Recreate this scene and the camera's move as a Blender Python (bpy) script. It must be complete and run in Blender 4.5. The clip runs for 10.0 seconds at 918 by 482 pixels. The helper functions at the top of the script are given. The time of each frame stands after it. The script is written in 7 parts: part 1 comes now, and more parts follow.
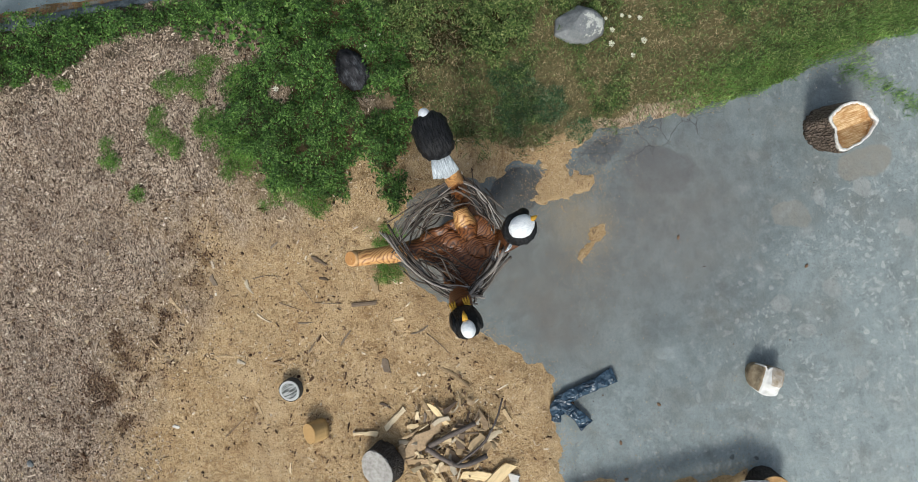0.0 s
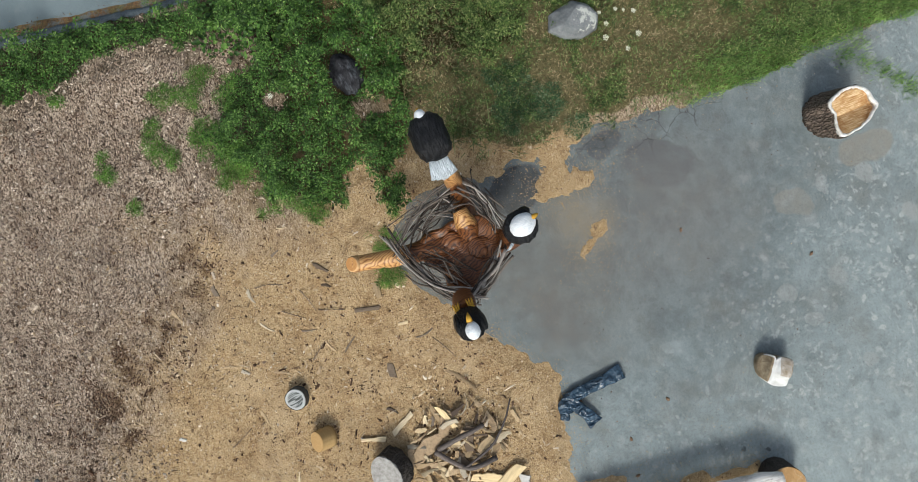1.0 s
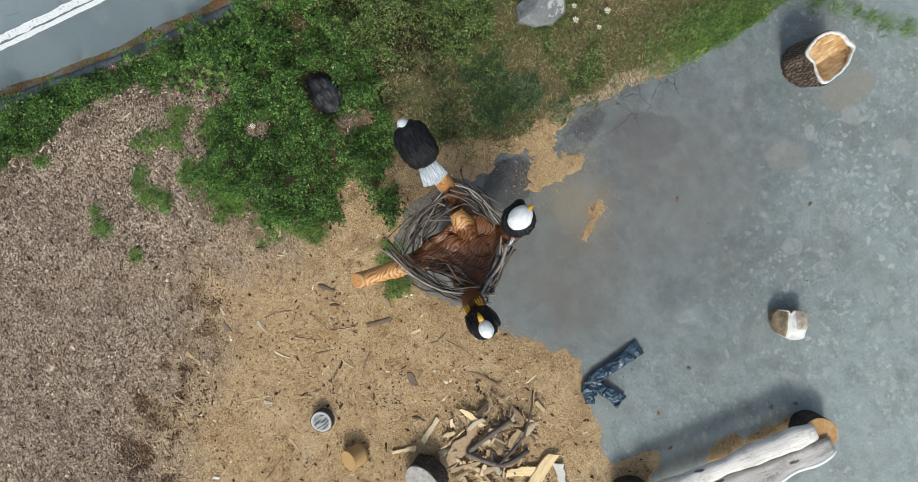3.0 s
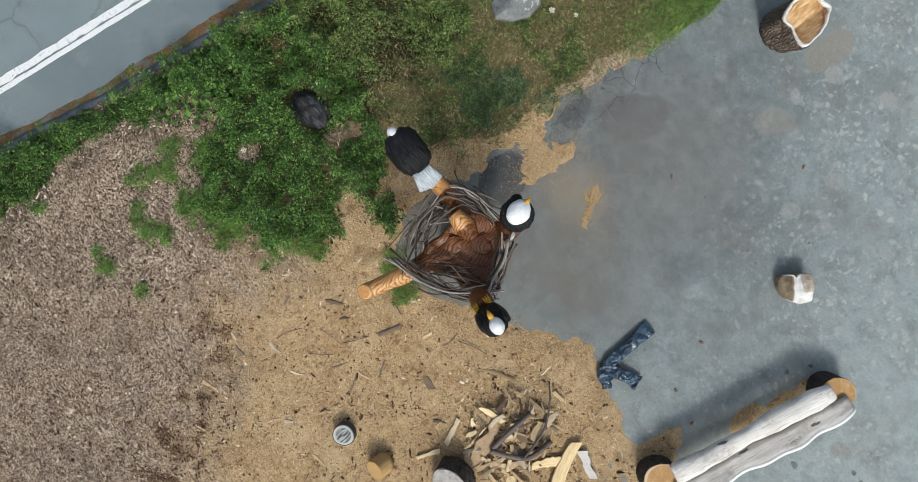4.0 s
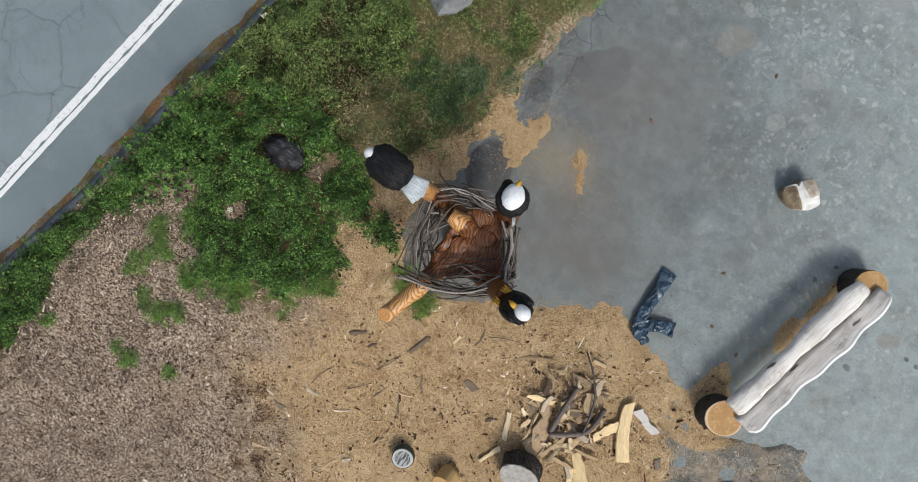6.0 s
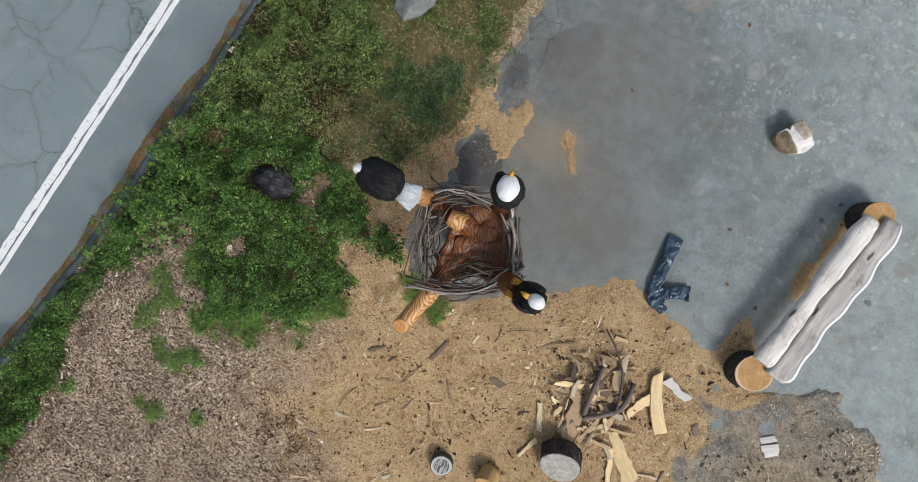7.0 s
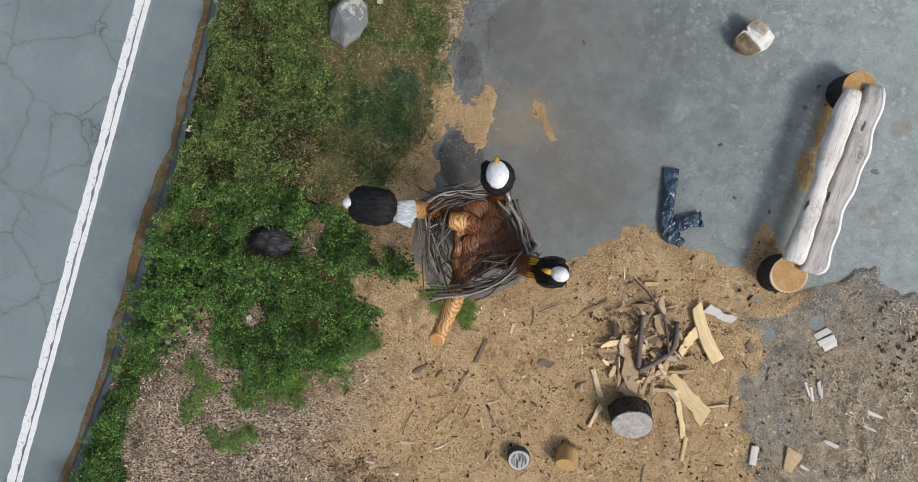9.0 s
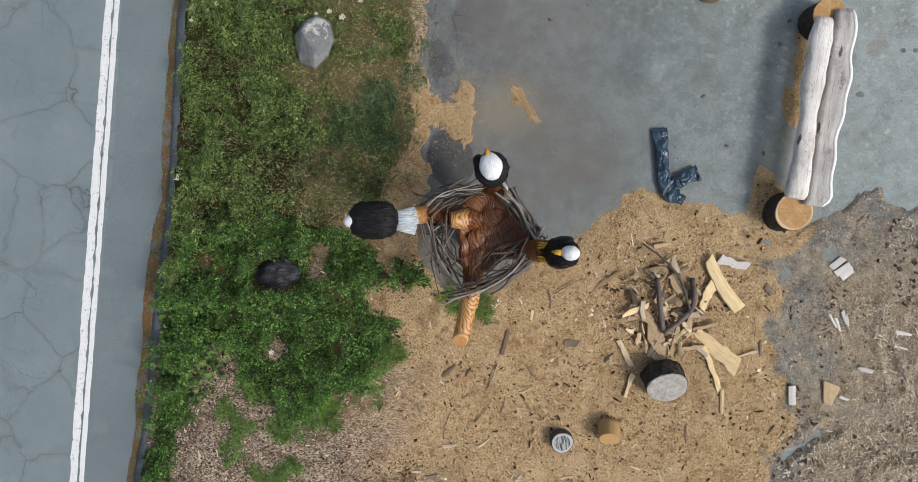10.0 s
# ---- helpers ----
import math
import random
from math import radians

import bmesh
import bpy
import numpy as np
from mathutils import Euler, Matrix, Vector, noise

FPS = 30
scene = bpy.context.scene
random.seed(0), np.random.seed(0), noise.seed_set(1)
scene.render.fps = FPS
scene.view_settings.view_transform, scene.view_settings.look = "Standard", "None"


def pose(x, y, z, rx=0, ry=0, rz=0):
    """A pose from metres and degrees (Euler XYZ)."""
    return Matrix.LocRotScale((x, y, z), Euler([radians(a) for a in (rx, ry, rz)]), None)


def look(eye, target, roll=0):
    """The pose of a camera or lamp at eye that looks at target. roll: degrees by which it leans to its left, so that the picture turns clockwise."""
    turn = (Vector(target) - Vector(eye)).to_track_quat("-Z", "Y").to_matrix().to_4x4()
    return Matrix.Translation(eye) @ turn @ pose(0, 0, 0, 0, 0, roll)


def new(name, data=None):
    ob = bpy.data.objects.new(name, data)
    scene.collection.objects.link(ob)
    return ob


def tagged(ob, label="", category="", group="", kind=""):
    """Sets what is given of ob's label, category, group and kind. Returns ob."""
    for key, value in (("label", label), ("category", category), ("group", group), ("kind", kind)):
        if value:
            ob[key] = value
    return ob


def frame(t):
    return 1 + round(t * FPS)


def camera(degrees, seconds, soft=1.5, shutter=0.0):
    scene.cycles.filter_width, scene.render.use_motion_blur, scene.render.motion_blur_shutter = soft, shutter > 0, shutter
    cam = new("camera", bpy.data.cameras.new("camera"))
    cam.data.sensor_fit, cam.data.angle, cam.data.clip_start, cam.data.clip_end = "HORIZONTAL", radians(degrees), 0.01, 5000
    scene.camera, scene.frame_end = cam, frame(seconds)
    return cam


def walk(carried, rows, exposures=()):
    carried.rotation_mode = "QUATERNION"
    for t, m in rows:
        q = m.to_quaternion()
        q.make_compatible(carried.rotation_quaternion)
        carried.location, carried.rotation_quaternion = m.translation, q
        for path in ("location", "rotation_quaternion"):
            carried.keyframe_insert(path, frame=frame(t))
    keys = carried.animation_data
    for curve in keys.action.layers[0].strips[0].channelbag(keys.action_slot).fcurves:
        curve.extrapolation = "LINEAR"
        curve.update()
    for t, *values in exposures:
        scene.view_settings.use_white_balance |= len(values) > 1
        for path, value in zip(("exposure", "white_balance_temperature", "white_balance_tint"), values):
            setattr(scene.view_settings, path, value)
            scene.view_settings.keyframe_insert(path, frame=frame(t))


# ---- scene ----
# A drone hangs about seven metres over a yard of wood carvings, looks straight down and turns.
cam = camera(72.0, 10.0, soft=0.5)
walk(cam, [
    (0, pose(0.061, -0.007, 7.117, -0.09, -0.57, 70.10)),
    (0.5, pose(0.063, -0.013, 7.087, 0.01, -0.52, 69.27)),
    (1, pose(0.065, -0.005, 7.069, 0.06, -0.44, 67.88)),
    (1.5, pose(0.063, 0.007, 7.071, 0.04, -0.31, 66.06)),
    (2, pose(0.062, 0.012, 7.073, 0.00, -0.29, 64.37)),
    (2.5, pose(0.050, 0.018, 7.072, -0.05, -0.29, 62.27)),
    (4, pose(0.026, 0.012, 7.118, -0.04, -0.29, 53.42)),
    (4.5, pose(0.008, 0.004, 7.123, -0.11, -0.35, 50.14)),
    (5, pose(-0.005, 0.006, 7.120, -0.22, -0.37, 46.45)),
    (5.5, pose(-0.009, 0.009, 7.110, -0.23, -0.32, 42.49)),
    (7, pose(-0.002, 0.008, 7.057, -0.13, 0.03, 28.61)),
    (7.5, pose(-0.014, 0.007, 7.044, -0.15, 0.06, 24.23)),
    (8, pose(-0.022, 0.003, 7.040, -0.09, 0.10, 19.87)),
    (8.5, pose(-0.034, 0.001, 7.034, -0.13, 0.11, 15.35)),
    (9, pose(-0.059, 0.002, 7.036, -0.23, 0.10, 10.49)),
    (9.5, pose(-0.086, 0.003, 7.042, -0.38, 0.06, 5.26)),
    (10, pose(-0.119, 0.009, 7.035, -0.52, -0.02, -0.03)),
], exposures=[(0, -0.05, 6370, 5), (2.5, -0.06, 6370, 5), (5.5, -0.15, 6420, 8), (8, -0.21, 6470, 9.5), (10, -0.20, 6490, 10)])

# ---- sky and sun: bright haze, soft shadows ----
SUN_AZ, SUN_EL = math.atan2(-0.48, 0.87), radians(46)
world = bpy.data.worlds.new("world")
scene.world = world
world.use_nodes = True
sky = world.node_tree.nodes.new("ShaderNodeTexSky")
sky.sky_type, sky.sun_disc = "NISHITA", False
sky.sun_elevation, sky.sun_rotation = SUN_EL, math.pi / 2 - SUN_AZ
sky.air_density, sky.dust_density = 1.0, 4.0
haze = world.node_tree.nodes.new("ShaderNodeHueSaturation")  # thin high cloud whitens the sky
haze.inputs["Saturation"].default_value = 0.6
world.node_tree.links.new(sky.outputs[0], haze.inputs["Color"])
world.node_tree.links.new(haze.outputs[0], world.node_tree.nodes["Background"].inputs[0])
world.node_tree.nodes["Background"].inputs[1].default_value = 0.153
lamp = bpy.data.lights.new("sun", "SUN")
lamp.energy, lamp.angle, lamp.color = 2.3, radians(13), (1.0, 0.97, 0.93)
sun = new("sun", lamp)
sun.matrix_world = look((30 * math.cos(SUN_AZ), 30 * math.sin(SUN_AZ), 30 * math.tan(SUN_EL)), (0, 0, 0))

# ---- materials ----


class Mat:
    """A node material: short words for the nodes used here."""

    def __init__(self, name, rough=0.8, metal=0.0, spec=0.3):
        self.m = bpy.data.materials.new(name)
        self.m.use_nodes = True
        self.t = self.m.node_tree
        self.b = self.t.nodes["Principled BSDF"]
        self.b.inputs["Roughness"].default_value = rough
        self.b.inputs["Metallic"].default_value = metal
        self.b.inputs["Specular IOR Level"].default_value = spec
        self.co = self.t.nodes.new("ShaderNodeTexCoord").outputs["Object"]

    def put(self, socket, value):
        if isinstance(value, bpy.types.NodeSocket):
            self.t.links.new(value, socket)
        elif isinstance(value, tuple) and len(value) == 3 and socket.type == "RGBA":
            socket.default_value = (*value, 1)
        else:
            socket.default_value = value

    def scaled(self, v, vec=None):
        n = self.t.nodes.new("ShaderNodeMapping")
        self.put(n.inputs[0], vec or self.co)
        n.inputs["Scale"].default_value = v
        return n.outputs[0]

    def moved(self, loc, rz, vec=None):
        n = self.t.nodes.new("ShaderNodeMapping")
        n.vector_type = "TEXTURE"
        self.put(n.inputs[0], vec or self.co)
        n.inputs["Location"].default_value = loc
        n.inputs["Rotation"].default_value = (0, 0, rz)
        return n.outputs[0]

    def noise(self, scale, detail=4, rough=0.6, vec=None, dist=0.0):
        n = self.t.nodes.new("ShaderNodeTexNoise")
        self.put(n.inputs["Vector"], vec or self.co)
        n.inputs["Scale"].default_value, n.inputs["Detail"].default_value = scale, detail
        n.inputs["Roughness"].default_value, n.inputs["Distortion"].default_value = rough, dist
        return n.outputs[0]

    def voro(self, scale, feature="F1", vec=None, out="Distance", rand=1.0):
        n = self.t.nodes.new("ShaderNodeTexVoronoi")
        n.feature = feature
        self.put(n.inputs["Vector"], vec or self.co)
        n.inputs["Scale"].default_value = scale
        n.inputs["Randomness"].default_value = rand
        return n.outputs[out]

    def wave(self, scale, dist, detail=3, vec=None, kind="RINGS", axis="Z", dscale=1.5):
        n = self.t.nodes.new("ShaderNodeTexWave")
        n.wave_type = kind
        if kind == "RINGS":
            n.rings_direction = axis
        else:
            n.bands_direction = axis
        self.put(n.inputs["Vector"], vec or self.co)
        n.inputs["Scale"].default_value, n.inputs["Distortion"].default_value = scale, dist
        n.inputs["Detail"].default_value, n.inputs["Detail Scale"].default_value = detail, dscale
        return n.outputs["Fac"]

    def ramp(self, fac, *stops):
        n = self.t.nodes.new("ShaderNodeValToRGB")
        while len(n.color_ramp.elements) < len(stops):
            n.color_ramp.elements.new(0.5)
        for e, (p, c) in zip(n.color_ramp.elements, stops):
            e.position = p
            e.color = (*c, 1) if isinstance(c, tuple) else (c, c, c, 1)
        self.put(n.inputs[0], fac)
        return n.outputs[0]

    def mix(self, fac, a, b, blend="MIX"):
        n = self.t.nodes.new("ShaderNodeMix")
        n.data_type, n.blend_type = "RGBA", blend
        self.put(n.inputs[0], fac)
        self.put(n.inputs[6], a)
        self.put(n.inputs[7], b)
        return n.outputs[2]

    def calc(self, op, a, b=0.0, clamp=False):
        n = self.t.nodes.new("ShaderNodeMath")
        n.operation, n.use_clamp = op, clamp
        self.put(n.inputs[0], a)
        self.put(n.inputs[1], b)
        return n.outputs[0]

    def attr(self, name):
        n = self.t.nodes.new("ShaderNodeAttribute")
        n.attribute_name = name
        return n.outputs["Fac"]

    def island(self):
        return self.t.nodes.new("ShaderNodeNewGeometry").outputs["Random Per Island"]

    def each(self):
        return self.t.nodes.new("ShaderNodeObjectInfo").outputs["Random"]

    def length(self, vec):
        n = self.t.nodes.new("ShaderNodeVectorMath")
        n.operation = "LENGTH"
        self.put(n.inputs[0], vec)
        return n.outputs["Value"]

    def bump(self, height, strength=0.4, dist=0.01):
        n = self.t.nodes.new("ShaderNodeBump")
        n.inputs["Strength"].default_value, n.inputs["Distance"].default_value = strength, dist
        self.put(n.inputs["Height"], height)
        self.put(self.b.inputs["Normal"], n.outputs[0])

    def noise_vec(self, scale, amt=0.3):
        n = self.t.nodes.new("ShaderNodeTexNoise")
        self.put(n.inputs["Vector"], self.co)
        n.inputs["Scale"].default_value, n.inputs["Detail"].default_value = scale, 4
        s = self.t.nodes.new("ShaderNodeVectorMath")
        s.operation = "SUBTRACT"
        self.put(s.inputs[0], n.outputs["Color"])
        s.inputs[1].default_value = (0.5, 0.5, 0.5)
        a = self.t.nodes.new("ShaderNodeVectorMath")
        a.operation = "MULTIPLY_ADD"
        self.put(a.inputs[0], s.outputs[0])
        a.inputs[1].default_value = (amt, amt, amt)
        self.put(a.inputs[2], self.co)
        return a.outputs[0]

    def colour(self, c):
        self.put(self.b.inputs["Base Color"], c)
        return self.m

    def rough(self, r):
        self.put(self.b.inputs["Roughness"], r)


def grey(v, warm=0.0):
    return (v * (1 + warm), v, v * (1 - warm))


def asphalt_driveway():
    k = Mat("weathered_asphalt", 0.85)
    big = k.noise(0.55, 5, 0.6)
    c = k.mix(k.ramp(big, (0.35, 0.0), (0.65, 1.0)), (0.140, 0.170, 0.177), (0.212, 0.256, 0.264))
    # darker, fresher tar towards the lawn
    near = k.length(k.moved((0.1, 1.9, 0), 0))
    near = k.calc("MULTIPLY", k.calc("ADD", near, k.calc("MULTIPLY", k.noise(1.3, 4), 2.0)), 0.2)
    c = k.mix(k.ramp(near, (0.30, 0.7), (0.66, 0.0)), c, (0.092, 0.096, 0.098))
    far = k.calc("MULTIPLY", k.calc("ADD", k.length(k.moved((-0.8, 1.7, 0), 0)), k.noise(0.9, 4)), 0.1)
    c = k.mix(k.ramp(far, (0.32, 0.0), (0.58, 0.85)), c, (0.330, 0.385, 0.390))
    warp0 = k.noise_vec(1.2, 0.3)
    # mottling
    c = k.mix(k.ramp(k.noise(3.5, 6, 0.65), (0.45, 0.0), (0.75, 0.55)), c, (0.268, 0.312, 0.318))
    c = k.mix(k.ramp(k.noise(2.2, 5, 0.6, k.moved((7, 3, 0), 0)), (0.52, 0.0), (0.72, 0.45)), c, (0.090, 0.105, 0.110))
    # blotches a hand wide
    c = k.mix(k.ramp(k.noise(5.5, 7, 0.72, warp0), (0.42, 0.55), (0.52, 0.0)), c, k.mix(1.0, c, (0.74, 0.73, 0.73), "MULTIPLY"))
    c = k.mix(k.ramp(k.noise(9, 6, 0.7, k.moved((4, 2, 0), 0)), (0.54, 0.0), (0.68, 0.6)), c, k.mix(1.0, c, (1.30, 1.27, 1.22), "MULTIPLY"))
    # brownish dust
    c = k.mix(k.ramp(k.noise(1.6, 6, 0.7, k.moved((3, 9, 0), 0)), (0.48, 0.0), (0.75, 0.45)), c, (0.180, 0.160, 0.128))
    # pale lichen and spill spots, thickest away from the lawn
    warp = k.noise_vec(3.0, 0.25)
    out = k.calc("SUBTRACT", k.length(k.moved((-1.0, 0.6, 0), 0)), 2.7)
    out = k.calc("MULTIPLY", out, 0.5, True)
    for s, lo, hi, amt, off in ((2.2, 0.13, 0.17, 0.6, 1.0), (6.5, 0.18, 0.22, 0.75, 6.0), (11.0, 0.18, 0.23, 0.6, 4.0)):
        spot = k.ramp(k.voro(s, vec=k.moved((off, off, 0), 0.4, warp)), (lo, 1.0), (hi, 0.0))
        keep = k.ramp(k.noise(1.1, 3, 0.6, k.moved((off * 2, -off, 0), 0)), (0.47, 0.0), (0.58, 1.0))
        f = k.calc("MULTIPLY", k.calc("MULTIPLY", spot, keep), k.calc("MULTIPLY", out, amt))
        c = k.mix(f, c, (0.42, 0.44, 0.43))
    # irregular lichen crust in drifts
    for s, lo, amt, off in ((7.0, 0.60, 0.6, 3.0), (16.0, 0.585, 0.75, 9.0)):
        crust = k.ramp(k.noise(s, 4, 0.55, k.moved((off, -off, 0), 0.7, warp)), (lo, 0.0), (lo + 0.035, 1.0))
        keep = k.ramp(k.noise(0.8, 4, 0.6, k.moved((-off, off, 0), 0)), (0.41, 0.0), (0.57, 1.0))
        c = k.mix(k.calc("MULTIPLY", k.calc("MULTIPLY", crust, keep), k.calc("MULTIPLY", out, amt)), c, (0.38, 0.405, 0.40))
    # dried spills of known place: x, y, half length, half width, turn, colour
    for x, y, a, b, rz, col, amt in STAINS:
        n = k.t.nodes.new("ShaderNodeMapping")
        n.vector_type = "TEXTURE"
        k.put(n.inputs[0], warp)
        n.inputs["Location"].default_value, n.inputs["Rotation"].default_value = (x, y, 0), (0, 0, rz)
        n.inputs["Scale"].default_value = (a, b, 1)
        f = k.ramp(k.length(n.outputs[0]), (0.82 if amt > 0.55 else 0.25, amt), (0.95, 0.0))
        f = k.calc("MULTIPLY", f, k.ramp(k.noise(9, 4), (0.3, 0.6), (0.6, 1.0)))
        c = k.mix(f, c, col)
    # fine stone grain, pale grit and pits
    grain = k.noise(120, 4, 0.75)
    c = k.mix(k.ramp(grain, (0.34, 0.55), (0.52, 0.0)), c, (0.045, 0.05, 0.052))
    c = k.mix(k.ramp(grain, (0.52, 0.0), (0.70, 0.35)), c, (0.36, 0.38, 0.375))
    c = k.mix(k.ramp(k.voro(70), (0.05, 0.55), (0.16, 0.0)), c, (0.33, 0.335, 0.33))
    c = k.mix(k.ramp(k.voro(23), (0.03, 0.7), (0.07, 0.0)), c, (0.42, 0.41, 0.39))
    c = k.mix(k.ramp(k.voro(11, vec=k.moved((2, 5, 0), 0)), (0.03, 0.85), (0.07, 0.0)), c, (0.03, 0.028, 0.025))
    c = k.mix(k.ramp(k.noise(38, 5, 0.8), (0.36, 0.45), (0.48, 0.0)), c, (0.06, 0.062, 0.064))
    # hairline cracks along the lawn
    crack = k.ramp(k.voro(3.5, "DISTANCE_TO_EDGE", warp), (0.0, 1.0), (0.02, 0.0))
    n = k.t.nodes.new("ShaderNodeMapping")
    n.vector_type = "TEXTURE"
    k.put(n.inputs[0], k.co)
    n.inputs["Location"].default_value, n.inputs["Scale"].default_value = (-0.35, 2.6, 0), (0.45, 1.4, 1)
    crack = k.calc("MULTIPLY", crack, k.ramp(k.length(n.outputs[0]), (0.4, 0.75), (1.0, 0.0)))
    c = k.mix(crack, c, (0.03, 0.03, 0.03))
    k.bump(k.calc("SUBTRACT", grain, crack), 0.5, 0.004)
    return k.colour(c)



BEIGE, PALE = (0.255, 0.24, 0.205), (0.30, 0.315, 0.305)
# x, y, half length, half width, turn, colour, strength
SPILLS = [
    (0.82, 4.68, 0.36, 0.19, 1.45, BEIGE, 0.85), (1.06, 4.55, 0.12, 0.11, 0.3, PALE, 0.8), (1.08, 3.67, 0.24, 0.17, 1.0, BEIGE, 0.6), (1.30, 3.78, 0.10, 0.14, 0.2, PALE, 0.5),
    (0.33, 3.50, 0.10, 0.09, 0.0, PALE, 0.45), (0.62, 3.30, 0.10, 0.08, 0.5, PALE, 0.4), (1.70, 4.90, 0.13, 0.10, 0.8, PALE, 0.8), (2.2, 5.2, 0.25, 0.16, 0.9, PALE, 0.6),
    (1.98, 5.16, 0.16, 0.20, 0.3, PALE, 0.7), (2.04, 3.87, 0.11, 0.10, 0.2, PALE, 0.6), (2.02, 3.26, 0.13, 0.11, 0.5, PALE, 0.6), (1.54, 3.16, 0.10, 0.10, 0.1, PALE, 0.5),
]
SPILLS += [(3.07, 3.86, 0.10, 0.09, 0.6, PALE, 0.6), (2.38, 3.40, 0.09, 0.11, 0.9, PALE, 0.6), (4.52, 2.06, 0.13, 0.10, 0.3, BEIGE, 0.6), (4.30, 1.05, 0.16, 0.13, 0.4, BEIGE, 0.5), (4.25, 1.75, 0.13, 0.11, 0.4, PALE, 0.4)]
SOOT = (0.05, 0.052, 0.053)
STAINS = SPILLS + [
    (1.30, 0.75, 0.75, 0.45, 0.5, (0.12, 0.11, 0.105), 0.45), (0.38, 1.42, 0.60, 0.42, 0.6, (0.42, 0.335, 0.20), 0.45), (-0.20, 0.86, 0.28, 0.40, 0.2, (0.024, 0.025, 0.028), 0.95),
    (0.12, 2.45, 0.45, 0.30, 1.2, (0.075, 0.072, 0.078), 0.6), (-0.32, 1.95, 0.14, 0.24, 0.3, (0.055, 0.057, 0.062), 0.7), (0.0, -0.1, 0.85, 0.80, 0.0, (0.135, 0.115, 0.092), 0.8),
    (0.9, 0.9, 1.5, 1.2, 0.4, (0.165, 0.148, 0.125), 0.5), (0.7, 2.4, 1.2, 1.3, 0.2, (0.185, 0.175, 0.162), 0.5),
]
STAINS += [(4.2, -1.2, 1.9, 2.0, 0.0, (0.07, 0.066, 0.058), 0.55), (3.2, -1.2, 0.6, 1.8, 0.0, (0.085, 0.09, 0.088), 0.5), (4.79, 2.06, 0.035, 0.03, 0.2, SOOT, 0.8), (4.94, 2.08, 0.03, 0.04, 0.9, SOOT, 0.8), (4.36, 1.60, 0.04, 0.03, 0.4, SOOT, 0.7), (3.55, 2.35, 0.04, 0.03, 0.4, SOOT, 0.8), (3.48, 2.12, 0.03, 0.03, 0.1, SOOT, 0.7)]


def asphalt_road():
    k = Mat("road_asphalt", 0.85)
    c = k.mix(k.ramp(k.noise(0.8, 5), (0.35, 0.0), (0.65, 1.0)), (0.158, 0.205, 0.222), (0.206, 0.258, 0.275))
    warp = k.noise_vec(4.5, 0.22)
    edge = k.voro(1.15, "DISTANCE_TO_EDGE", warp)
    lane = k.ramp(k.attr("lane"), (0.45, 0.0), (0.55, 1.0))
    crack = k.calc("MULTIPLY", k.ramp(edge, (0.0, 1.0), (0.008, 0.0)), k.ramp(k.noise(1.1, 3), (0.40, 0.1), (0.55, 1.0)))
    fine = k.calc("MULTIPLY", k.ramp(k.voro(4.2, "DISTANCE_TO_EDGE", k.noise_vec(3.0, 0.2)), (0.0, 0.7), (0.02, 0.0)), k.ramp(k.noise(1.3, 3, 0.6, k.moved((5, 2, 0), 0)), (0.43, 0.0), (0.55, 0.8)))
    halo = k.calc("MULTIPLY", k.ramp(edge, (0.0, 0.5), (0.05, 0.0)), k.noise(2, 3))
    all_cracks = k.calc("MULTIPLY", k.calc("ADD", crack, fine, True), lane)
    c = k.mix(k.calc("MULTIPLY", halo, lane), c, (0.10, 0.11, 0.115))
    c = k.mix(k.calc("MULTIPLY", all_cracks, 0.62), c, (0.045, 0.052, 0.06))
    c = k.mix(k.calc("SUBTRACT", 1.0, lane), c, k.mix(1.0, c, (0.86, 0.86, 0.86), "MULTIPLY"))
    grain = k.noise(110, 4, 0.75)
    c = k.mix(k.ramp(grain, (0.34, 0.5), (0.52, 0.0)), c, (0.06, 0.07, 0.075))
    c = k.mix(k.ramp(grain, (0.54, 0.0), (0.70, 0.3)), c, (0.36, 0.385, 0.385))
    c = k.mix(k.ramp(k.voro(60), (0.05, 0.5), (0.16, 0.0)), c, (0.38, 0.39, 0.39))
    c = k.mix(k.ramp(k.noise(4, 6, 0.7), (0.55, 0.0), (0.8, 0.35)), c, (0.28, 0.29, 0.29))
    k.bump(k.calc("SUBTRACT", grain, all_cracks), 0.5, 0.005)
    return k.colour(c)


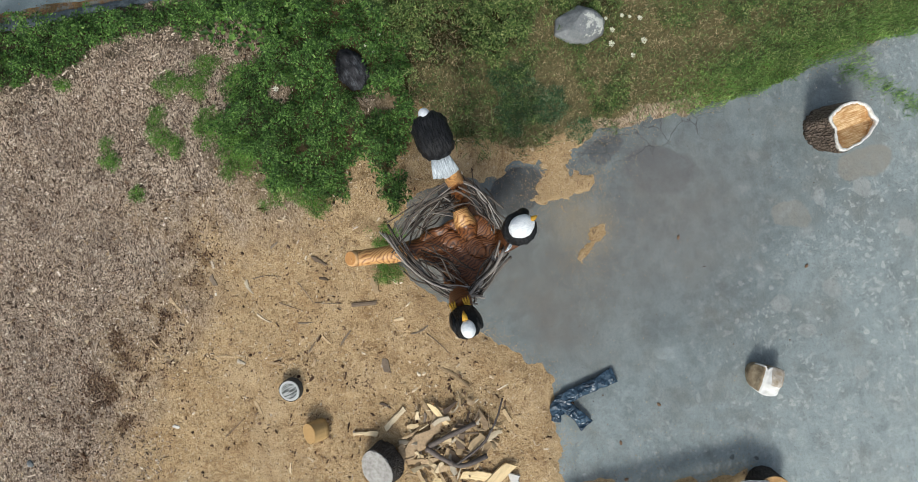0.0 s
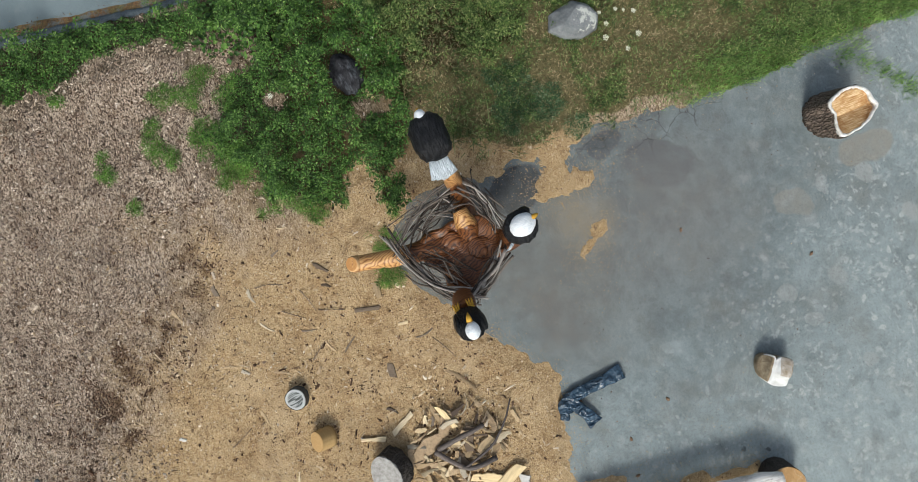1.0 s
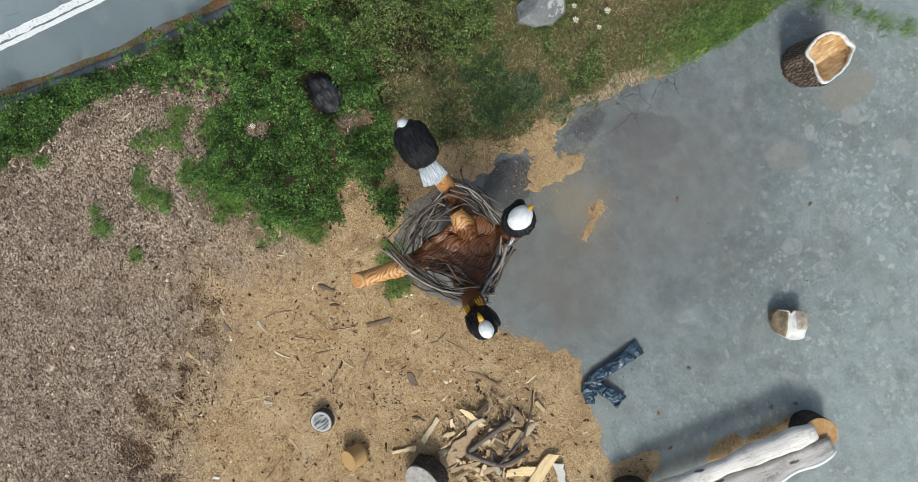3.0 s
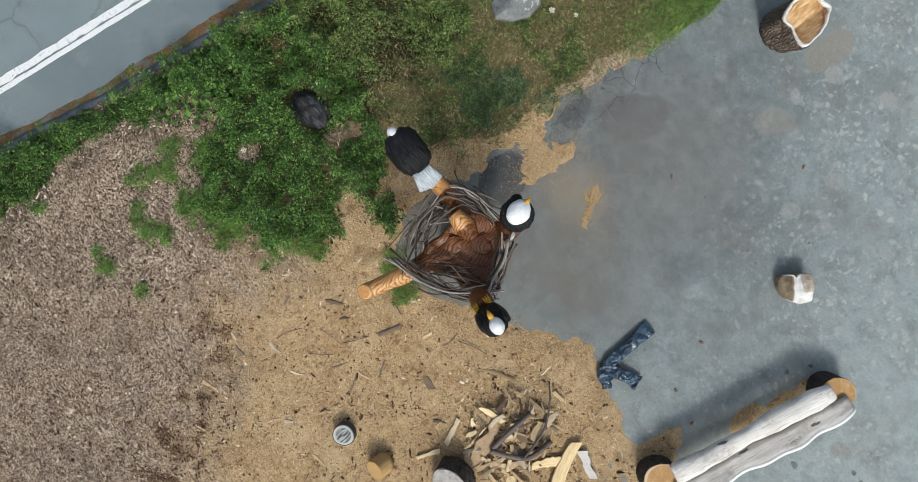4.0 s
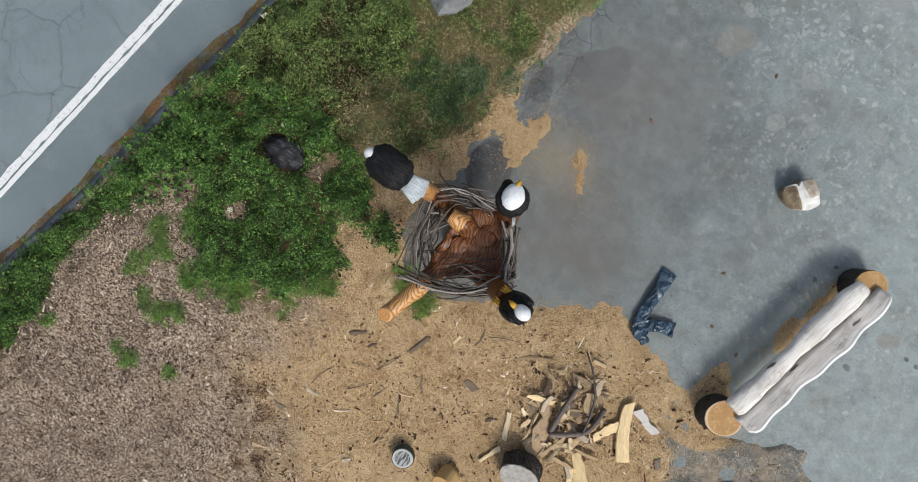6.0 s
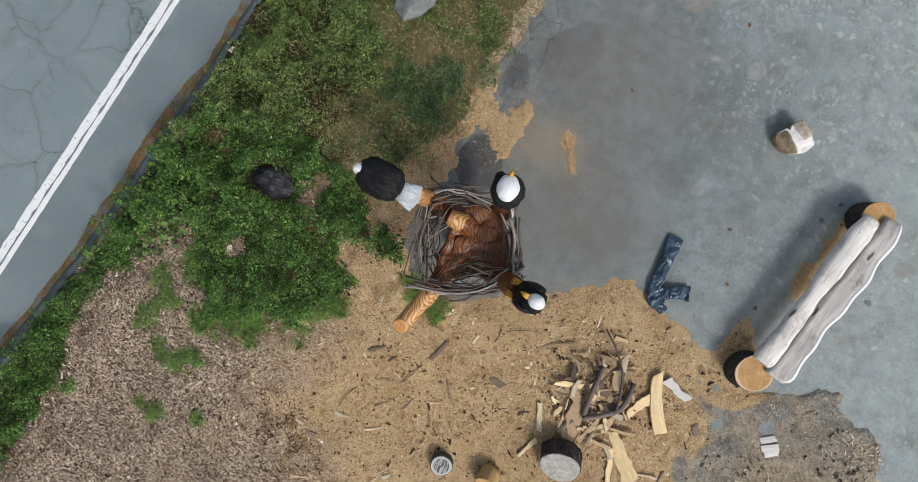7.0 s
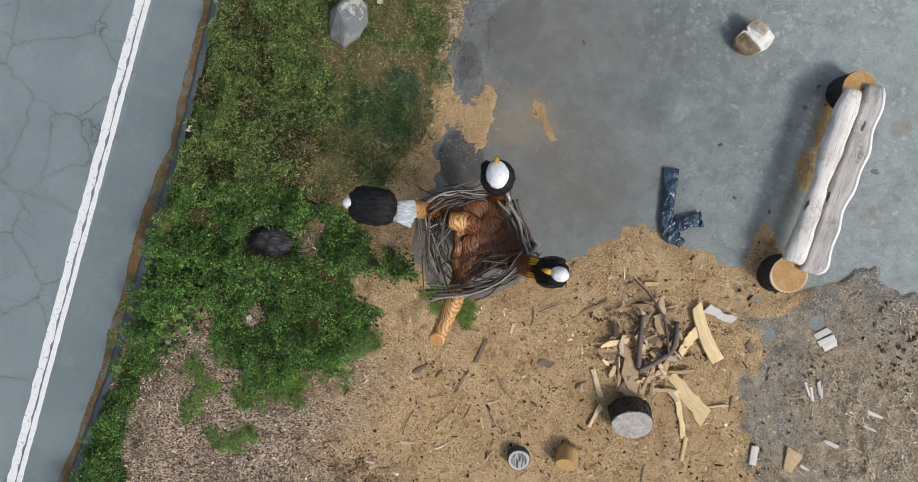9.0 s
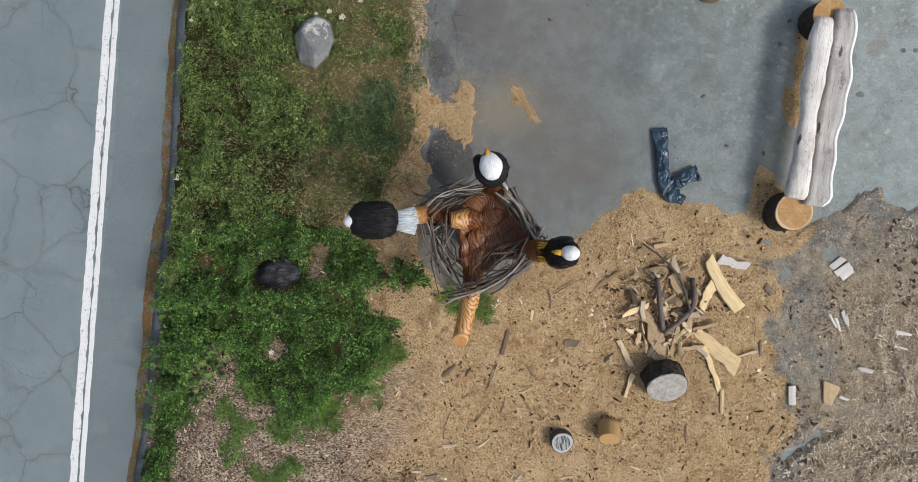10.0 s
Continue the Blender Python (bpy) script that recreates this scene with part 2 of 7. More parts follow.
def soil_material():
    k = Mat("sawdust_chips_and_soil", 0.95, spec=0.1)
    tan, green, mud = k.attr("tan"), k.attr("green"), k.attr("mud")
    fine, mid = k.noise(240, 3, 0.75), k.noise(28, 5, 0.7)
    cells = k.voro(170, vec=k.scaled((1, 1, 1)), out="Color")
    flake = k.t.nodes.new("ShaderNodeSeparateColor")
    k.put(flake.inputs[0], cells)
    flake = flake.outputs[0]
    saw = k.ramp(k.calc("ADD", k.calc("MULTIPLY", fine, 0.6), k.calc("MULTIPLY", flake, 0.4)), (0.24, (0.105, 0.058, 0.027)), (0.48, (0.43, 0.295, 0.152)), (0.74, (0.70, 0.545, 0.335)))
    saw = k.mix(k.ramp(mid, (0.52, 0.0), (0.75, 0.4)), saw, (0.20, 0.12, 0.06))
    saw = k.mix(k.ramp(k.noise(2.2, 6, 0.68), (0.46, 0.0), (0.66, 0.65)), saw, k.mix(1.0, saw, (0.65, 0.57, 0.49), "MULTIPLY"))
    saw = k.mix(k.ramp(k.noise(1.4, 4, 0.6, k.moved((5, 2, 0), 0)), (0.5, 0.0), (0.72, 0.4)), saw, (0.52, 0.40, 0.25))
    saw = k.mix(k.ramp(k.noise(11, 6, 0.72, k.moved((2, 6, 0), 0)), (0.52, 0.0), (0.64, 0.6)), saw, k.mix(1.0, saw, (0.46, 0.37, 0.30), "MULTIPLY"))
    cells2 = k.voro(60, vec=k.scaled((1.0, 2.2, 1)), out="Color")
    sep2 = k.t.nodes.new("ShaderNodeSeparateColor")
    k.put(sep2.inputs[0], cells2)
    old = k.ramp(sep2.outputs[0], (0.1, (0.055, 0.040, 0.031)), (0.5, (0.28, 0.213, 0.160)), (0.9, (0.58, 0.475, 0.365)))
    old = k.mix(k.ramp(k.noise(1.7, 5, 0.6), (0.45, 0.0), (0.7, 0.55)), old, (0.13, 0.105, 0.09))
    old = k.mix(k.ramp(k.noise(8, 6, 0.75, k.moved((3, 7, 0), 0)), (0.50, 0.0), (0.62, 0.7)), old, k.mix(1.0, old, (0.46, 0.40, 0.35), "MULTIPLY"))
    thatch = k.ramp(k.calc("ADD", k.calc("MULTIPLY", fine, 0.5), k.calc("MULTIPLY", mid, 0.5)), (0.3, (0.040, 0.034, 0.016)), (0.5, (0.115, 0.102, 0.046)), (0.72, (0.31, 0.25, 0.135)))
    grit = k.calc("ADD", k.calc("MULTIPLY", fine, 0.45), k.calc("MULTIPLY", k.noise(9, 6, 0.7), 0.55))
    wet = k.ramp(grit, (0.32, (0.075, 0.060, 0.043)), (0.46, (0.265, 0.210, 0.146)), (0.58, (0.44, 0.365, 0.27)), (0.74, (0.62, 0.53, 0.41)))
    # dried pale crust on the heights of the mud
    wet = k.mix(k.ramp(k.noise(2.1, 6, 0.72, k.moved((9, 3, 0), 0)), (0.52, 0.0), (0.62, 0.45)), wet, k.mix(k.ramp(fine, (0.35, 0.0), (0.65, 1.0)), (0.22, 0.215, 0.195), (0.40, 0.395, 0.36)))
    # smooth dusted tar shows in the first half metre, straw litter further out
    tar = k.calc("MULTIPLY", k.attr("tar"), k.ramp(k.noise(4.2, 5, 0.6, k.moved((1, 8, 0), 0)), (0.40, 0.35), (0.58, 1.0)))
    wet = k.mix(tar, wet, k.mix(k.ramp(grit, (0.4, 0.0), (0.65, 1.0)), (0.095, 0.105, 0.107), (0.265, 0.275, 0.262)))
    wet = k.mix(k.ramp(flake, (0.70, 0.0), (0.92, 0.65)), wet, (0.44, 0.37, 0.27))
    wet = k.mix(k.ramp(flake, (0.08, 0.75), (0.25, 0.0)), wet, (0.05, 0.038, 0.028))
    wet = k.mix(k.ramp(k.noise(3.4, 6, 0.75, k.moved((6, 4, 0), 0)), (0.57, 0.0), (0.68, 0.65)), wet, k.mix(1.0, wet, (0.45, 0.41, 0.37), "MULTIPLY"))
    wob = k.calc("MULTIPLY", k.calc("SUBTRACT", k.noise(6, 6, 0.7), 0.5), 0.7)
    c = k.mix(k.ramp(k.calc("ADD", tan, wob), (0.10, 0.0), (0.90, 1.0)), old, saw)
    c = k.mix(k.ramp(k.calc("ADD", k.attr("damp"), wob), (0.25, 0.0), (0.85, 0.85)), c, k.mix(1.0, c, (0.36, 0.31, 0.27), "MULTIPLY"))
    c = k.mix(k.ramp(k.calc("ADD", green, wob), (0.4, 0.0), (0.6, 1.0)), c, thatch)
    c = k.mix(k.ramp(k.calc("ADD", mud, wob), (0.35, 0.0), (0.65, 1.0)), c, wet)
    # leaf mould, and the shade under plants darkened into the soil colour
    c = k.mix(k.ramp(k.calc("ADD", k.attr("humus_shade"), wob), (0.35, 0.0), (0.65, 0.85)), c, k.mix(1.0, thatch, (0.16, 0.17, 0.11), "MULTIPLY"))
    k.bump(k.calc("ADD", k.calc("MULTIPLY", fine, 0.5), mid), 0.8, 0.015)
    return k.colour(c)


def varied(name, stops, rough=0.8, spec=0.3, scale=40.0, dark=0.5, stretch=(1, 1, 1), by="island", amt=0.6, bump=0.3, blotch=0.0):
    """Loose bits: a colour picked bit by bit, with grain on each."""
    k = Mat(name, rough, spec=spec)
    c = k.ramp(k.island() if by == "island" else k.each(), *stops)
    if blotch:
        c = k.mix(k.ramp(k.noise(blotch, 6, 0.7), (0.42, 0.0), (0.60, 1.0)), c, k.mix(1.0, c, (0.60, 0.55, 0.52), "MULTIPLY"))
    g = k.noise(scale, 5, 0.65, k.scaled(stretch))
    c = k.mix(k.ramp(g, (0.4, 0.0), (0.75, amt)), c, k.mix(1.0, c, (dark, dark, dark), "MULTIPLY"))
    k.bump(g, bump, 0.01)
    return k.colour(c)


def carved_wood():
    k = Mat("varnished_carved_wood", 0.42, spec=0.45)
    v = k.noise_vec(2.4, 0.30)
    w = k.wave(19.0, 6.0, 2, k.scaled((1.0, 0.22, 0.8), v), "BANDS", "DIAGONAL", 0.8)
    c = k.ramp(w, (0.0, (0.048, 0.016, 0.006)), (0.20, (0.150, 0.053, 0.016)), (0.6, (0.200, 0.074, 0.022)), (1.0, (0.235, 0.090, 0.028)))
    c = k.mix(k.ramp(k.noise(3.0, 5), (0.40, 0.0), (0.64, 0.75)), c, k.mix(1.0, c, (0.50, 0.38, 0.32), "MULTIPLY"))
    fresh = k.ramp(k.attr("fresh"), (0.2, 0.0), (0.9, 0.9))
    pale = k.ramp(w, (0.0, (0.22, 0.092, 0.028)), (0.18, (0.46, 0.225, 0.078)), (0.8, (0.60, 0.34, 0.13)))
    c = k.mix(fresh, c, pale)
    k.bump(k.calc("ADD", w, k.noise(35, 4)), 0.30, 0.008)
    return k.colour(c)


def painted(name, a, b, rough, scale, stretch, bump=0.7, spec=0.2):
    """Paint over carved grooves."""
    k = Mat(name, rough, spec=spec)
    g = k.noise(scale, 4, 0.6, k.scaled(stretch))
    c = k.mix(k.ramp(g, (0.35, 0.0), (0.7, 1.0)), a, b)
    k.bump(g, bump, 0.02)
    return k.colour(c)


def bark(name, a, b, scale=14.0):
    k = Mat(name, 0.95, spec=0.15)
    v = k.scaled((1, 1, 0.35))
    r = k.voro(scale, "DISTANCE_TO_EDGE", k.scaled((1, 1, 0.22), k.noise_vec(9, 0.07)))
    n = k.noise(scale * 2.5, 5, 0.7, v)
    c = k.mix(k.ramp(n, (0.35, 0.0), (0.7, 1.0)), a, b)
    c = k.mix(k.ramp(r, (0.0, 0.8), (0.08, 0.0)), c, grey(0.026, 0.2))
    c = k.mix(k.ramp(k.noise(5, 5, 0.7), (0.5, 0.0), (0.7, 0.6)), c, k.mix(1.0, c, (0.5, 0.48, 0.46), "MULTIPLY"))
    k.bump(k.calc("ADD", k.ramp(r, (0.0, 0.0), (0.25, 1.0)), k.calc("MULTIPLY", n, 0.4)), 1.0, 0.03)
    return k.colour(c)


def end_grain(name, a, b, rim, ring=26.0, rad=0.24, scratch=True):
    k = Mat(name, 0.75, spec=0.25)
    w = k.wave(ring, 2.0, 3, None, "RINGS", "Z", 2.0)
    c = k.mix(w, a, b)
    c = k.mix(k.ramp(k.noise(5, 5), (0.4, 0.0), (0.75, 0.5)), c, b)
    if scratch:
        c = k.mix(k.ramp(k.noise(7, 6, 0.7), (0.45, 0.0), (0.62, 0.7)), c, k.mix(1.0, c, (1.35, 1.45, 1.6), "MULTIPLY"))
        check = k.ramp(k.voro(5.0, "DISTANCE_TO_EDGE", k.noise_vec(5, 0.12)), (0.0, 0.8), (0.012, 0.0))
        c = k.mix(k.calc("MULTIPLY", check, k.ramp(k.noise(6, 2), (0.48, 0.0), (0.54, 1.0))), c, (0.66, 0.54, 0.38))
    c = k.mix(k.ramp(k.length(k.scaled((1, 1, 0))), (rad * 0.86, 0.0), (rad * 0.93, 1.0)), c, rim)
    k.bump(k.calc("ADD", w, k.noise(60, 3)), 0.25, 0.004)
    return k.colour(c)


def bench_wood(name, lo, mid, hi):
    k = Mat(name, 0.75, spec=0.2)
    g = k.noise(5, 6, 0.7, k.scaled((16, 1.0, 16)))
    c = k.ramp(g, (0.3, lo), (0.5, mid), (0.7, hi))
    c = k.mix(k.ramp(k.noise(3.2, 6, 0.65), (0.46, 0.0), (0.72, 0.55)), c, (0.46, 0.42, 0.38))
    knot = k.voro(2.4, vec=k.scaled((3.2, 0.7, 3.2), k.noise_vec(12, 0.06)))
    c = k.mix(k.ramp(knot, (0.10, 0.9), (0.15, 0.0)), c, (0.075, 0.065, 0.06))
    c = k.mix(k.ramp(k.noise(2.2, 4, 0.6, k.scaled((30, 0.5, 30))), (0.63, 0.0), (0.68, 0.6)), c, (0.20, 0.17, 0.15))
    stain = k.noise(4.5, 6, 0.7, k.moved((3, 1, 0), 0, k.scaled((1.6, 0.8, 1))))
    c = k.mix(k.ramp(stain, (0.52, 0.0), (0.64, 0.6)), c, (0.30, 0.25, 0.21))
    split = k.ramp(k.voro(5.0, "DISTANCE_TO_EDGE", k.scaled((2.5, 0.55, 2.5), k.noise_vec(9, 0.12))), (0.0, 0.85), (0.012, 0.0))
    split = k.calc("MULTIPLY", split, k.ramp(k.noise(3.1, 3, 0.5, k.moved((0, 5, 0), 0)), (0.50, 0.0), (0.58, 1.0)))
    c = k.mix(split, c, (0.06, 0.05, 0.045))
    k.bump(k.calc("ADD", g, k.noise(40, 4)), 0.4, 0.006)
    return k.colour(c)


def plastic():
    k = Mat("dark_blue_black_plastic", 0.27, spec=0.6)
    c = k.mix(k.ramp(k.noise(5, 3), (0.35, 0.0), (0.7, 1.0)), (0.014, 0.034, 0.058), (0.045, 0.085, 0.130))
    crease = k.voro(9, "DISTANCE_TO_EDGE", k.scaled((1, 0.6, 1), k.noise_vec(6, 0.14)))
    k.bump(k.calc("ADD", k.ramp(crease, (0.0, 1.0), (0.22, 0.0)), k.noise(12, 2, 0.5, None, 1.0)), 0.42, 0.025)
    return k.colour(c)


def boulder(name, a, b, lichen):
    k = Mat(name, 0.85, spec=0.25)
    c = k.mix(k.ramp(k.noise(9, 6, 0.65), (0.35, 0.0), (0.7, 1.0)), a, b)
    c = k.mix(k.ramp(k.voro(60), (0.05, 0.5), (0.2, 0.0)), c, b)
    if lichen:
        # one round lichen with a bare middle, and flecks round it
        near = k.length(k.moved((0.055, 0.165, 0.20), 0))
        f = k.calc("SUBTRACT", k.noise(13, 6, 0.7), k.calc("MULTIPLY", near, 1.1))
        f = k.calc("MULTIPLY", k.ramp(f, (0.38, 0.0), (0.42, 0.9)), k.ramp(near, (0.025, 0.35), (0.04, 1.0)))
        c = k.mix(f, c, (0.47, 0.48, 0.44))
        c = k.mix(k.ramp(k.noise(34, 5, 0.7), (0.62, 0.0), (0.68, 0.5)), c, (0.36, 0.37, 0.34))
    else:
        c = k.mix(k.ramp(k.noise(5, 6, 0.8, k.scaled((1, 3, 1))), (0.50, 0.0), (0.66, 0.7)), c, (0.13, 0.14, 0.155))
    k.bump(k.noise(30, 5), 0.5, 0.02)
    return k.colour(c)


def cracked_wood(name, a, b):
    k = Mat(name, 0.85, spec=0.15)
    c = k.mix(k.ramp(k.noise(13, 6, 0.7), (0.36, 0.0), (0.64, 1.0)), a, b)
    split = k.ramp(k.voro(11, "DISTANCE_TO_EDGE", k.noise_vec(10, 0.10)), (0.0, 0.9), (0.025, 0.0))
    split = k.calc("MULTIPLY", split, k.ramp(k.noise(8, 3, 0.5, k.moved((2, 3, 1), 0)), (0.48, 0.0), (0.58, 1.0)))
    c = k.mix(split, c, (0.05, 0.04, 0.03))
    k.bump(k.noise(40, 4), 0.5, 0.006)
    return k.colour(c)


def white_line(name, worn):
    """Road paint that has flaked off the stones."""
    k = Mat(name, 0.7)
    c = k.mix(k.ramp(k.noise(40, 5, 0.7), (0.4, 0.0), (0.8, 0.6)), (0.74, 0.76, 0.77), (0.52, 0.54, 0.55))
    c = k.mix(k.ramp(k.noise(26, 6, 0.75), (worn, 0.0), (worn + 0.05, 0.9)), c, (0.17, 0.195, 0.21))
    return k.colour(c)


M_DRIVE, M_ROAD, M_SOIL = asphalt_driveway(), asphalt_road(), soil_material()
M_LINE, M_OLDLINE = white_line("road_paint", 0.60), white_line("worn_road_paint", 0.58)
M_KERB = varied("dark_kerb_tar", ((0.0, (0.046, 0.060, 0.070)), (1.0, (0.070, 0.086, 0.096))), scale=75, dark=2.6, bump=0.8)
def litter():
    k = Mat("rusty_needle_litter", 0.95, spec=0.1)
    c = k.mix(k.ramp(k.noise(5, 5, 0.7), (0.4, 0.0), (0.6, 1.0)), (0.24, 0.125, 0.058), (0.16, 0.150, 0.062))
    c = k.mix(k.ramp(k.noise(60, 4, 0.7), (0.4, 0.8), (0.6, 0.0)), c, (0.07, 0.05, 0.035))
    c = k.mix(k.ramp(k.noise(7, 5, 0.75, k.moved((4, 1, 0), 0)), (0.50, 0.0), (0.60, 0.8)), c, (0.15, 0.165, 0.165))
    k.bump(k.noise(90, 3), 0.8, 0.01)
    return k.colour(c)


M_RUST = litter()
M_CARVE = carved_wood()
M_BLACK = painted("black_feather_paint", (0.0025, 0.0025, 0.003), (0.017, 0.018, 0.021), 0.5, 30, (0.5, 1.6, 0.6), 1.0, 0.22)
M_WHITE = painted("white_feather_paint", (0.82, 0.83, 0.84), (0.60, 0.64, 0.68), 0.6, 40, (2.6, 0.8, 1), 0.35)
M_TAIL = painted("pale_tail_paint", (0.60, 0.65, 0.69), (0.25, 0.29, 0.33), 0.6, 20, (0.6, 6, 1), 0.9)
M_YELLOW = painted("yellow_beak_paint", (0.62, 0.36, 0.05), (0.50, 0.27, 0.03), 0.5, 20, (1, 1, 1), 0.2)
M_STICK = varied("grey_weathered_sticks", ((0.0, (0.025, 0.019, 0.015)), (0.5, (0.080, 0.062, 0.050)), (0.8, (0.165, 0.140, 0.120)), (0.94, (0.36, 0.33, 0.30)), (1.0, (0.08, 0.052, 0.036))), scale=30, by="object", stretch=(1, 1, 1), amt=0.8)
M_BARK = bark("rough_brown_bark", (0.15, 0.11, 0.085), (0.42, 0.33, 0.265), 34)
M_DBARK = bark("dark_bark", (0.045, 0.041, 0.039), (0.20, 0.175, 0.155), 44)
def split_heart():
    k = Mat("orange_split_heartwood", 0.75, spec=0.25)
    g = k.noise(9, 5, 0.65, k.scaled((9, 1.0, 5)))
    c = k.ramp(g, (0.3, (0.27, 0.13, 0.045)), (0.48, (0.50, 0.32, 0.15)), (0.68, (0.74, 0.57, 0.37)))
    c = k.mix(k.ramp(k.noise(7, 5, 0.7), (0.46, 0.0), (0.62, 0.7)), c, (0.34, 0.16, 0.05))
    k.bump(g, 0.5, 0.01)
    return k.colour(c)


M_HEARTW = split_heart()
M_LIMBEND = end_grain("varnished_limb_end", (0.56, 0.30, 0.115), (0.40, 0.185, 0.06), (0.66, 0.40, 0.19), 34, 0.074, False)
M_STUMP = end_grain("fresh_sawn_end", (0.46, 0.285, 0.125), (0.33, 0.18, 0.07), (0.60, 0.46, 0.31), 30, 0.205)
M_RIMPAINT = painted("chipped_white_paint", (0.78, 0.77, 0.75), (0.50, 0.45, 0.38), 0.6, 26, (1, 1, 1), 0.4)
M_WPAINT = painted("white_paint", (0.72, 0.72, 0.71), (0.52, 0.51, 0.48), 0.6, 11, (1, 1, 1), 0.2)
M_BLOCK, M_BLOCKTOP = cracked_wood("cracked_brown_block_wood", (0.34, 0.28, 0.19), (0.17, 0.125, 0.08)), cracked_wood("weathered_pale_block_wood", (0.50, 0.46, 0.41), (0.27, 0.215, 0.15))
M_BENCH = bench_wood("bleached_seat_wood", (0.50, 0.47, 0.43), (0.68, 0.66, 0.63), (0.80, 0.79, 0.77))
M_BACK = bench_wood("weathered_back_wood", (0.52, 0.475, 0.43), (0.67, 0.635, 0.59), (0.77, 0.745, 0.71))
M_RIM = painted("white_live_edge", (0.80, 0.80, 0.79), (0.66, 0.65, 0.63), 0.6, 14, (4, 1, 4), 0.3)
M_BAG = plastic()
M_ROCK = boulder("grey_lichen_rock", (0.135, 0.145, 0.15), (0.245, 0.255, 0.26), True)
M_DROCK = boulder("black_rock", (0.016, 0.016, 0.019), (0.038, 0.038, 0.042), False)
def grey_end():
    k = Mat("weathered_grey_end", 0.85, spec=0.15)
    w = k.wave(16.0, 3.0, 3, None, "RINGS", "Z", 2.0)
    c = k.ramp(k.noise(14, 6, 0.75), (0.32, (0.20, 0.185, 0.17)), (0.5, (0.36, 0.345, 0.325)), (0.7, (0.48, 0.47, 0.45)))
    c = k.mix(k.calc("MULTIPLY", w, 0.25), c, (0.24, 0.22, 0.20))
    c = k.mix(k.ramp(k.noise(3, 4, 0.6, k.scaled((14, 1, 1))), (0.64, 0.0), (0.70, 0.5)), c, (0.14, 0.12, 0.11))
    k.bump(k.noise(45, 5), 0.5, 0.008)
    return k.colour(c)


M_GREYTOP = grey_end()
M_SPLIT = varied("pale_split_wood", ((0.0, (0.30, 0.21, 0.12)), (0.25, (0.46, 0.335, 0.195)), (0.5, (0.58, 0.44, 0.26)), (0.8, (0.74, 0.60, 0.39)), (1.0, (0.42, 0.37, 0.30))), by="object", scale=14, stretch=(1.2, 8, 8), dark=0.5, amt=0.8)
M_PLANK = varied("fresh_yellow_plank", ((0.0, (0.78, 0.60, 0.34)), (1.0, (0.78, 0.60, 0.34))), by="object", scale=8, stretch=(1, 7, 7), dark=0.62, amt=0.8)
M_OLDW = varied("weathered_white_board", ((0.0, (0.50, 0.475, 0.44)), (1.0, (0.66, 0.64, 0.61))), by="object", scale=14, stretch=(1, 9, 9), dark=0.65, amt=0.5)
M_CHIP = varied("wood_chips", ((0.0, (0.075, 0.042, 0.026)), (0.22, (0.22, 0.145, 0.082)), (0.6, (0.42, 0.30, 0.175)), (0.85, (0.60, 0.47, 0.31)), (1.0, (0.72, 0.63, 0.50))), spec=0.15)
M_OLDCHIP = varied("grey_wood_chips", ((0.0, (0.048, 0.035, 0.027)), (0.22, (0.18, 0.132, 0.097)), (0.5, (0.385, 0.298, 0.222)), (0.82, (0.60, 0.495, 0.383)), (0.93, (0.74, 0.63, 0.50)), (1.0, (0.92, 0.84, 0.73))), spec=0.15, blotch=4.5)
M_CRUMB = varied("dark_bark_crumbs", ((0.0, (0.040, 0.025, 0.018)), (0.4, (0.100, 0.060, 0.040)), (1.0, (0.22, 0.14, 0.09))), spec=0.1)
M_PALECHIP = varied("pale_axe_chips", ((0.0, (0.50, 0.38, 0.24)), (0.6, (0.68, 0.55, 0.38)), (1.0, (0.82, 0.74, 0.60))), spec=0.15, scale=60)
M_SCRAP = varied("brown_bark_scraps", ((0.0, (0.050, 0.030, 0.021)), (0.5, (0.115, 0.068, 0.042)), (0.8, (0.20, 0.13, 0.085)), (1.0, (0.30, 0.24, 0.18))), spec=0.1, scale=60)
M_CLOD = varied("mud_clods", ((0.0, (0.060, 0.044, 0.032)), (0.5, (0.14, 0.108, 0.078)), (1.0, (0.26, 0.21, 0.155))), spec=0.1, scale=60)
M_TWIG = varied("brown_grey_twigs", ((0.0, (0.13, 0.095, 0.072)), (1.0, (0.27, 0.21, 0.165))), by="object", scale=40)
M_GRAIN = varied("sawdust_grains", ((0.0, (0.30, 0.21, 0.11)), (1.0, (0.50, 0.37, 0.21))), spec=0.1)
M_BARKBIT = varied("bark_pieces", ((0.0, (0.075, 0.052, 0.038)), (0.5, (0.16, 0.115, 0.078)), (1.0, (0.25, 0.20, 0.155))), by="object", scale=30)


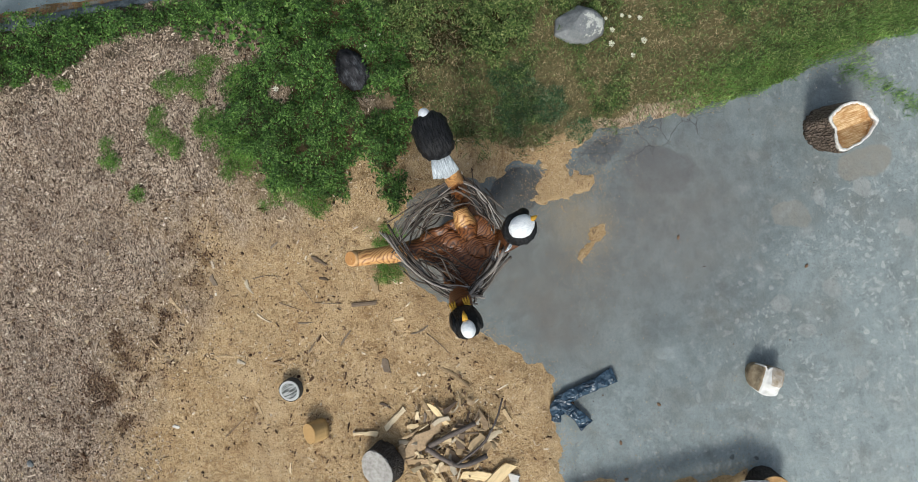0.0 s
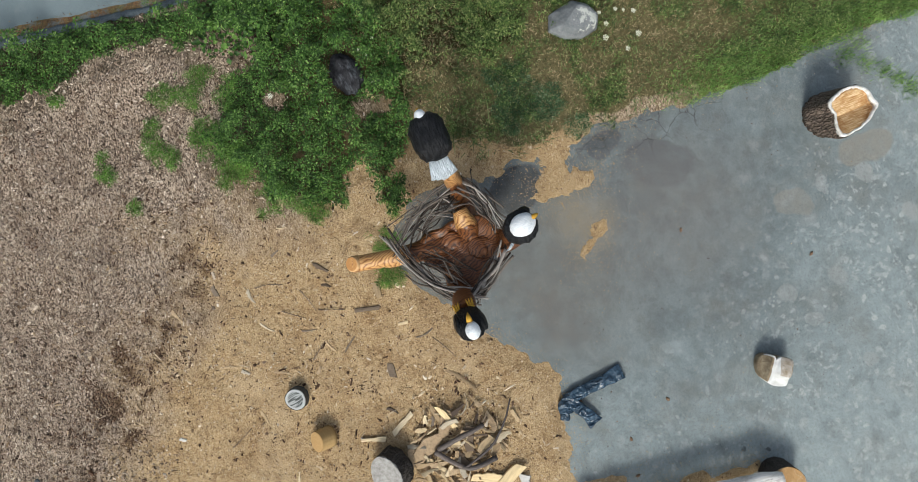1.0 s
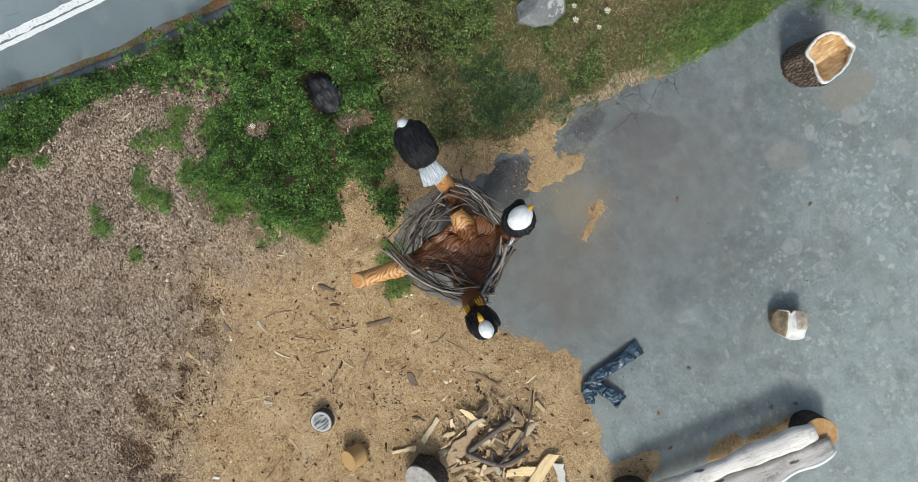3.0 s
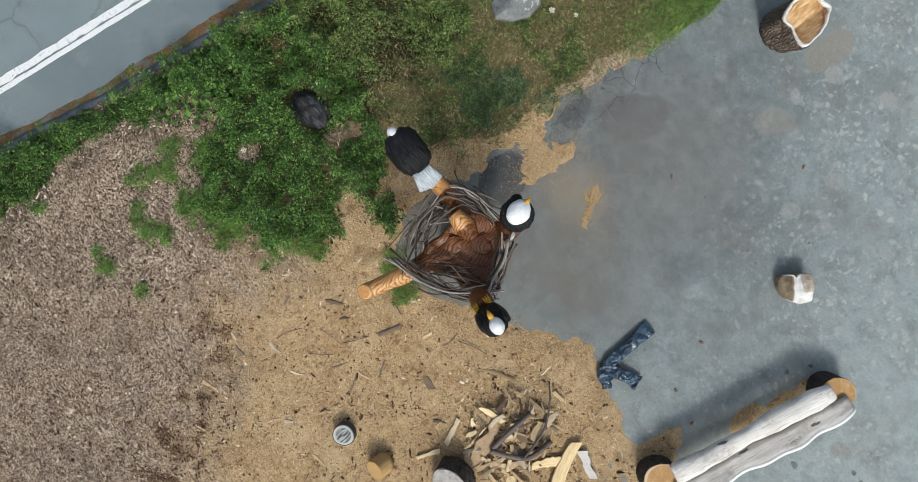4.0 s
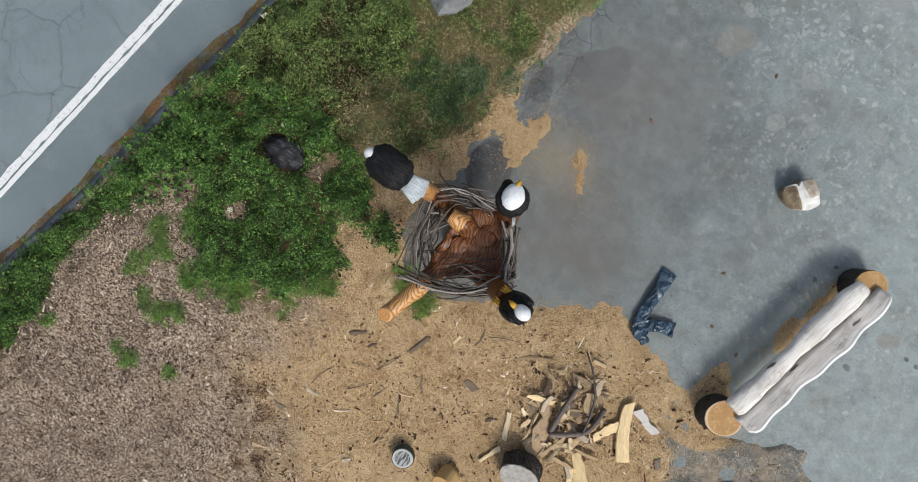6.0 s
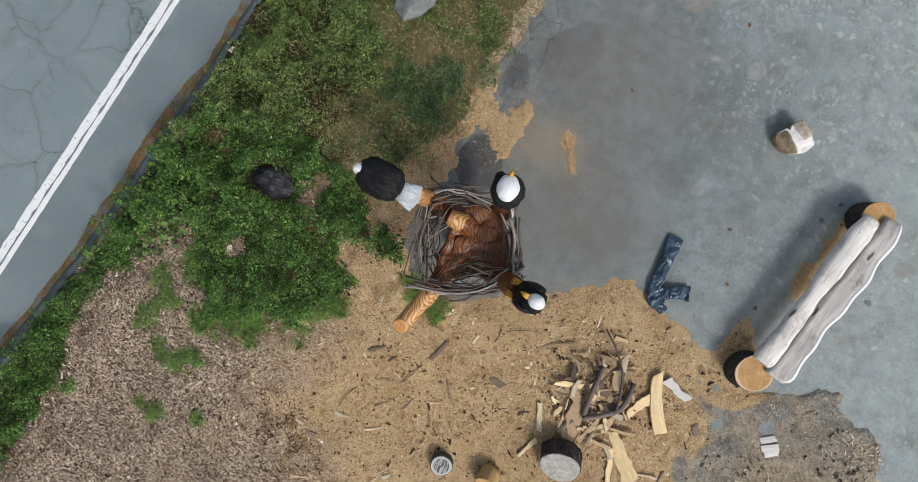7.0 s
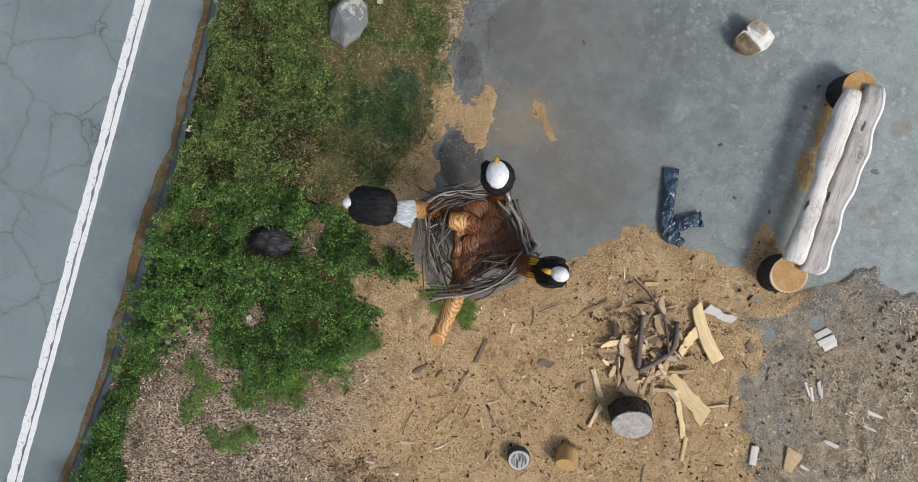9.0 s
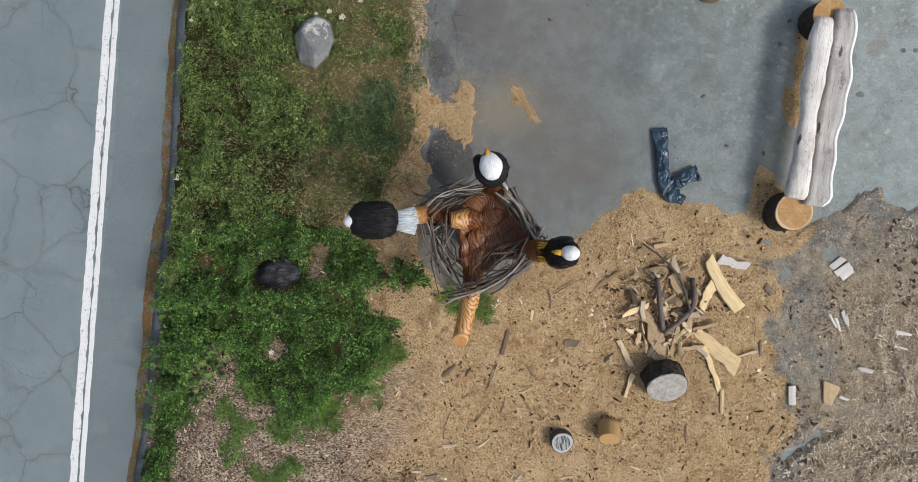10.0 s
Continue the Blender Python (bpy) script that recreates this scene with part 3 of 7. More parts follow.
def leaf(name, stops, rough=0.55, plants=13.0, low=0.32):
    k = Mat(name, rough, spec=0.3)
    c = k.ramp(k.island(), *stops)
    c = k.mix(k.ramp(k.noise(3.0, 3), (0.35, 0.0), (0.7, 0.5)), c, k.mix(1.0, c, (0.62, 0.66, 0.55), "MULTIPLY"))
    # plants differ from one another more than leaf from leaf
    own = k.noise(plants, 3, 0.6)
    c = k.mix(k.ramp(own, (0.38, 0.9), (0.50, 0.0)), c, k.mix(1.0, c, (low, low * 1.1, low), "MULTIPLY"))
    c = k.mix(k.ramp(own, (0.54, 0.0), (0.68, 0.7)), c, k.mix(1.0, c, (1.75, 1.55, 1.7), "MULTIPLY"))
    return k.colour(c)


M_LEAF = leaf("fresh_green_leaves", ((0.0, (0.016, 0.046, 0.006)), (0.45, (0.047, 0.118, 0.016)), (0.8, (0.098, 0.202, 0.032)), (1.0, (0.20, 0.32, 0.085))), 0.55, 9.0, 0.42)
M_WEED = leaf("yellow_green_weeds", ((0.0, (0.028, 0.062, 0.012)), (0.45, (0.088, 0.158, 0.032)), (0.80, (0.195, 0.270, 0.074)), (1.0, (0.42, 0.44, 0.19))), 0.55, 9.0, 0.36)
M_FEATHER = leaf("feathery_green_weed", ((0.0, (0.075, 0.175, 0.025)), (1.0, (0.17, 0.32, 0.055))))
M_CLOVER = leaf("dark_clover", ((0.0, (0.020, 0.060, 0.018)), (0.7, (0.055, 0.125, 0.042)), (1.0, (0.22, 0.28, 0.17))), 0.55, 9.0, 0.5)
M_GRASS = leaf("lawn_grass", ((0.0, (0.036, 0.076, 0.018)), (0.6, (0.112, 0.190, 0.050)), (1.0, (0.29, 0.34, 0.14))), 0.6, 7.0, 0.40)
M_DRY = leaf("dry_grass", ((0.0, (0.19, 0.145, 0.078)), (0.6, (0.35, 0.275, 0.155)), (1.0, (0.54, 0.45, 0.28))), 0.8)
M_PETAL = varied("cream_flower", ((0.0, (0.66, 0.66, 0.50)), (1.0, (0.72, 0.72, 0.60))), by="object")
M_EDGE = leaf("bright_edge_grass", ((0.0, (0.075, 0.165, 0.030)), (0.6, (0.185, 0.345, 0.070)), (1.0, (0.34, 0.48, 0.15))), 0.6, 4.0, 0.65)
M_SHEET = varied("tan_bark_sheet", ((0.0, (0.60, 0.44, 0.265)), (1.0, (0.40, 0.285, 0.175))), by="object", scale=55, dark=0.42, amt=0.9)
M_MUDCHIP = varied("muddy_wood_splinters", ((0.0, (0.07, 0.055, 0.04)), (0.3, (0.22, 0.175, 0.13)), (0.6, (0.44, 0.37, 0.28)), (1.0, (0.72, 0.64, 0.52))), spec=0.15)
M_STRAW = varied("pale_straw_splinters", ((0.0, (0.28, 0.22, 0.16)), (0.5, (0.55, 0.465, 0.35)), (1.0, (0.84, 0.76, 0.62))), spec=0.15)
M_NEEDLE = varied("rust_and_moss_bits", ((0.0, (0.08, 0.045, 0.025)), (0.4, (0.21, 0.115, 0.06)), (0.7, (0.15, 0.15, 0.06)), (1.0, (0.34, 0.25, 0.15))), spec=0.1)

# ---- building helpers ----
SEED = np.random.default_rng(7)


def vnoise(x, y, size, seed, octaves=4):
    """Smooth random heights from -1 to 1 over the plan; size: metres of the largest lumps."""
    out, amp, total = np.zeros_like(x), 1.0, 0.0
    for o in range(octaves):
        table = np.random.default_rng(seed * 31 + o).uniform(-1, 1, (256, 256))
        u, v = x / size + 100.3 * (o + 1), y / size + 57.7 * (o + 1)
        i, j = np.floor(u).astype(int), np.floor(v).astype(int)
        a, b = u - i, v - j
        a, b = a * a * (3 - 2 * a), b * b * (3 - 2 * b)
        i0, i1, j0, j1 = i % 256, (i + 1) % 256, j % 256, (j + 1) % 256
        n = (table[i0, j0] * (1 - a) + table[i1, j0] * a) * (1 - b) + (table[i0, j1] * (1 - a) + table[i1, j1] * a) * b
        out, total, amp, size = out + amp * n, total + amp, amp * 0.5, size * 0.5
    return out / total * 1.6


def inside(x, y, poly):
    """Signed distance to a closed outline: positive inside."""
    p = np.array(poly, float)
    q = np.roll(p, -1, 0)
    best, odd = np.full(x.shape, 1e9), np.zeros(x.shape, bool)
    for (ax, ay), (bx, by) in zip(p, q):
        ex, ey = bx - ax, by - ay
        t = np.clip(((x - ax) * ex + (y - ay) * ey) / (ex * ex + ey * ey), 0, 1)
        best = np.minimum(best, (x - ax - t * ex) ** 2 + (y - ay - t * ey) ** 2)
        if ey:
            cross = ((ay > y) != (by > y)) & (x < ex * (y - ay) / ey + ax)
            odd ^= cross
    return np.where(odd, 1, -1) * np.sqrt(best)


def step(v, lo, hi):
    t = np.clip((v - lo) / (hi - lo), 0, 1)
    return t * t * (3 - 2 * t)


def blob(x, y, cx, cy, r):
    return np.exp(-((x - cx) ** 2 + (y - cy) ** 2) / (r * r))


def along(x, y, ax, ay, bx, by):
    """Distance to a straight line piece."""
    ex, ey = bx - ax, by - ay
    t = np.clip(((x - ax) * ex + (y - ay) * ey) / (ex * ex + ey * ey), 0, 1)
    return np.hypot(x - ax - t * ex, y - ay - t * ey)


# ---- the plan ----
DRIVE = [(-0.2, 60), (-0.3, 9), (-0.38, 5.8), (-0.44, 4.8), (-0.34, 3.85), (-0.41, 3.0), (-0.46, 2.48), (-0.48, 1.9), (-0.47, 1.3), (-0.45, 0.6),
         (-0.56, 0.2), (-0.52, -0.2), (-0.32, -0.5), (0.1, -0.66), (0.45, -0.55), (0.8, -0.28), (1.15, 0.02), (1.5, 0.27), (1.9, 0.50), (2.2, 0.45),
         (2.6, 0.38), (3.02, 0.18), (3.12, -0.15), (3.35, -0.05), (3.8, 0.04), (4.0, 0.27), (4.5, 0.42), (4.9, 0.12), (5.6, -0.5), (7, -1.4), (12, -3), (60, -10), (60, 60)]
SAND = [(-0.75, 1.66), (-0.45, 1.60), (-0.22, 1.52), (-0.12, 1.84), (0.1, 1.74), (0.1, 1.50), (0.03, 1.30), (0.03, 1.10), (-0.2, 1.0), (-0.30, 1.22), (-0.47, 1.16), (-0.75, 1.10)]
SAND2 = [(0.47, 1.73), (0.70, 1.60), (0.84, 1.25), (0.77, 1.08), (0.55, 1.40), (0.42, 1.55)]
COVER = [(-3.2, 0.15), (-2.6, 0.02), (-2.1, 0.22), (-1.6, 0.28), (-1.25, 0.15), (-1.1, -0.11), (-0.95, -0.33), (-0.72, -0.22), (-0.46, -0.45),
         (-0.70, -0.74), (-1.0, -0.55), (-1.2, -0.6), (-1.1, -0.85), (-0.78, -1.0), (-0.80, -1.22), (-1.06, -1.5), (-1.3, -1.75), (-1.6, -2.0),
         (-2.0, -2.1), (-2.25, -1.9), (-2.45, -1.75), (-2.65, -1.5), (-2.8, -1.3), (-3.05, -1.6), (-3.15, -2.1), (-3.25, -3.0), (-3.2, -4.3), (-3.5, -9), (-4.6, -9), (-4.0, -4.2), (-3.4, -1)]
MUD = [(3.05, -0.02), (3.35, 0.05), (3.62, 0.00), (3.86, 0.10), (4.06, 0.22), (4.2, 0.34), (4.54, 0.52), (4.72, 0.30), (5.2, 0.22), (5.7, -0.4), (7, -1.4), (9, -6), (3.2, -6), (3.32, -2.75), (3.40, -2.45), (3.48, -2.05), (3.50, -1.65), (3.50, -1.3), (3.44, -0.95), (3.46, -0.6), (3.30, -0.2)]


def damp(x, y):
    """The dark damp drift between fresh sawdust and old mulch, 0 to 1."""
    d = np.minimum(along(x, y, -0.75, -2.75, -0.22, -3.5), along(x, y, -0.22, -3.5, 1.0, -4.7) - 0.06) + 0.26 * vnoise(x, y, 0.45, 75)
    drift = np.exp(-(np.maximum(d, 0) / 0.22) ** 2) * step(vnoise(x, y, 0.16, 77), -0.6, 0.5)
    # trodden brown soil between the nest and the plants
    worn = np.maximum(blob(x, y, -0.55, -0.22, 0.22), np.maximum(blob(x, y, -0.33, -0.85, 0.2), blob(x, y, -0.62, -0.95, 0.2)))
    return np.maximum(drift, 0.75 * worn * step(vnoise(x, y, 0.2, 78), -0.7, 0.3))


def kerb_x(y):
    """The lawn side of the road: a slight bend."""
    return -3.402 + 0.098 * np.clip(y, -9, 9) - 0.008 * np.clip(y, -9, 9) ** 2 + 0.012 * np.sin(y * 2.3) * (np.abs(y) < 9)


def ground_z(x, y):
    edge = inside(x, y, DRIVE) + 0.05 * vnoise(x, y, 0.22, 3) + 0.03 * vnoise(x, y, 0.7, 4)
    z = np.where(edge > 0, -0.035 * step(edge, 0, 0.10), 0.035 * step(-edge, 0, 0.22))
    z += np.where(edge < 0.0, 0.022 * vnoise(x, y, 0.9, 5) * step(-edge, 0, 0.4), 0)
    z += 0.007 * vnoise(x, y, 0.12, 6, 3) * (edge < 0.15)
    for poly, high in ((SAND, 0.045), (SAND2, 0.040)):
        s = inside(x, y, poly) + 0.07 * vnoise(x, y, 0.25, 8) + 0.05 * vnoise(x, y, 0.07, 9, 3) - (0.015 if poly is SAND2 else 0.0)
        z = np.maximum(z, -0.035 + high * step(s, -0.06, 0.06))
    near = inside(x, y, SAND) + 0.35 + 0.25 * vnoise(x, y, 0.5, 10)
    z = np.maximum(z, -0.010 + 0.011 * step(near, 0, 0.4) * vnoise(x, y, 0.045, 11, 2))
    # sawdust swept up behind the bench and round its stumps
    strip = np.minimum(np.minimum(along(x, y, 3.61, 1.30, 3.70, 2.20), along(x, y, 3.38, 0.64, 3.42, 0.76) + 0.065), np.hypot(x - 3.38, y - 0.26) - 0.22)
    strip = strip - 0.115 + 0.13 * vnoise(x, y, 0.3, 12)
    z = np.maximum(z, np.where(strip < 0.05, -0.004 + 0.022 * step(-strip, -0.05, 0.12), -1))
    # churned mud that lets the tar show through
    m = inside(x, y, MUD)
    m = m + 0.12 * vnoise(x, y, 0.22, 15)
    thin = 0.024 + 0.024 * vnoise(x, y, 0.24, 13, 5) + 0.020 * step(m, 0.3, 1.2)
    for cx, cy, r in ((3.49, -0.33, 0.15), (3.78, -0.92, 0.13), (4.08, -0.20, 0.13), (3.64, -1.14, 0.11), (3.53, -0.48, 0.14), (4.85, -0.15, 0.16), (3.40, -0.15, 0.16)):
        thin = thin - 0.022 * blob(x, y, cx, cy, r)
    for ax, ay, bx, by in ((3.49, -2.47, 4.05, -2.12), (4.75, -1.70, 4.58, -1.05), (4.46, -2.55, 4.88, -2.40), (4.30, -3.1, 5.2, -2.9), (4.9, -0.9, 5.5, -1.3)):
        rut = along(x, y, ax, ay, bx, by) + 0.09 * vnoise(x, y, 0.25, 17)
        thin = thin + 0.030 * np.exp(-((rut - 0.11) / 0.06) ** 2) - 0.018 * np.exp(-(rut / 0.07) ** 2)
    z = np.where(m > 0, z * (1 - step(m, 0, 0.08)) + thin * step(m, 0, 0.08), z)
    z += 0.09 * blob(x, y, 2.1, -0.62, 0.36) + 0.05 * blob(x, y, -1.68, -0.34, 0.16)
    # down to the road
    k = x - kerb_x(y)
    z = np.where(k < 0.3, z - 0.03 * step(0.3 - k, 0, 0.25), z)
    z = np.where(k < 0.05, np.minimum(z, -0.09), z)
    return z


def put_mesh(name, co, faces, mats, mat_index=None, smooth=False, attrs=None):
    """A mesh from arrays: co (n, 3), faces (m, 3 or 4)."""
    me = bpy.data.meshes.new(name)
    co, faces = np.ascontiguousarray(co, np.float32), np.ascontiguousarray(faces, np.int32)
    n, (m, w) = len(co), faces.shape
    me.vertices.add(n)
    me.vertices.foreach_set("co", co.ravel())
    me.loops.add(m * w)
    me.loops.foreach_set("vertex_index", faces.ravel())
    me.polygons.add(m)
    me.polygons.foreach_set("loop_start", np.arange(0, m * w, w, dtype=np.int32))
    if mat_index is not None:
        me.polygons.foreach_set("material_index", np.ascontiguousarray(mat_index, np.int32))
    me.polygons.foreach_set("use_smooth", np.full(m, smooth))
    for key, values in (attrs or {}).items():
        me.attributes.new(key, "FLOAT", "POINT").data.foreach_set("value", np.ascontiguousarray(values, np.float32))
    me.update(calc_edges=True)
    for mt in mats:
        me.materials.append(mt)
    return me


def sheet(xs, ys, height):
    x, y = np.meshgrid(xs, ys)
    z = height(x, y)
    nx, ny = len(xs), len(ys)
    i = np.arange(nx * ny).reshape(ny, nx)
    f = np.stack([i[:-1, :-1], i[:-1, 1:], i[1:, 1:], i[1:, :-1]], -1).reshape(-1, 4)
    return np.stack([x, y, z], -1).reshape(-1, 3), f


def spread(lo, hi, fine, far):
    """Steps of the plan: fine between lo and hi, growing outside as far as far."""
    mid = np.arange(lo, hi + 1e-6, fine)
    grow = np.geomspace(0.1, far, 26)
    return np.concatenate([lo - grow[::-1], mid, hi + grow])


def turns(rx, ry, rz):
    cx, sx, cy, sy, cz, sz = np.cos(rx), np.sin(rx), np.cos(ry), np.sin(ry), np.cos(rz), np.sin(rz)
    m = np.empty((len(rz), 3, 3))
    m[:, 0, 0], m[:, 0, 1], m[:, 0, 2] = cz * cy, cz * sy * sx - sz * cx, cz * sy * cx + sz * sx
    m[:, 1, 0], m[:, 1, 1], m[:, 1, 2] = sz * cy, sz * sy * sx + cz * cx, sz * sy * cx - cz * sx
    m[:, 2, 0], m[:, 2, 1], m[:, 2, 2] = -sy, cy * sx, cy * cx
    return m


def swarm(name, shape, faces, at, rx, ry, rz, sx, sy, sz, mats):
    """Many small bits of one shape in one mesh."""
    v = np.array(shape, float)[None] * np.stack([sx, sy, sz], -1)[:, None]
    v = np.einsum("nij,nkj->nki", turns(rx, ry, rz), v) + at[:, None]
    f = np.array(faces)[None] + (np.arange(len(at)) * len(shape))[:, None, None]
    return put_mesh(name, v.reshape(-1, 3), f.reshape(-1, len(faces[0])), mats)


def sown(n, box, chance):
    """Random places in a box (x0, y0, x1, y1), kept by their chance."""
    x, y = SEED.uniform(box[0], box[2], n), SEED.uniform(box[1], box[3], n)
    keep = SEED.uniform(0, 1, n) < chance(x, y)
    return x[keep], y[keep]


def tube(bm, pts, radii, seg=10, mat=0, flat=1.0, rough=0.0, seed=0, side=(0.13, 0.21, 1.0), smooth=True, capmat=None):
    """A closed round bar along pts; flat: its second width over its first; rough: unevenness over its radius."""
    pts = [Vector(p) for p in pts]
    rings, rng = [], random.Random(seed)
    ref = Vector(side)
    for i, (p, r) in enumerate(zip(pts, radii)):
        d = (pts[min(i + 1, len(pts) - 1)] - pts[max(i - 1, 0)]).normalized()
        a = ref.cross(d)
        a = a.normalized() if a.length > 1e-4 else Vector((1, 0, 0))
        b = d.cross(a)
        ring = []
        for s in range(seg):
            w = 2 * math.pi * s / seg
            k = r * (1 + rough * rng.uniform(-1, 1))
            ring.append(bm.verts.new(p + a * (k * math.cos(w)) + b * (k * flat * math.sin(w))))
        rings.append(ring)
    for r0, r1 in zip(rings, rings[1:]):
        for s in range(seg):
            f = bm.faces.new((r0[s], r0[(s + 1) % seg], r1[(s + 1) % seg], r1[s]))
            f.material_index, f.smooth = mat, smooth
    for ring, turn in ((rings[0], True), (rings[-1], False)):
        f = bm.faces.new(ring[::-1] if turn else ring)
        f.material_index = mat if capmat is None else capmat
    return rings


def ball(bm, centre, size, turn=(0, 0, 0), mat=0, sub=3, rough=0.0, seed=0, form=None):
    """A rounded lump; form reshapes a point of the unit ball."""
    got = bmesh.ops.create_icosphere(bm, subdivisions=sub, radius=1.0)["verts"]
    m = pose(*centre, *turn)
    off = Vector((seed * 7.1, seed * 3.3, seed * 1.7))
    for v in got:
        p = v.co.copy()
        if form:
            p = Vector(form(p))
        p = Vector((p.x * size[0], p.y * size[1], p.z * size[2]))
        if rough:
            p *= 1 + rough * noise.noise(v.co * 2.2 + off) + 0.4 * rough * noise.noise(v.co * 6 + off)
        v.co = m @ p
    for f in {f for v in got for f in v.link_faces}:
        f.material_index, f.smooth = mat, True
    return got


def mesh_of(name, bm, mats):
    bmesh.ops.recalc_face_normals(bm, faces=bm.faces)
    me = bpy.data.meshes.new(name)
    bm.to_mesh(me)
    bm.free()
    for mt in mats:
        me.materials.append(mt)
    return me


def part(name, bm, mats, parent, label=""):
    ob = new(name, mesh_of(name, bm, mats if isinstance(mats, (list, tuple)) else [mats]))
    ob.parent = parent
    return tagged(ob, label)


def thing(name, bm, mats, label, category, group="", at=None):
    ob = new(name, mesh_of(name, bm, mats if isinstance(mats, (list, tuple)) else [mats]))
    if at is not None:
        ob.matrix_world = at
    return tagged(ob, label, category, group)


def base(name, label, category, at, group=""):
    ob = new(name)
    ob.empty_display_size = 0.1
    ob.matrix_world = at
    return tagged(ob, label, category, group)


def height_at(x, y):
    return float(ground_z(np.array([float(x)]), np.array([float(y)]))[0])


# ---- ground, driveway, road ----
def build_ground():
    xs, ys = spread(-6.6, 6.4, 0.030, 220), spread(-6.4, 6.6, 0.030, 220)
    co, f = sheet(xs, ys, ground_z)
    x, y = co[:, 0], co[:, 1]
    # sawdust lies thick round the carving and the wood pile, and thins out over older grey chips
    old = [(-0.9, -1.3), (-1.15, -2.2), (-0.85, -2.8), (-0.1, -3.2), (0.35, -3.8), (1.4, -4.3), (2.2, -6.0), (-6, -7), (-6, -1.2), (-2, -0.9)]
    tan = step(-inside(x, y, old) + 0.6 * vnoise(x, y, 0.7, 21), -1.1, 0.8)
    tan = tan * (1 - 0.75 * blob(x, y, -1.68, -0.34, 0.3))
    tan = tan * (1 - 0.75 * step(y, 1.6, 2.1) * (x < -0.25))
    lawn = np.where((x < -0.2) & (x > -9), step(y + 0.2 * vnoise(x, y, 0.5, 22) - np.interp(x, [-3, -1.7, -1.0, -0.5, -0.4], [-0.2, 0.1, 0.35, 1.5, 2.6]), -0.2, 0.2), 0.0)
    lawn *= np.where(y < 3.2, step(-inside(x, y, DRIVE) + 0.08 * vnoise(x, y, 0.3, 24), 0.08, 0.24), 1.0)
    lawn = np.maximum(lawn, step(np.hypot(x, y), 7.5, 9))
    mud = step(inside(x, y, MUD) + 0.25 * vnoise(x, y, 0.4, 16), -0.22, 0.22)
    mud = np.maximum(mud, step(x, 3.6, 3.9) * step(inside(x, y, MUD), -0.35, -0.05))
    strip = step(-np.minimum(along(x, y, 3.50, 0.70, 3.72, 2.2), np.hypot(x - 3.36, y - 0.26) - 0.2), -0.4, -0.25)
    mud = mud * (1 - 0.8 * strip)
    tar = np.maximum(step(-inside(x, y, MUD) + 0.2 * vnoise(x, y, 0.4, 18), -0.65, -0.2), 0.8 * step(y, -0.6, 0.0)) * (1 - step(x, 4.9, 5.6))
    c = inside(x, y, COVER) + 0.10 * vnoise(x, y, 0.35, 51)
    # dark soil colour stands in for shade below the ground cover leaves
    humus_shade = step(c, 0.0, 0.15) * (np.hypot((x + 1.68) / 1.0, (y + 0.34) / 1.6) + 0.09 * vnoise(x, y, 0.22, 72) > 0.17) * (np.hypot(x + 2.17, y + 1.27) > 0.14)
    humus_shade = np.maximum(humus_shade, 0.48 * step(c, -0.8, 0.0) * (x < -0.9) * (y < 0.3))
    # shade between the tall weeds by the kerb, put into the soil colour
    humus_shade = np.maximum(humus_shade, 0.75 * lawn * step(-x + 0.35 * vnoise(x, y, 0.4, 81), 1.65, 2.15) * (x > -9))
    me = put_mesh("ground", co, f, [M_SOIL], smooth=True, attrs={"tan": tan, "green": lawn, "mud": mud, "humus_shade": humus_shade, "tar": tar, "damp": damp(x, y)})
    tagged(new("ground", me), "tan sawdust, grey wood chips and dry lawn soil", "ground", kind="structure")

    # driveway: a slab with its own thickness
    bm = bmesh.new()
    ring = [(-0.9, 60), (-0.9, 0.7), (-1.0, -0.7), (0.0, -1.1), (0.9, -0.9), (2.5, -0.4), (2.8, -3.0), (2.8, -9), (60, -12), (60, 60)]
    top = [bm.verts.new((px, py, 0.0)) for px, py in ring]
    low = [bm.verts.new((px, py, -0.12)) for px, py in ring]
    bm.faces.new(top)
    bm.faces.new(low[::-1])
    for i in range(len(ring)):
        j = (i + 1) % len(ring)
        bm.faces.new((top[i], low[i], low[j], top[j]))
    bmesh.ops.triangulate(bm, faces=bm.faces)
    ob = new("driveway", mesh_of("driveway", bm, [M_DRIVE]))
    tagged(ob, "weathered grey asphalt driveway with pale lichen spots", "driveway", kind="structure")

    # road
    ys = np.concatenate([np.linspace(-120, -9.5, 12), np.linspace(-9, 9, 90), np.linspace(9.5, 120, 12)])
    k = kerb_x(ys)
    offs = np.array([0.02, -0.45, -0.60, -0.74, -4.0, -7.5])
    co = np.stack([(k[:, None] + offs), np.repeat(ys[:, None], 6, 1), np.tile([-0.045, -0.042, -0.040, -0.038, 0.0, -0.05], (len(ys), 1))], -1)
    i = np.arange(len(ys) * 6).reshape(-1, 6)
    f = np.stack([i[:-1, :-1], i[1:, :-1], i[1:, 1:], i[:-1, 1:]], -1).reshape(-1, 4)
    lane = np.tile([0, 0, 0, 1.0, 1, 1], (len(ys), 1))
    me = put_mesh("road", co.reshape(-1, 3), f, [M_ROAD], attrs={"lane": lane.ravel()})
    road = tagged(new("road", me), "blue-grey cracked asphalt road", "road", kind="structure")

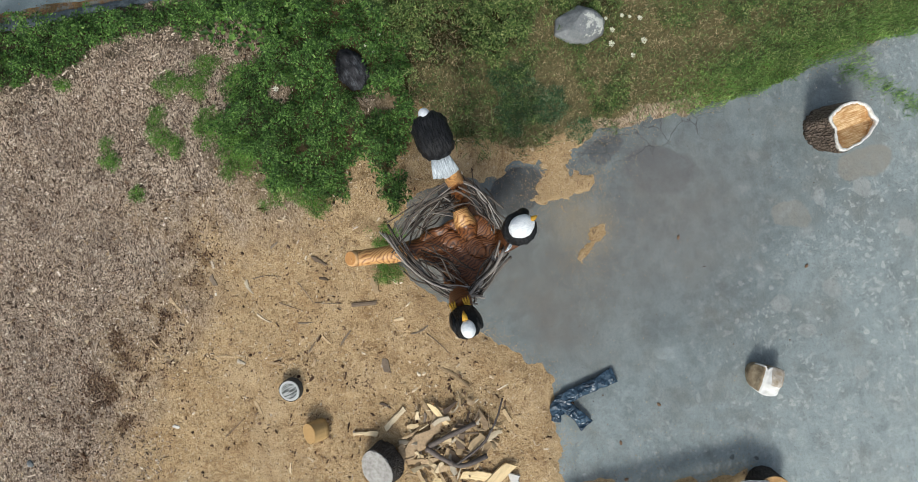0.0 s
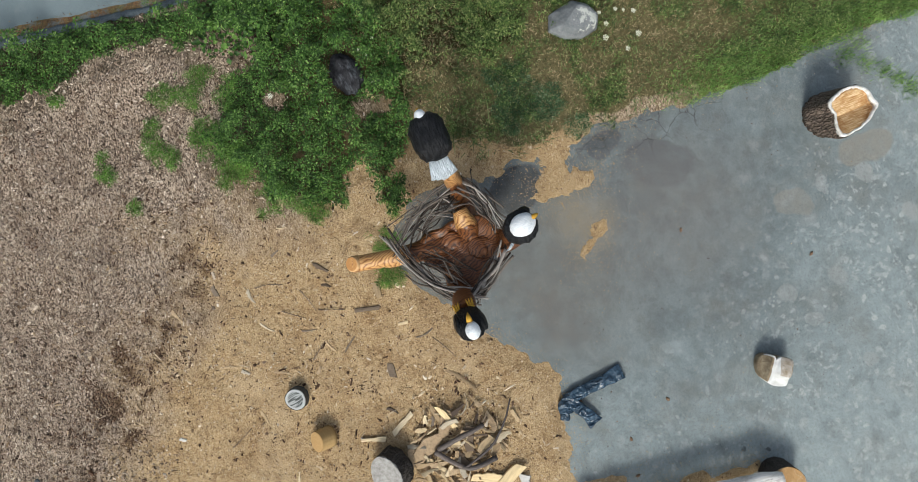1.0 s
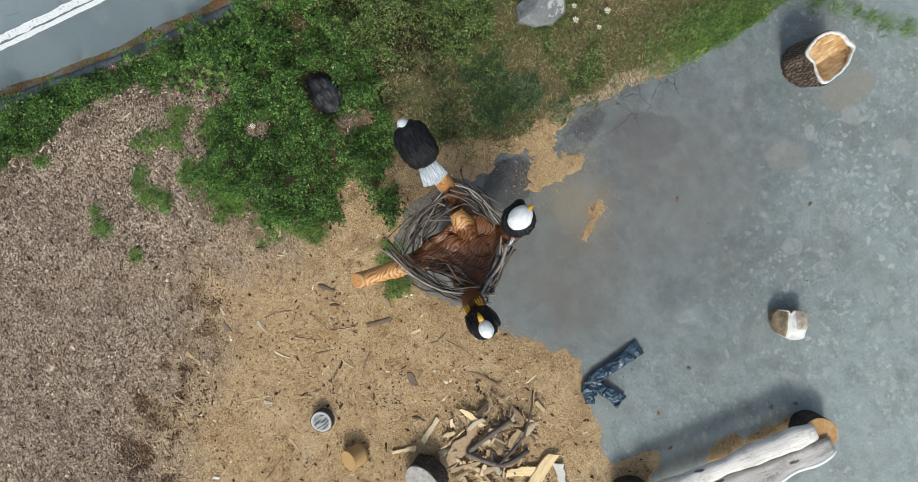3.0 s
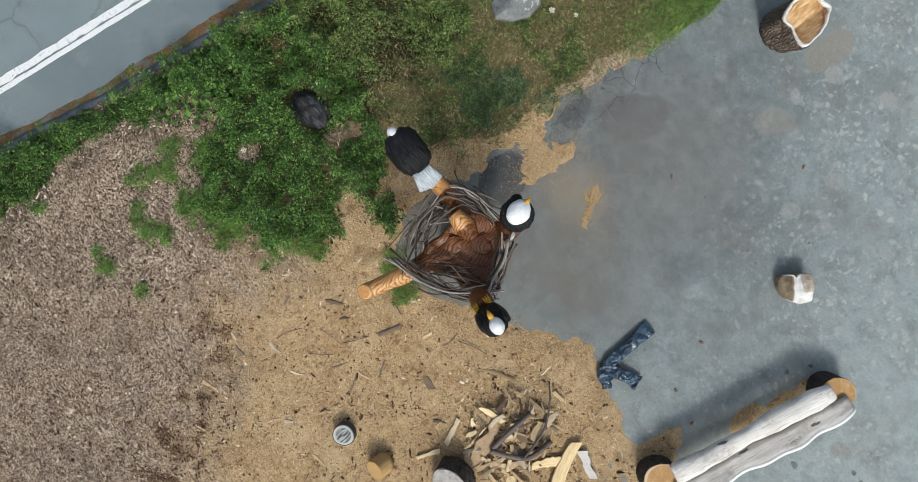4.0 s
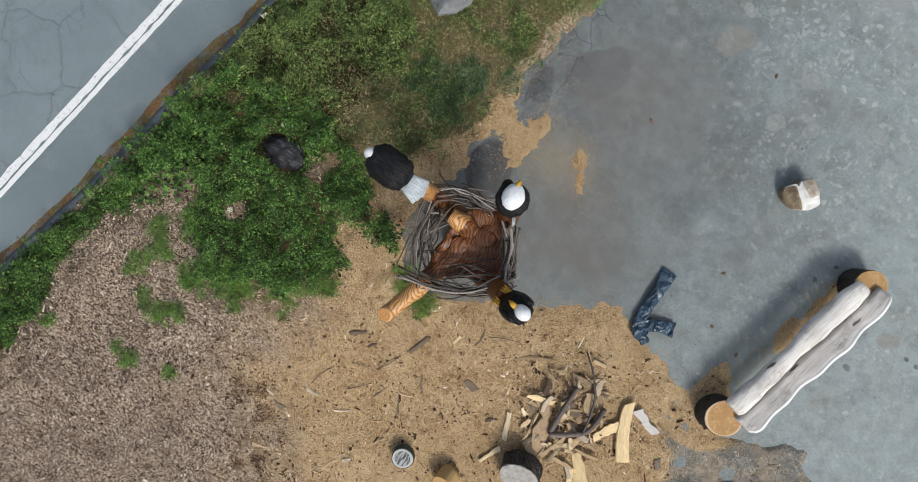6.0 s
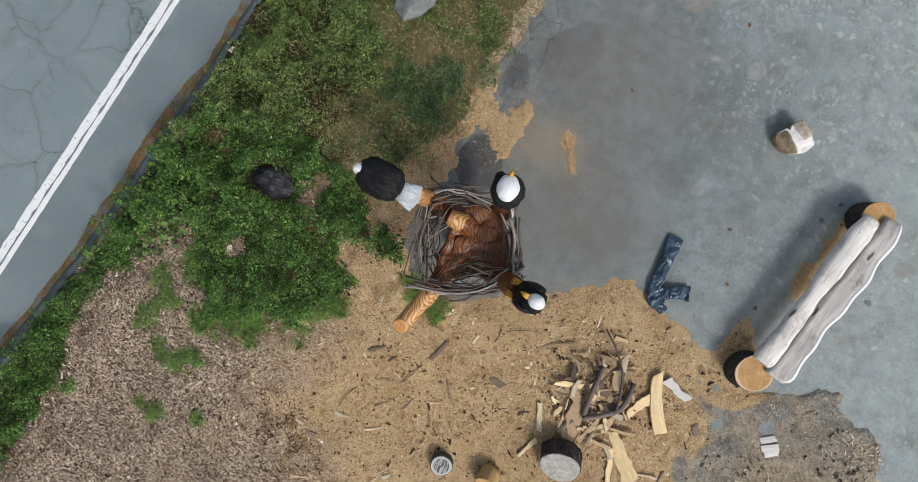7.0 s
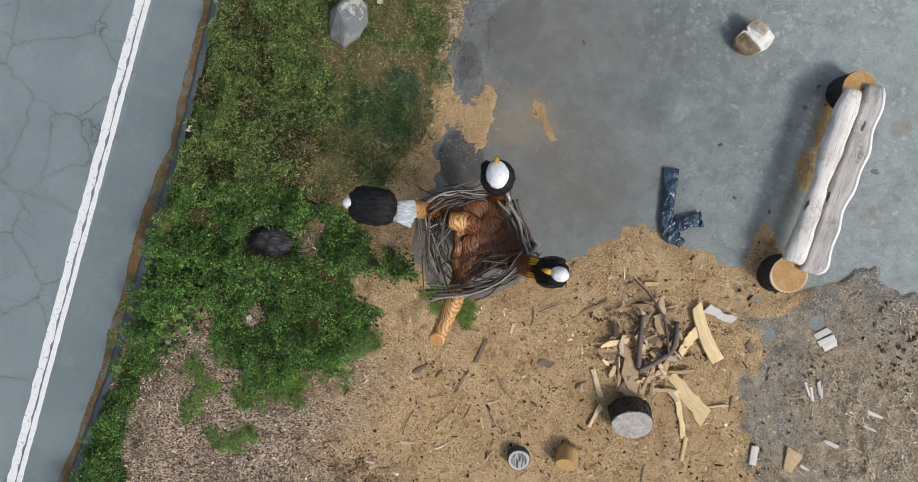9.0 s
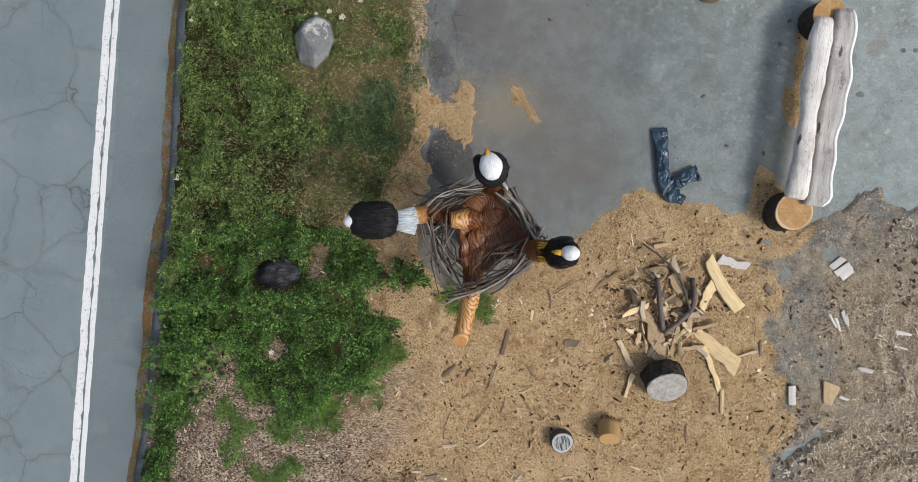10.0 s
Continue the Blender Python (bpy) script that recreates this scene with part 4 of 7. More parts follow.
    # two white lines, the older one ragged and worn
    y = np.arange(-7.0, 7.0, 0.02)
    for name, off, wide, wear, label in (("road_line", -0.801, 0.060, 0.35, "crisp thin white edge line"), ("road_line", -0.892, 0.086, 1.0, "ragged worn old white edge line")):
        mid = -4.090 + 0.0803 * y + (off + 0.755)
        l = mid - wide / 2 - wear * 0.010 * vnoise(y, y * 0, 0.09, 31) + (0.012 * np.maximum(vnoise(y, y * 0 + 7, 0.12, 33), 0) if wear < 0.5 else 0)
        r = mid + wide / 2 + wear * 0.016 * vnoise(y, y * 0 + 3, 0.10, 32)
        r = np.maximum(r, l + 0.01)
        z = np.interp(l, [-8, -4, -3.3], [0.0, -0.037, -0.045]) + (0.004 if wear > 0.5 else 0.007)
        co = np.stack([np.stack([l, y, z], -1), np.stack([r, y, z], -1)], 1).reshape(-1, 3)
        i = np.arange(len(y) - 1) * 2
        f = np.stack([i, i + 1, i + 3, i + 2], -1)
        ob = new(name, put_mesh(name, co, f, [M_OLDLINE if wear > 0.5 else M_LINE]))
        tagged(ob, label, "road marking", kind="structure")

    # kerb: a low rounded tar berm; needle litter lies in its gutter
    ys = np.linspace(-9, 9, 900)
    prof = [(-0.035, -0.09), (-0.034, -0.03), (-0.02, -0.006), (0.015, 0.010), (0.062, 0.012), (0.088, -0.01), (0.092, -0.09)]
    n = len(prof)
    kx = kerb_x(ys)
    rag = SEED.normal(0, 1, (len(ys), n, 2))
    co = np.array([[(kx[a] + px + 0.014 * wob + 0.004 * rag[a, i, 0], ys[a], pz + 0.006 * wob + (0.004 * rag[a, i, 1] if 0 < i < n - 1 else 0)) for i, (px, pz) in enumerate(prof)] for a, wob in enumerate(vnoise(ys, ys * 0, 0.15, 41))])
    i = np.arange(len(ys) * n).reshape(-1, n)
    f = np.stack([i[:-1, :-1], i[:-1, 1:], i[1:, 1:], i[1:, :-1]], -1).reshape(-1, 4)
    tagged(new("kerb", put_mesh("kerb", co.reshape(-1, 3), f, [M_KERB], smooth=True)), "low dark asphalt kerb along the road", "kerb", kind="structure")
    wl = 0.118 + 0.055 * vnoise(ys, ys * 0, 0.7, 42) + 0.012 * vnoise(ys, ys * 0, 0.12, 43)
    co = np.array([[(kx[a] - 0.012, ys[a], -0.022), (kx[a] - 0.03 - wl[a] * 0.4, ys[a], -0.034), (kx[a] - 0.03 - max(wl[a], 0.03), ys[a], -0.0445)] for a in range(len(ys))])
    i = np.arange(len(ys) * 3).reshape(-1, 3)
    f = np.stack([i[:-1, :-1], i[:-1, 1:], i[1:, 1:], i[1:, :-1]], -1).reshape(-1, 4)
    tagged(new("gutter_litter", put_mesh("gutter_litter", co.reshape(-1, 3), f, [M_RUST], smooth=True)), "rusty pine needles and moss in the road gutter", "litter", kind="stuff")


build_ground()

# ---- the carving: a varnished tree fork that carries a nest and three birds ----
def curve_pts(pts, n):
    """Points along a smooth line through pts."""
    pts = [Vector(p) for p in pts]
    out = []
    for i in range(len(pts) - 1):
        p0, p1, p2, p3 = pts[max(i - 1, 0)], pts[i], pts[i + 1], pts[min(i + 2, len(pts) - 1)]
        for k in range(n):
            t = k / n
            out.append(0.5 * (2 * p1 + (p2 - p0) * t + (2 * p0 - 5 * p1 + 4 * p2 - p3) * t * t + (3 * p1 - p0 - 3 * p2 + p3) * t ** 3))
    return out + [pts[-1]]


def lerp(values, n):
    return np.interp(np.linspace(0, 1, n), np.linspace(0, 1, len(values)), values)


def ring_loft(bm, outlines, mats):
    """Skins rings of points of equal count; mats: one material a band."""
    rings = [[bm.verts.new(p) for p in o] for o in outlines]
    n = len(rings[0])
    for (r0, r1), m in zip(zip(rings, rings[1:]), mats):
        for s in range(n):
            f = bm.faces.new((r0[s], r0[(s + 1) % n], r1[(s + 1) % n], r1[s]))
            f.material_index, f.smooth = m, True
    return rings


def ring_close(bm, r0, r1):
    for a in range(len(r0)):
        bm.faces.new((r0[a], r0[(a + 1) % len(r0)], r1[(a + 1) % len(r0)], r1[a]))


def lid(bm, ring, mat, flip=False):
    f = bm.faces.new(ring[::-1] if flip else ring)
    f.material_index = mat
    return f


def radial(profile, n, soft=1):
    """Evenly turned outline points through a few (x, y) corners round the origin."""
    w = np.array([math.atan2(y, x) for x, y in profile])
    r = np.array([math.hypot(x, y) for x, y in profile])
    o = np.argsort(w)
    a = np.linspace(-math.pi, math.pi, n, endpoint=False)
    k = np.interp(a, w[o], r[o], period=2 * math.pi)
    for _ in range(soft):
        k = (np.roll(k, 1) + 2 * k + np.roll(k, -1)) / 4
    return [(q * math.cos(t), q * math.sin(t)) for q, t in zip(k, a)]


def build_tree_carving():
    tree = base("tree_carving", "varnished brown carved tree fork with grooved grain", "wood carving", pose(0, 0, 0))

    def finish(name, bm, fresh, label=""):
        for v in bm.verts:
            v.co += Vector((noise.noise(v.co * 9), noise.noise(v.co * 9 + Vector((5, 0, 0))), noise.noise(v.co * 9 + Vector((0, 7, 0))))) * 0.012
        values = np.array([fresh(v.co) for v in bm.verts], np.float32)
        ob = part(name, bm, [M_CARVE], tree, label)
        ob.data.attributes.new("fresh", "FLOAT", "POINT").data.foreach_set("value", values)

    def limb(name, pts, radii, fresh, seed, seg=20, label=""):
        bm = bmesh.new()
        line = curve_pts(pts, 7)
        tube(bm, line, lerp(radii, len(line)), seg, 0, 1.0, 0.03, seed)
        finish(name, bm, fresh, label)

    # trunk, flared at the foot, under a broad hollowed fork
    limb("trunk", [(0.16, 0.02, -0.03), (0.17, 0.03, 0.25), (0.16, 0.03, 0.55), (0.16, 0.02, 0.74)], [0.30, 0.24, 0.23, 0.27], lambda p: 0.0, 1, 30)
    # the hollow: a broad dished fork that narrows into the stub limb
    rim = radial([(-0.16, 0.40), (0.0, 0.43), (0.15, 0.41), (0.31, 0.26), (0.45, 0.03), (0.44, -0.08), (0.34, -0.10), (0.17, -0.16), (0.05, -0.30), (-0.08, -0.36), (-0.19, -0.30), (-0.22, -0.05), (-0.23, 0.18)], 72, 1)
    bm = bmesh.new()
    rows = []
    for t, z in ((0.80, 0.60), (1.0, 0.76), (1.05, 0.86), (1.0, 0.905), (0.90, 0.91), (0.72, 0.895), (0.55, 0.885), (0.38, 0.885), (0.22, 0.89), (0.08, 0.89)):
        rows.append([(0.13 + x * t, -0.01 + y * t, z + (0.045 * noise.noise(Vector((x * t * 7, y * t * 7, 3))) + 0.018 * noise.noise(Vector((x * t * 19, y * t * 19, 8)))) * (t < 0.99)) for x, y in rim])
    rr = ring_loft(bm, rows, [0] * 9)
    lid(bm, rr[-1], 0)
    lid(bm, rr[0], 0, True)
    finish("fork_hollow", bm, lambda p: 0.0, "dark brown scooped-out fork")
    for at, size, seed in (((0.20, 0.20, 0.885), (0.10, 0.12, 0.035), 3), ((0.06, -0.04, 0.885), (0.10, 0.15, 0.035), 4)):
        bm = bmesh.new()
        ball(bm, at, size, mat=0, sub=4, rough=0.25, seed=seed)
        finish("knot", bm, lambda p: 0.0)
    # limb that ends in a sawn stub
    limb("limb", [(0.08, 0.0, 0.79), (0.03, -0.25, 0.815), (0.012, -0.45, 0.86), (-0.035, -0.72, 0.90), (-0.103, -1.0, 0.93)], [0.10, 0.115, 0.098, 0.080, 0.080], lambda p: max(0.0, min(1.0, (-0.42 - p.y) / 0.15)), 5, 24, "pale orange limb with a sawn end")
    # the sawn end, with its ring
    bm = bmesh.new()
    tube(bm, [(0, 0, -0.05), (0, 0, 0.0), (0, 0, 0.012)], [0.078, 0.074, 0.066], 28, 0, 1.0, 0.03, 15, side=(1, 0, 0))
    ob = part("sawn_end", bm, [M_LIMBEND], tree, "round sawn limb end")
    ob.matrix_local = Matrix.Translation((-0.104, -0.995, 0.985)) @ Vector((-0.12, -0.50, 0.86)).to_track_quat("Z", "Y").to_matrix().to_4x4()
    # limbs under the three birds
    limb("limb", [(0.12, 0.10, 0.52), (-0.10, 0.20, 0.66), (-0.28, 0.22, 0.76), (-0.44, 0.21, 0.94), (-0.53, 0.19, 1.22), (-0.64, 0.15, 1.40)], [0.15, 0.11, 0.095, 0.085, 0.08, 0.065], lambda p: 0.75 if p.x < -0.42 else 0.0, 6)
    limb("limb", [(0.20, 0.12, 0.52), (0.22, 0.32, 0.66), (0.235, 0.50, 0.90), (0.205, 0.55, 1.26)], [0.15, 0.13, 0.12, 0.10], lambda p: 0.0, 7)
    limb("limb", [(0.24, -0.04, 0.56), (0.42, -0.11, 0.72), (0.57, -0.13, 0.98), (0.70, -0.14, 1.32)], [0.15, 0.12, 0.115, 0.10], lambda p: 0.0, 8)
    # the sawn stub inside the nest
    limb("stub", [(0.06, 0.17, 0.80), (-0.05, 0.165, 0.90), (-0.13, 0.16, 0.945), (-0.20, 0.155, 0.955)], [0.12, 0.105, 0.092, 0.074], lambda p: 0.9 if p.x < -0.03 else 0.2, 9, 22, "pale sawn stub")


def stick(bm_pts, r0, r1, seed, seg=7):
    bm = bmesh.new()
    line = curve_pts(bm_pts, 3)
    tube(bm, line, lerp([r0, (r0 + r1) / 2, r1], len(line)), seg, 0, 1.0, 0.12, seed)
    return bm


def build_nest():
    rng = random.Random(11)
    nest = base("bird_nest", "nest of grey weathered sticks in a carved tree fork", "nest", pose(0.0, 0.0, 0.9))
    count = [0]

    def bundle(guide, dense, wide, drop, sizes, short=0.45):
        """Sticks laid loosely along a bent line."""
        line = curve_pts([(x, y, z - 0.9) for x, y, z in guide], 10)
        for i in range(dense):
            count[0] += 1
            off, skew = rng.gauss(0, wide), rng.gauss(0, wide * 1.5)
            t0, t1 = rng.uniform(-0.06, 0.28), rng.uniform(0.70, 1.06)
            if rng.random() < short:
                t0, t1 = (t0 + rng.uniform(0, 0.4), t1) if rng.random() < 0.5 else (t0, t1 - rng.uniform(0, 0.4))
            low = -drop * rng.random()
            pts = []
            for k in range(5):
                t = t0 + (t1 - t0) * k / 4
                u = max(0.0, min(0.999, t)) * (len(line) - 1)
                j = min(int(u), len(line) - 2)
                d = (line[j + 1] - line[j]).normalized()
                p = line[j].lerp(line[j + 1], u - j) + d * (t - max(0.0, min(1.0, t))) * 0.6
                side = Vector((d.y, -d.x, 0)).normalized()
                p = p + side * (off + skew * (k / 2 - 1) + rng.gauss(0, 0.013))
                p.z += low + rng.gauss(0, 0.010)
                pts.append(p)
            r = rng.choice(sizes)
            part("stick", stick(pts, r, r * rng.uniform(0.45, 0.9), count[0]), M_STICK, nest)

    thin, thick = (0.005, 0.006, 0.007, 0.009, 0.011), (0.007, 0.009, 0.011, 0.014, 0.017)
    bundle([(-0.47, 0.26, 1.10), (-0.18, 0.395, 1.13), (0.13, 0.455, 1.14)], 22, 0.036, 0.08, thin, 0.6)
    bundle([(0.27, 0.46, 1.14), (0.45, 0.25, 1.14), (0.585, 0.02, 1.13), (0.65, -0.06, 1.12)], 32, 0.024, 0.10, thick, 0.6)
    bundle([(0.655, 0.07, 1.12), (0.46, -0.23, 1.13), (0.17, -0.44, 1.12), (-0.25, -0.57, 1.08)], 30, 0.036, 0.10, thin, 0.6)
    bundle([(0.52, -0.05, 1.06), (0.24, -0.20, 1.02), (0.07, -0.34, 1.00)], 13, 0.045, 0.08, thin, 0.5)
    bundle([(-0.39, 0.30, 1.08), (-0.36, -0.03, 1.06), (-0.22, -0.34, 1.05), (0.0, -0.56, 1.06)], 12, 0.036, 0.12, thin, 0.5)
    bundle([(-0.30, 0.24, 0.98), (-0.24, -0.05, 0.95), (-0.12, -0.36, 0.97)], 8, 0.045, 0.12, thin, 0.5)
    # loose twigs across the open side, lying lower
    for i in range(24):
        count[0] += 1
        a = rng.uniform(math.radians(155), math.radians(250))
        rr = rng.uniform(0.24, 0.38)
        p = Vector((rr * math.cos(a), rr * math.sin(a), rng.uniform(-0.04, 0.14)))
        d = a + math.pi / 2 + rng.gauss(0, 0.7)
        q = Vector((math.cos(d), math.sin(d), rng.gauss(0, 0.15))) * rng.uniform(0.07, 0.16)
        r = rng.choice(thin)
        part("stick", stick([p - q, p + Vector((rng.gauss(0, 0.012), rng.gauss(0, 0.012), 0)), p + q], r, r * 0.6, count[0]), M_STICK, nest)
    # long ends that poke out past the limb
    for ends in (((-0.29, -0.54, 0.17), (0.0, -0.47, 0.2), (0.36, -0.26, 0.24)), ((-0.19, -0.56, 0.18), (0.05, -0.50, 0.20), (0.33, -0.36, 0.22)), ((-0.23, -0.20, 0.2), (-0.12, -0.42, 0.2), (-0.02, -0.60, 0.16))):
        count[0] += 1
        part("stick", stick(ends, 0.012, 0.007, count[0]), M_STICK, nest)


# Bird statues: each one mesh of rounded, grooved masses.
def statue(name, bm, label):
    return thing(name, bm, [M_BLACK, M_WHITE, M_TAIL, M_YELLOW], label, "bird carving", "carved birds round the nest")


def feathered(p):
    """Overlapping feather ridges on the unit ball."""
    r = 1 + 0.05 * math.sin(p.x * 17 + 2.5 * math.sin(p.y * 11)) * abs(math.sin(p.y * 13 + p.x * 3))
    return (p.x * r, p.y * r, p.z * r)


def squarish(p):
    """A ball pressed towards a box, ridged like folded wings."""
    q = Vector((math.copysign(abs(p.x) ** 0.62, p.x), math.copysign(abs(p.y) ** 0.72, p.y), math.copysign(abs(p.z) ** 0.9, p.z)))
    return Vector(feathered(q)) * 0.97


def build_birds():
    # looks away from the nest, back up, tail over its limb
    bm = bmesh.new()
    ball(bm, (-0.850, 0.140, 1.60), (0.212, 0.168, 0.14), (0, -8, 0), 0, 4, 0.05, 1, squarish)
    ball(bm, (-0.80, 0.135, 1.50), (0.15, 0.12, 0.13), (0, 20, 0), 0, 3, 0.05, 2)
    ball(bm, (-1.040, 0.130, 1.625), (0.068, 0.054, 0.060), (0, 0, 0), 1, 3, 0.03, 3)
    ball(bm, (-1.098, 0.128, 1.610), (0.034, 0.018, 0.020), (0, -25, 0), 3, 2)
    for i in range(5):
        s = (i - 2) * 0.034
        tube(bm, [(-0.69, 0.135 + s * 0.7, 1.60), (-0.58, 0.135 + s * 1.05, 1.575), (-0.472 - 0.014 * abs(i - 2), 0.138 + s * 1.40, 1.53)], [0.026, 0.033, 0.032], 12, 2, 0.40, 0.02, i)
    for s in (-0.05, 0.05):
        tube(bm, [(-0.74, 0.135 + s, 1.50), (-0.66, 0.14 + s * 0.7, 1.42), (-0.60, 0.145 + s * 0.6, 1.41)], [0.045, 0.028, 0.022], 8, 3)
    statue("bird_carving", bm, "carved bird with black feathered back and white tail")
    # stands upright, head thrown back
    bm = bmesh.new()
    ball(bm, (0.165, 0.575, 1.48), (0.145, 0.148, 0.23), (10, 0, 12), 0, 4, 0.05, 4, feathered)
    ball(bm, (0.165, 0.575, 1.62), (0.148, 0.150, 0.08), (8, 0, 12), 0, 4, 0.06, 5, feathered)
    ball(bm, (0.052, 0.650, 1.56), (0.05, 0.06, 0.10), (0, 0, 0), 0, 3, 0.05, 6)
    ball(bm, (0.152, 0.590, 1.70), (0.098, 0.118, 0.085), (-8, 0, 14), 1, 4, 0.06, 7)
    tube(bm, [(0.128, 0.665, 1.72), (0.118, 0.715, 1.72), (0.112, 0.745, 1.70)], [0.026, 0.020, 0.005], 9, 3)
    for i in range(4):
        tube(bm, [(0.26 + 0.012 * i, 0.50 - 0.012 * i, 1.36), (0.292 + 0.010 * i, 0.478 - 0.012 * i, 1.24), (0.30 + 0.010 * i, 0.468 - 0.014 * i, 1.14)], [0.022, 0.022, 0.014], 7, 2, 0.5)
    for s in (-0.045, 0.045):
        tube(bm, [(0.18 + s, 0.55, 1.32), (0.19 + s, 0.53, 1.27)], [0.035, 0.03], 8, 3)
    statue("bird_carving", bm, "upright carved bird with broad white crown and black body")
    # perches with its beak towards the nest
    bm = bmesh.new()
    ball(bm, (0.785, -0.145, 1.46), (0.125, 0.128, 0.22), (0, 14, -4), 0, 4, 0.05, 8, squarish)
    ball(bm, (0.760, -0.245, 1.47), (0.09, 0.042, 0.17), (0, 10, -6), 0, 3, 0.06, 9)
    ball(bm, (0.795, -0.040, 1.47), (0.09, 0.042, 0.17), (0, 10, 6), 0, 3, 0.06, 10)
    ball(bm, (0.828, -0.142, 1.68), (0.080, 0.064, 0.075), (0, 0, -8), 1, 4, 0.05, 11)
    tube(bm, [(0.75, -0.140, 1.69), (0.705, -0.135, 1.68), (0.672, -0.130, 1.645)], [0.028, 0.022, 0.004], 9, 3)
    for s in (-0.065, 0.065):
        tube(bm, [(0.73, -0.145 + s, 1.36), (0.665, -0.145 + s, 1.375), (0.64, -0.145 + s, 1.36)], [0.035, 0.030, 0.02], 8, 3)
        for t in (-0.018, 0.0, 0.018):
            tube(bm, [(0.65, -0.145 + s + t, 1.38), (0.61, -0.145 + s + t * 1.3, 1.37), (0.59, -0.145 + s + t * 1.4, 1.34)], [0.010, 0.010, 0.004], 6, 3)
    for i in range(4):
        tube(bm, [(0.86, -0.17 + 0.02 * i, 1.32), (0.90, -0.17 + 0.02 * i, 1.18)], [0.025, 0.018], 8, 2, 0.5)
    statue("bird_carving", bm, "perched carved bird with white head and yellow talons")


build_tree_carving()
build_nest()
build_birds()


# ---- logs, stumps and the bench ----
def build_heart_stump():
    at = pose(0.365, 4.37, 0.0)
    stump = base("heart_stump", "bark-covered stump with heart-shaped white-rimmed cut top", "log stump", at)
    n, rng = 72, random.Random(3)
    heart = radial([(-0.165, -0.235), (-0.235, -0.11), (-0.26, 0.03), (-0.22, 0.15), (-0.14, 0.225), (-0.045, 0.235), (0.035, 0.275), (0.10, 0.185), (0.18, 0.055), (0.21, -0.09), (0.23, -0.20), (0.19, -0.25), (0.09, -0.24), (-0.03, -0.195)], n)
    ridges = [rng.uniform(-1, 1) for _ in range(n)]

    foot = radial([(0.235 * math.cos(a), 0.23 * math.sin(a)) for a in np.linspace(0, 6.1, 16)], n)

    def outline(z, k, rough, lean=(0, 0), dip=0.0):
        """The heart shrunk by k, rounder towards the foot; dip: how deep a valley from notch to tip."""
        out = []
        w = max(0.0, 1 - z / 0.40)
        for (hx, hy), (fx, fy), g in zip(heart, foot, ridges):
            x, y = hx + (fx - hx) * w, hy + (fy - hy) * w
            q = k * (1 + rough * g)
            out.append((x * q + lean[0], y * q + lean[1], z - dip * max(0.0, 1 - abs(x * q) / 0.19)))
        return out

    bm = bmesh.new()
    r = ring_loft(bm, [outline(z, k, 0.055, l) for z, k, l in ((0.0, 1.06, (-0.055, 0.01)), (0.06, 1.03, (-0.048, 0.01)), (0.16, 1.01, (-0.035, 0.005)), (0.30, 1.0, (-0.02, 0)), (0.42, 0.985, (0, 0)), (0.51, 0.985, (0, 0)))], [0] * 5)
    lid(bm, r[0], 0, True)
    part("bark", bm, [M_BARK], stump, "rough ridged brown bark")
    bm = bmesh.new()
    r = ring_loft(bm, [outline(0.49, 0.98, 0.02), outline(0.535, 0.97, 0.010, dip=0.01), outline(0.533, 0.865, 0.025, dip=0.02), outline(0.48, 0.84, 0.02, dip=0.03)], [0, 0, 0])
    ring_close(bm, r[-1], r[0])
    part("rim", bm, [M_RIMPAINT], stump, "chipped white painted rim")
    bm = bmesh.new()
    r = ring_loft(bm, [outline(0.522, 0.875, 0.04, dip=0.03)] + [outline(0.53, k, 0.02, dip=0.11) for k in (0.80, 0.65, 0.5, 0.35, 0.2, 0.06)], [0] * 6)
    lid(bm, r[-1], 0)
    for f in bm.faces:
        f.smooth = False
    part("hollow", bm, [M_HEARTW], stump, "orange split valley")


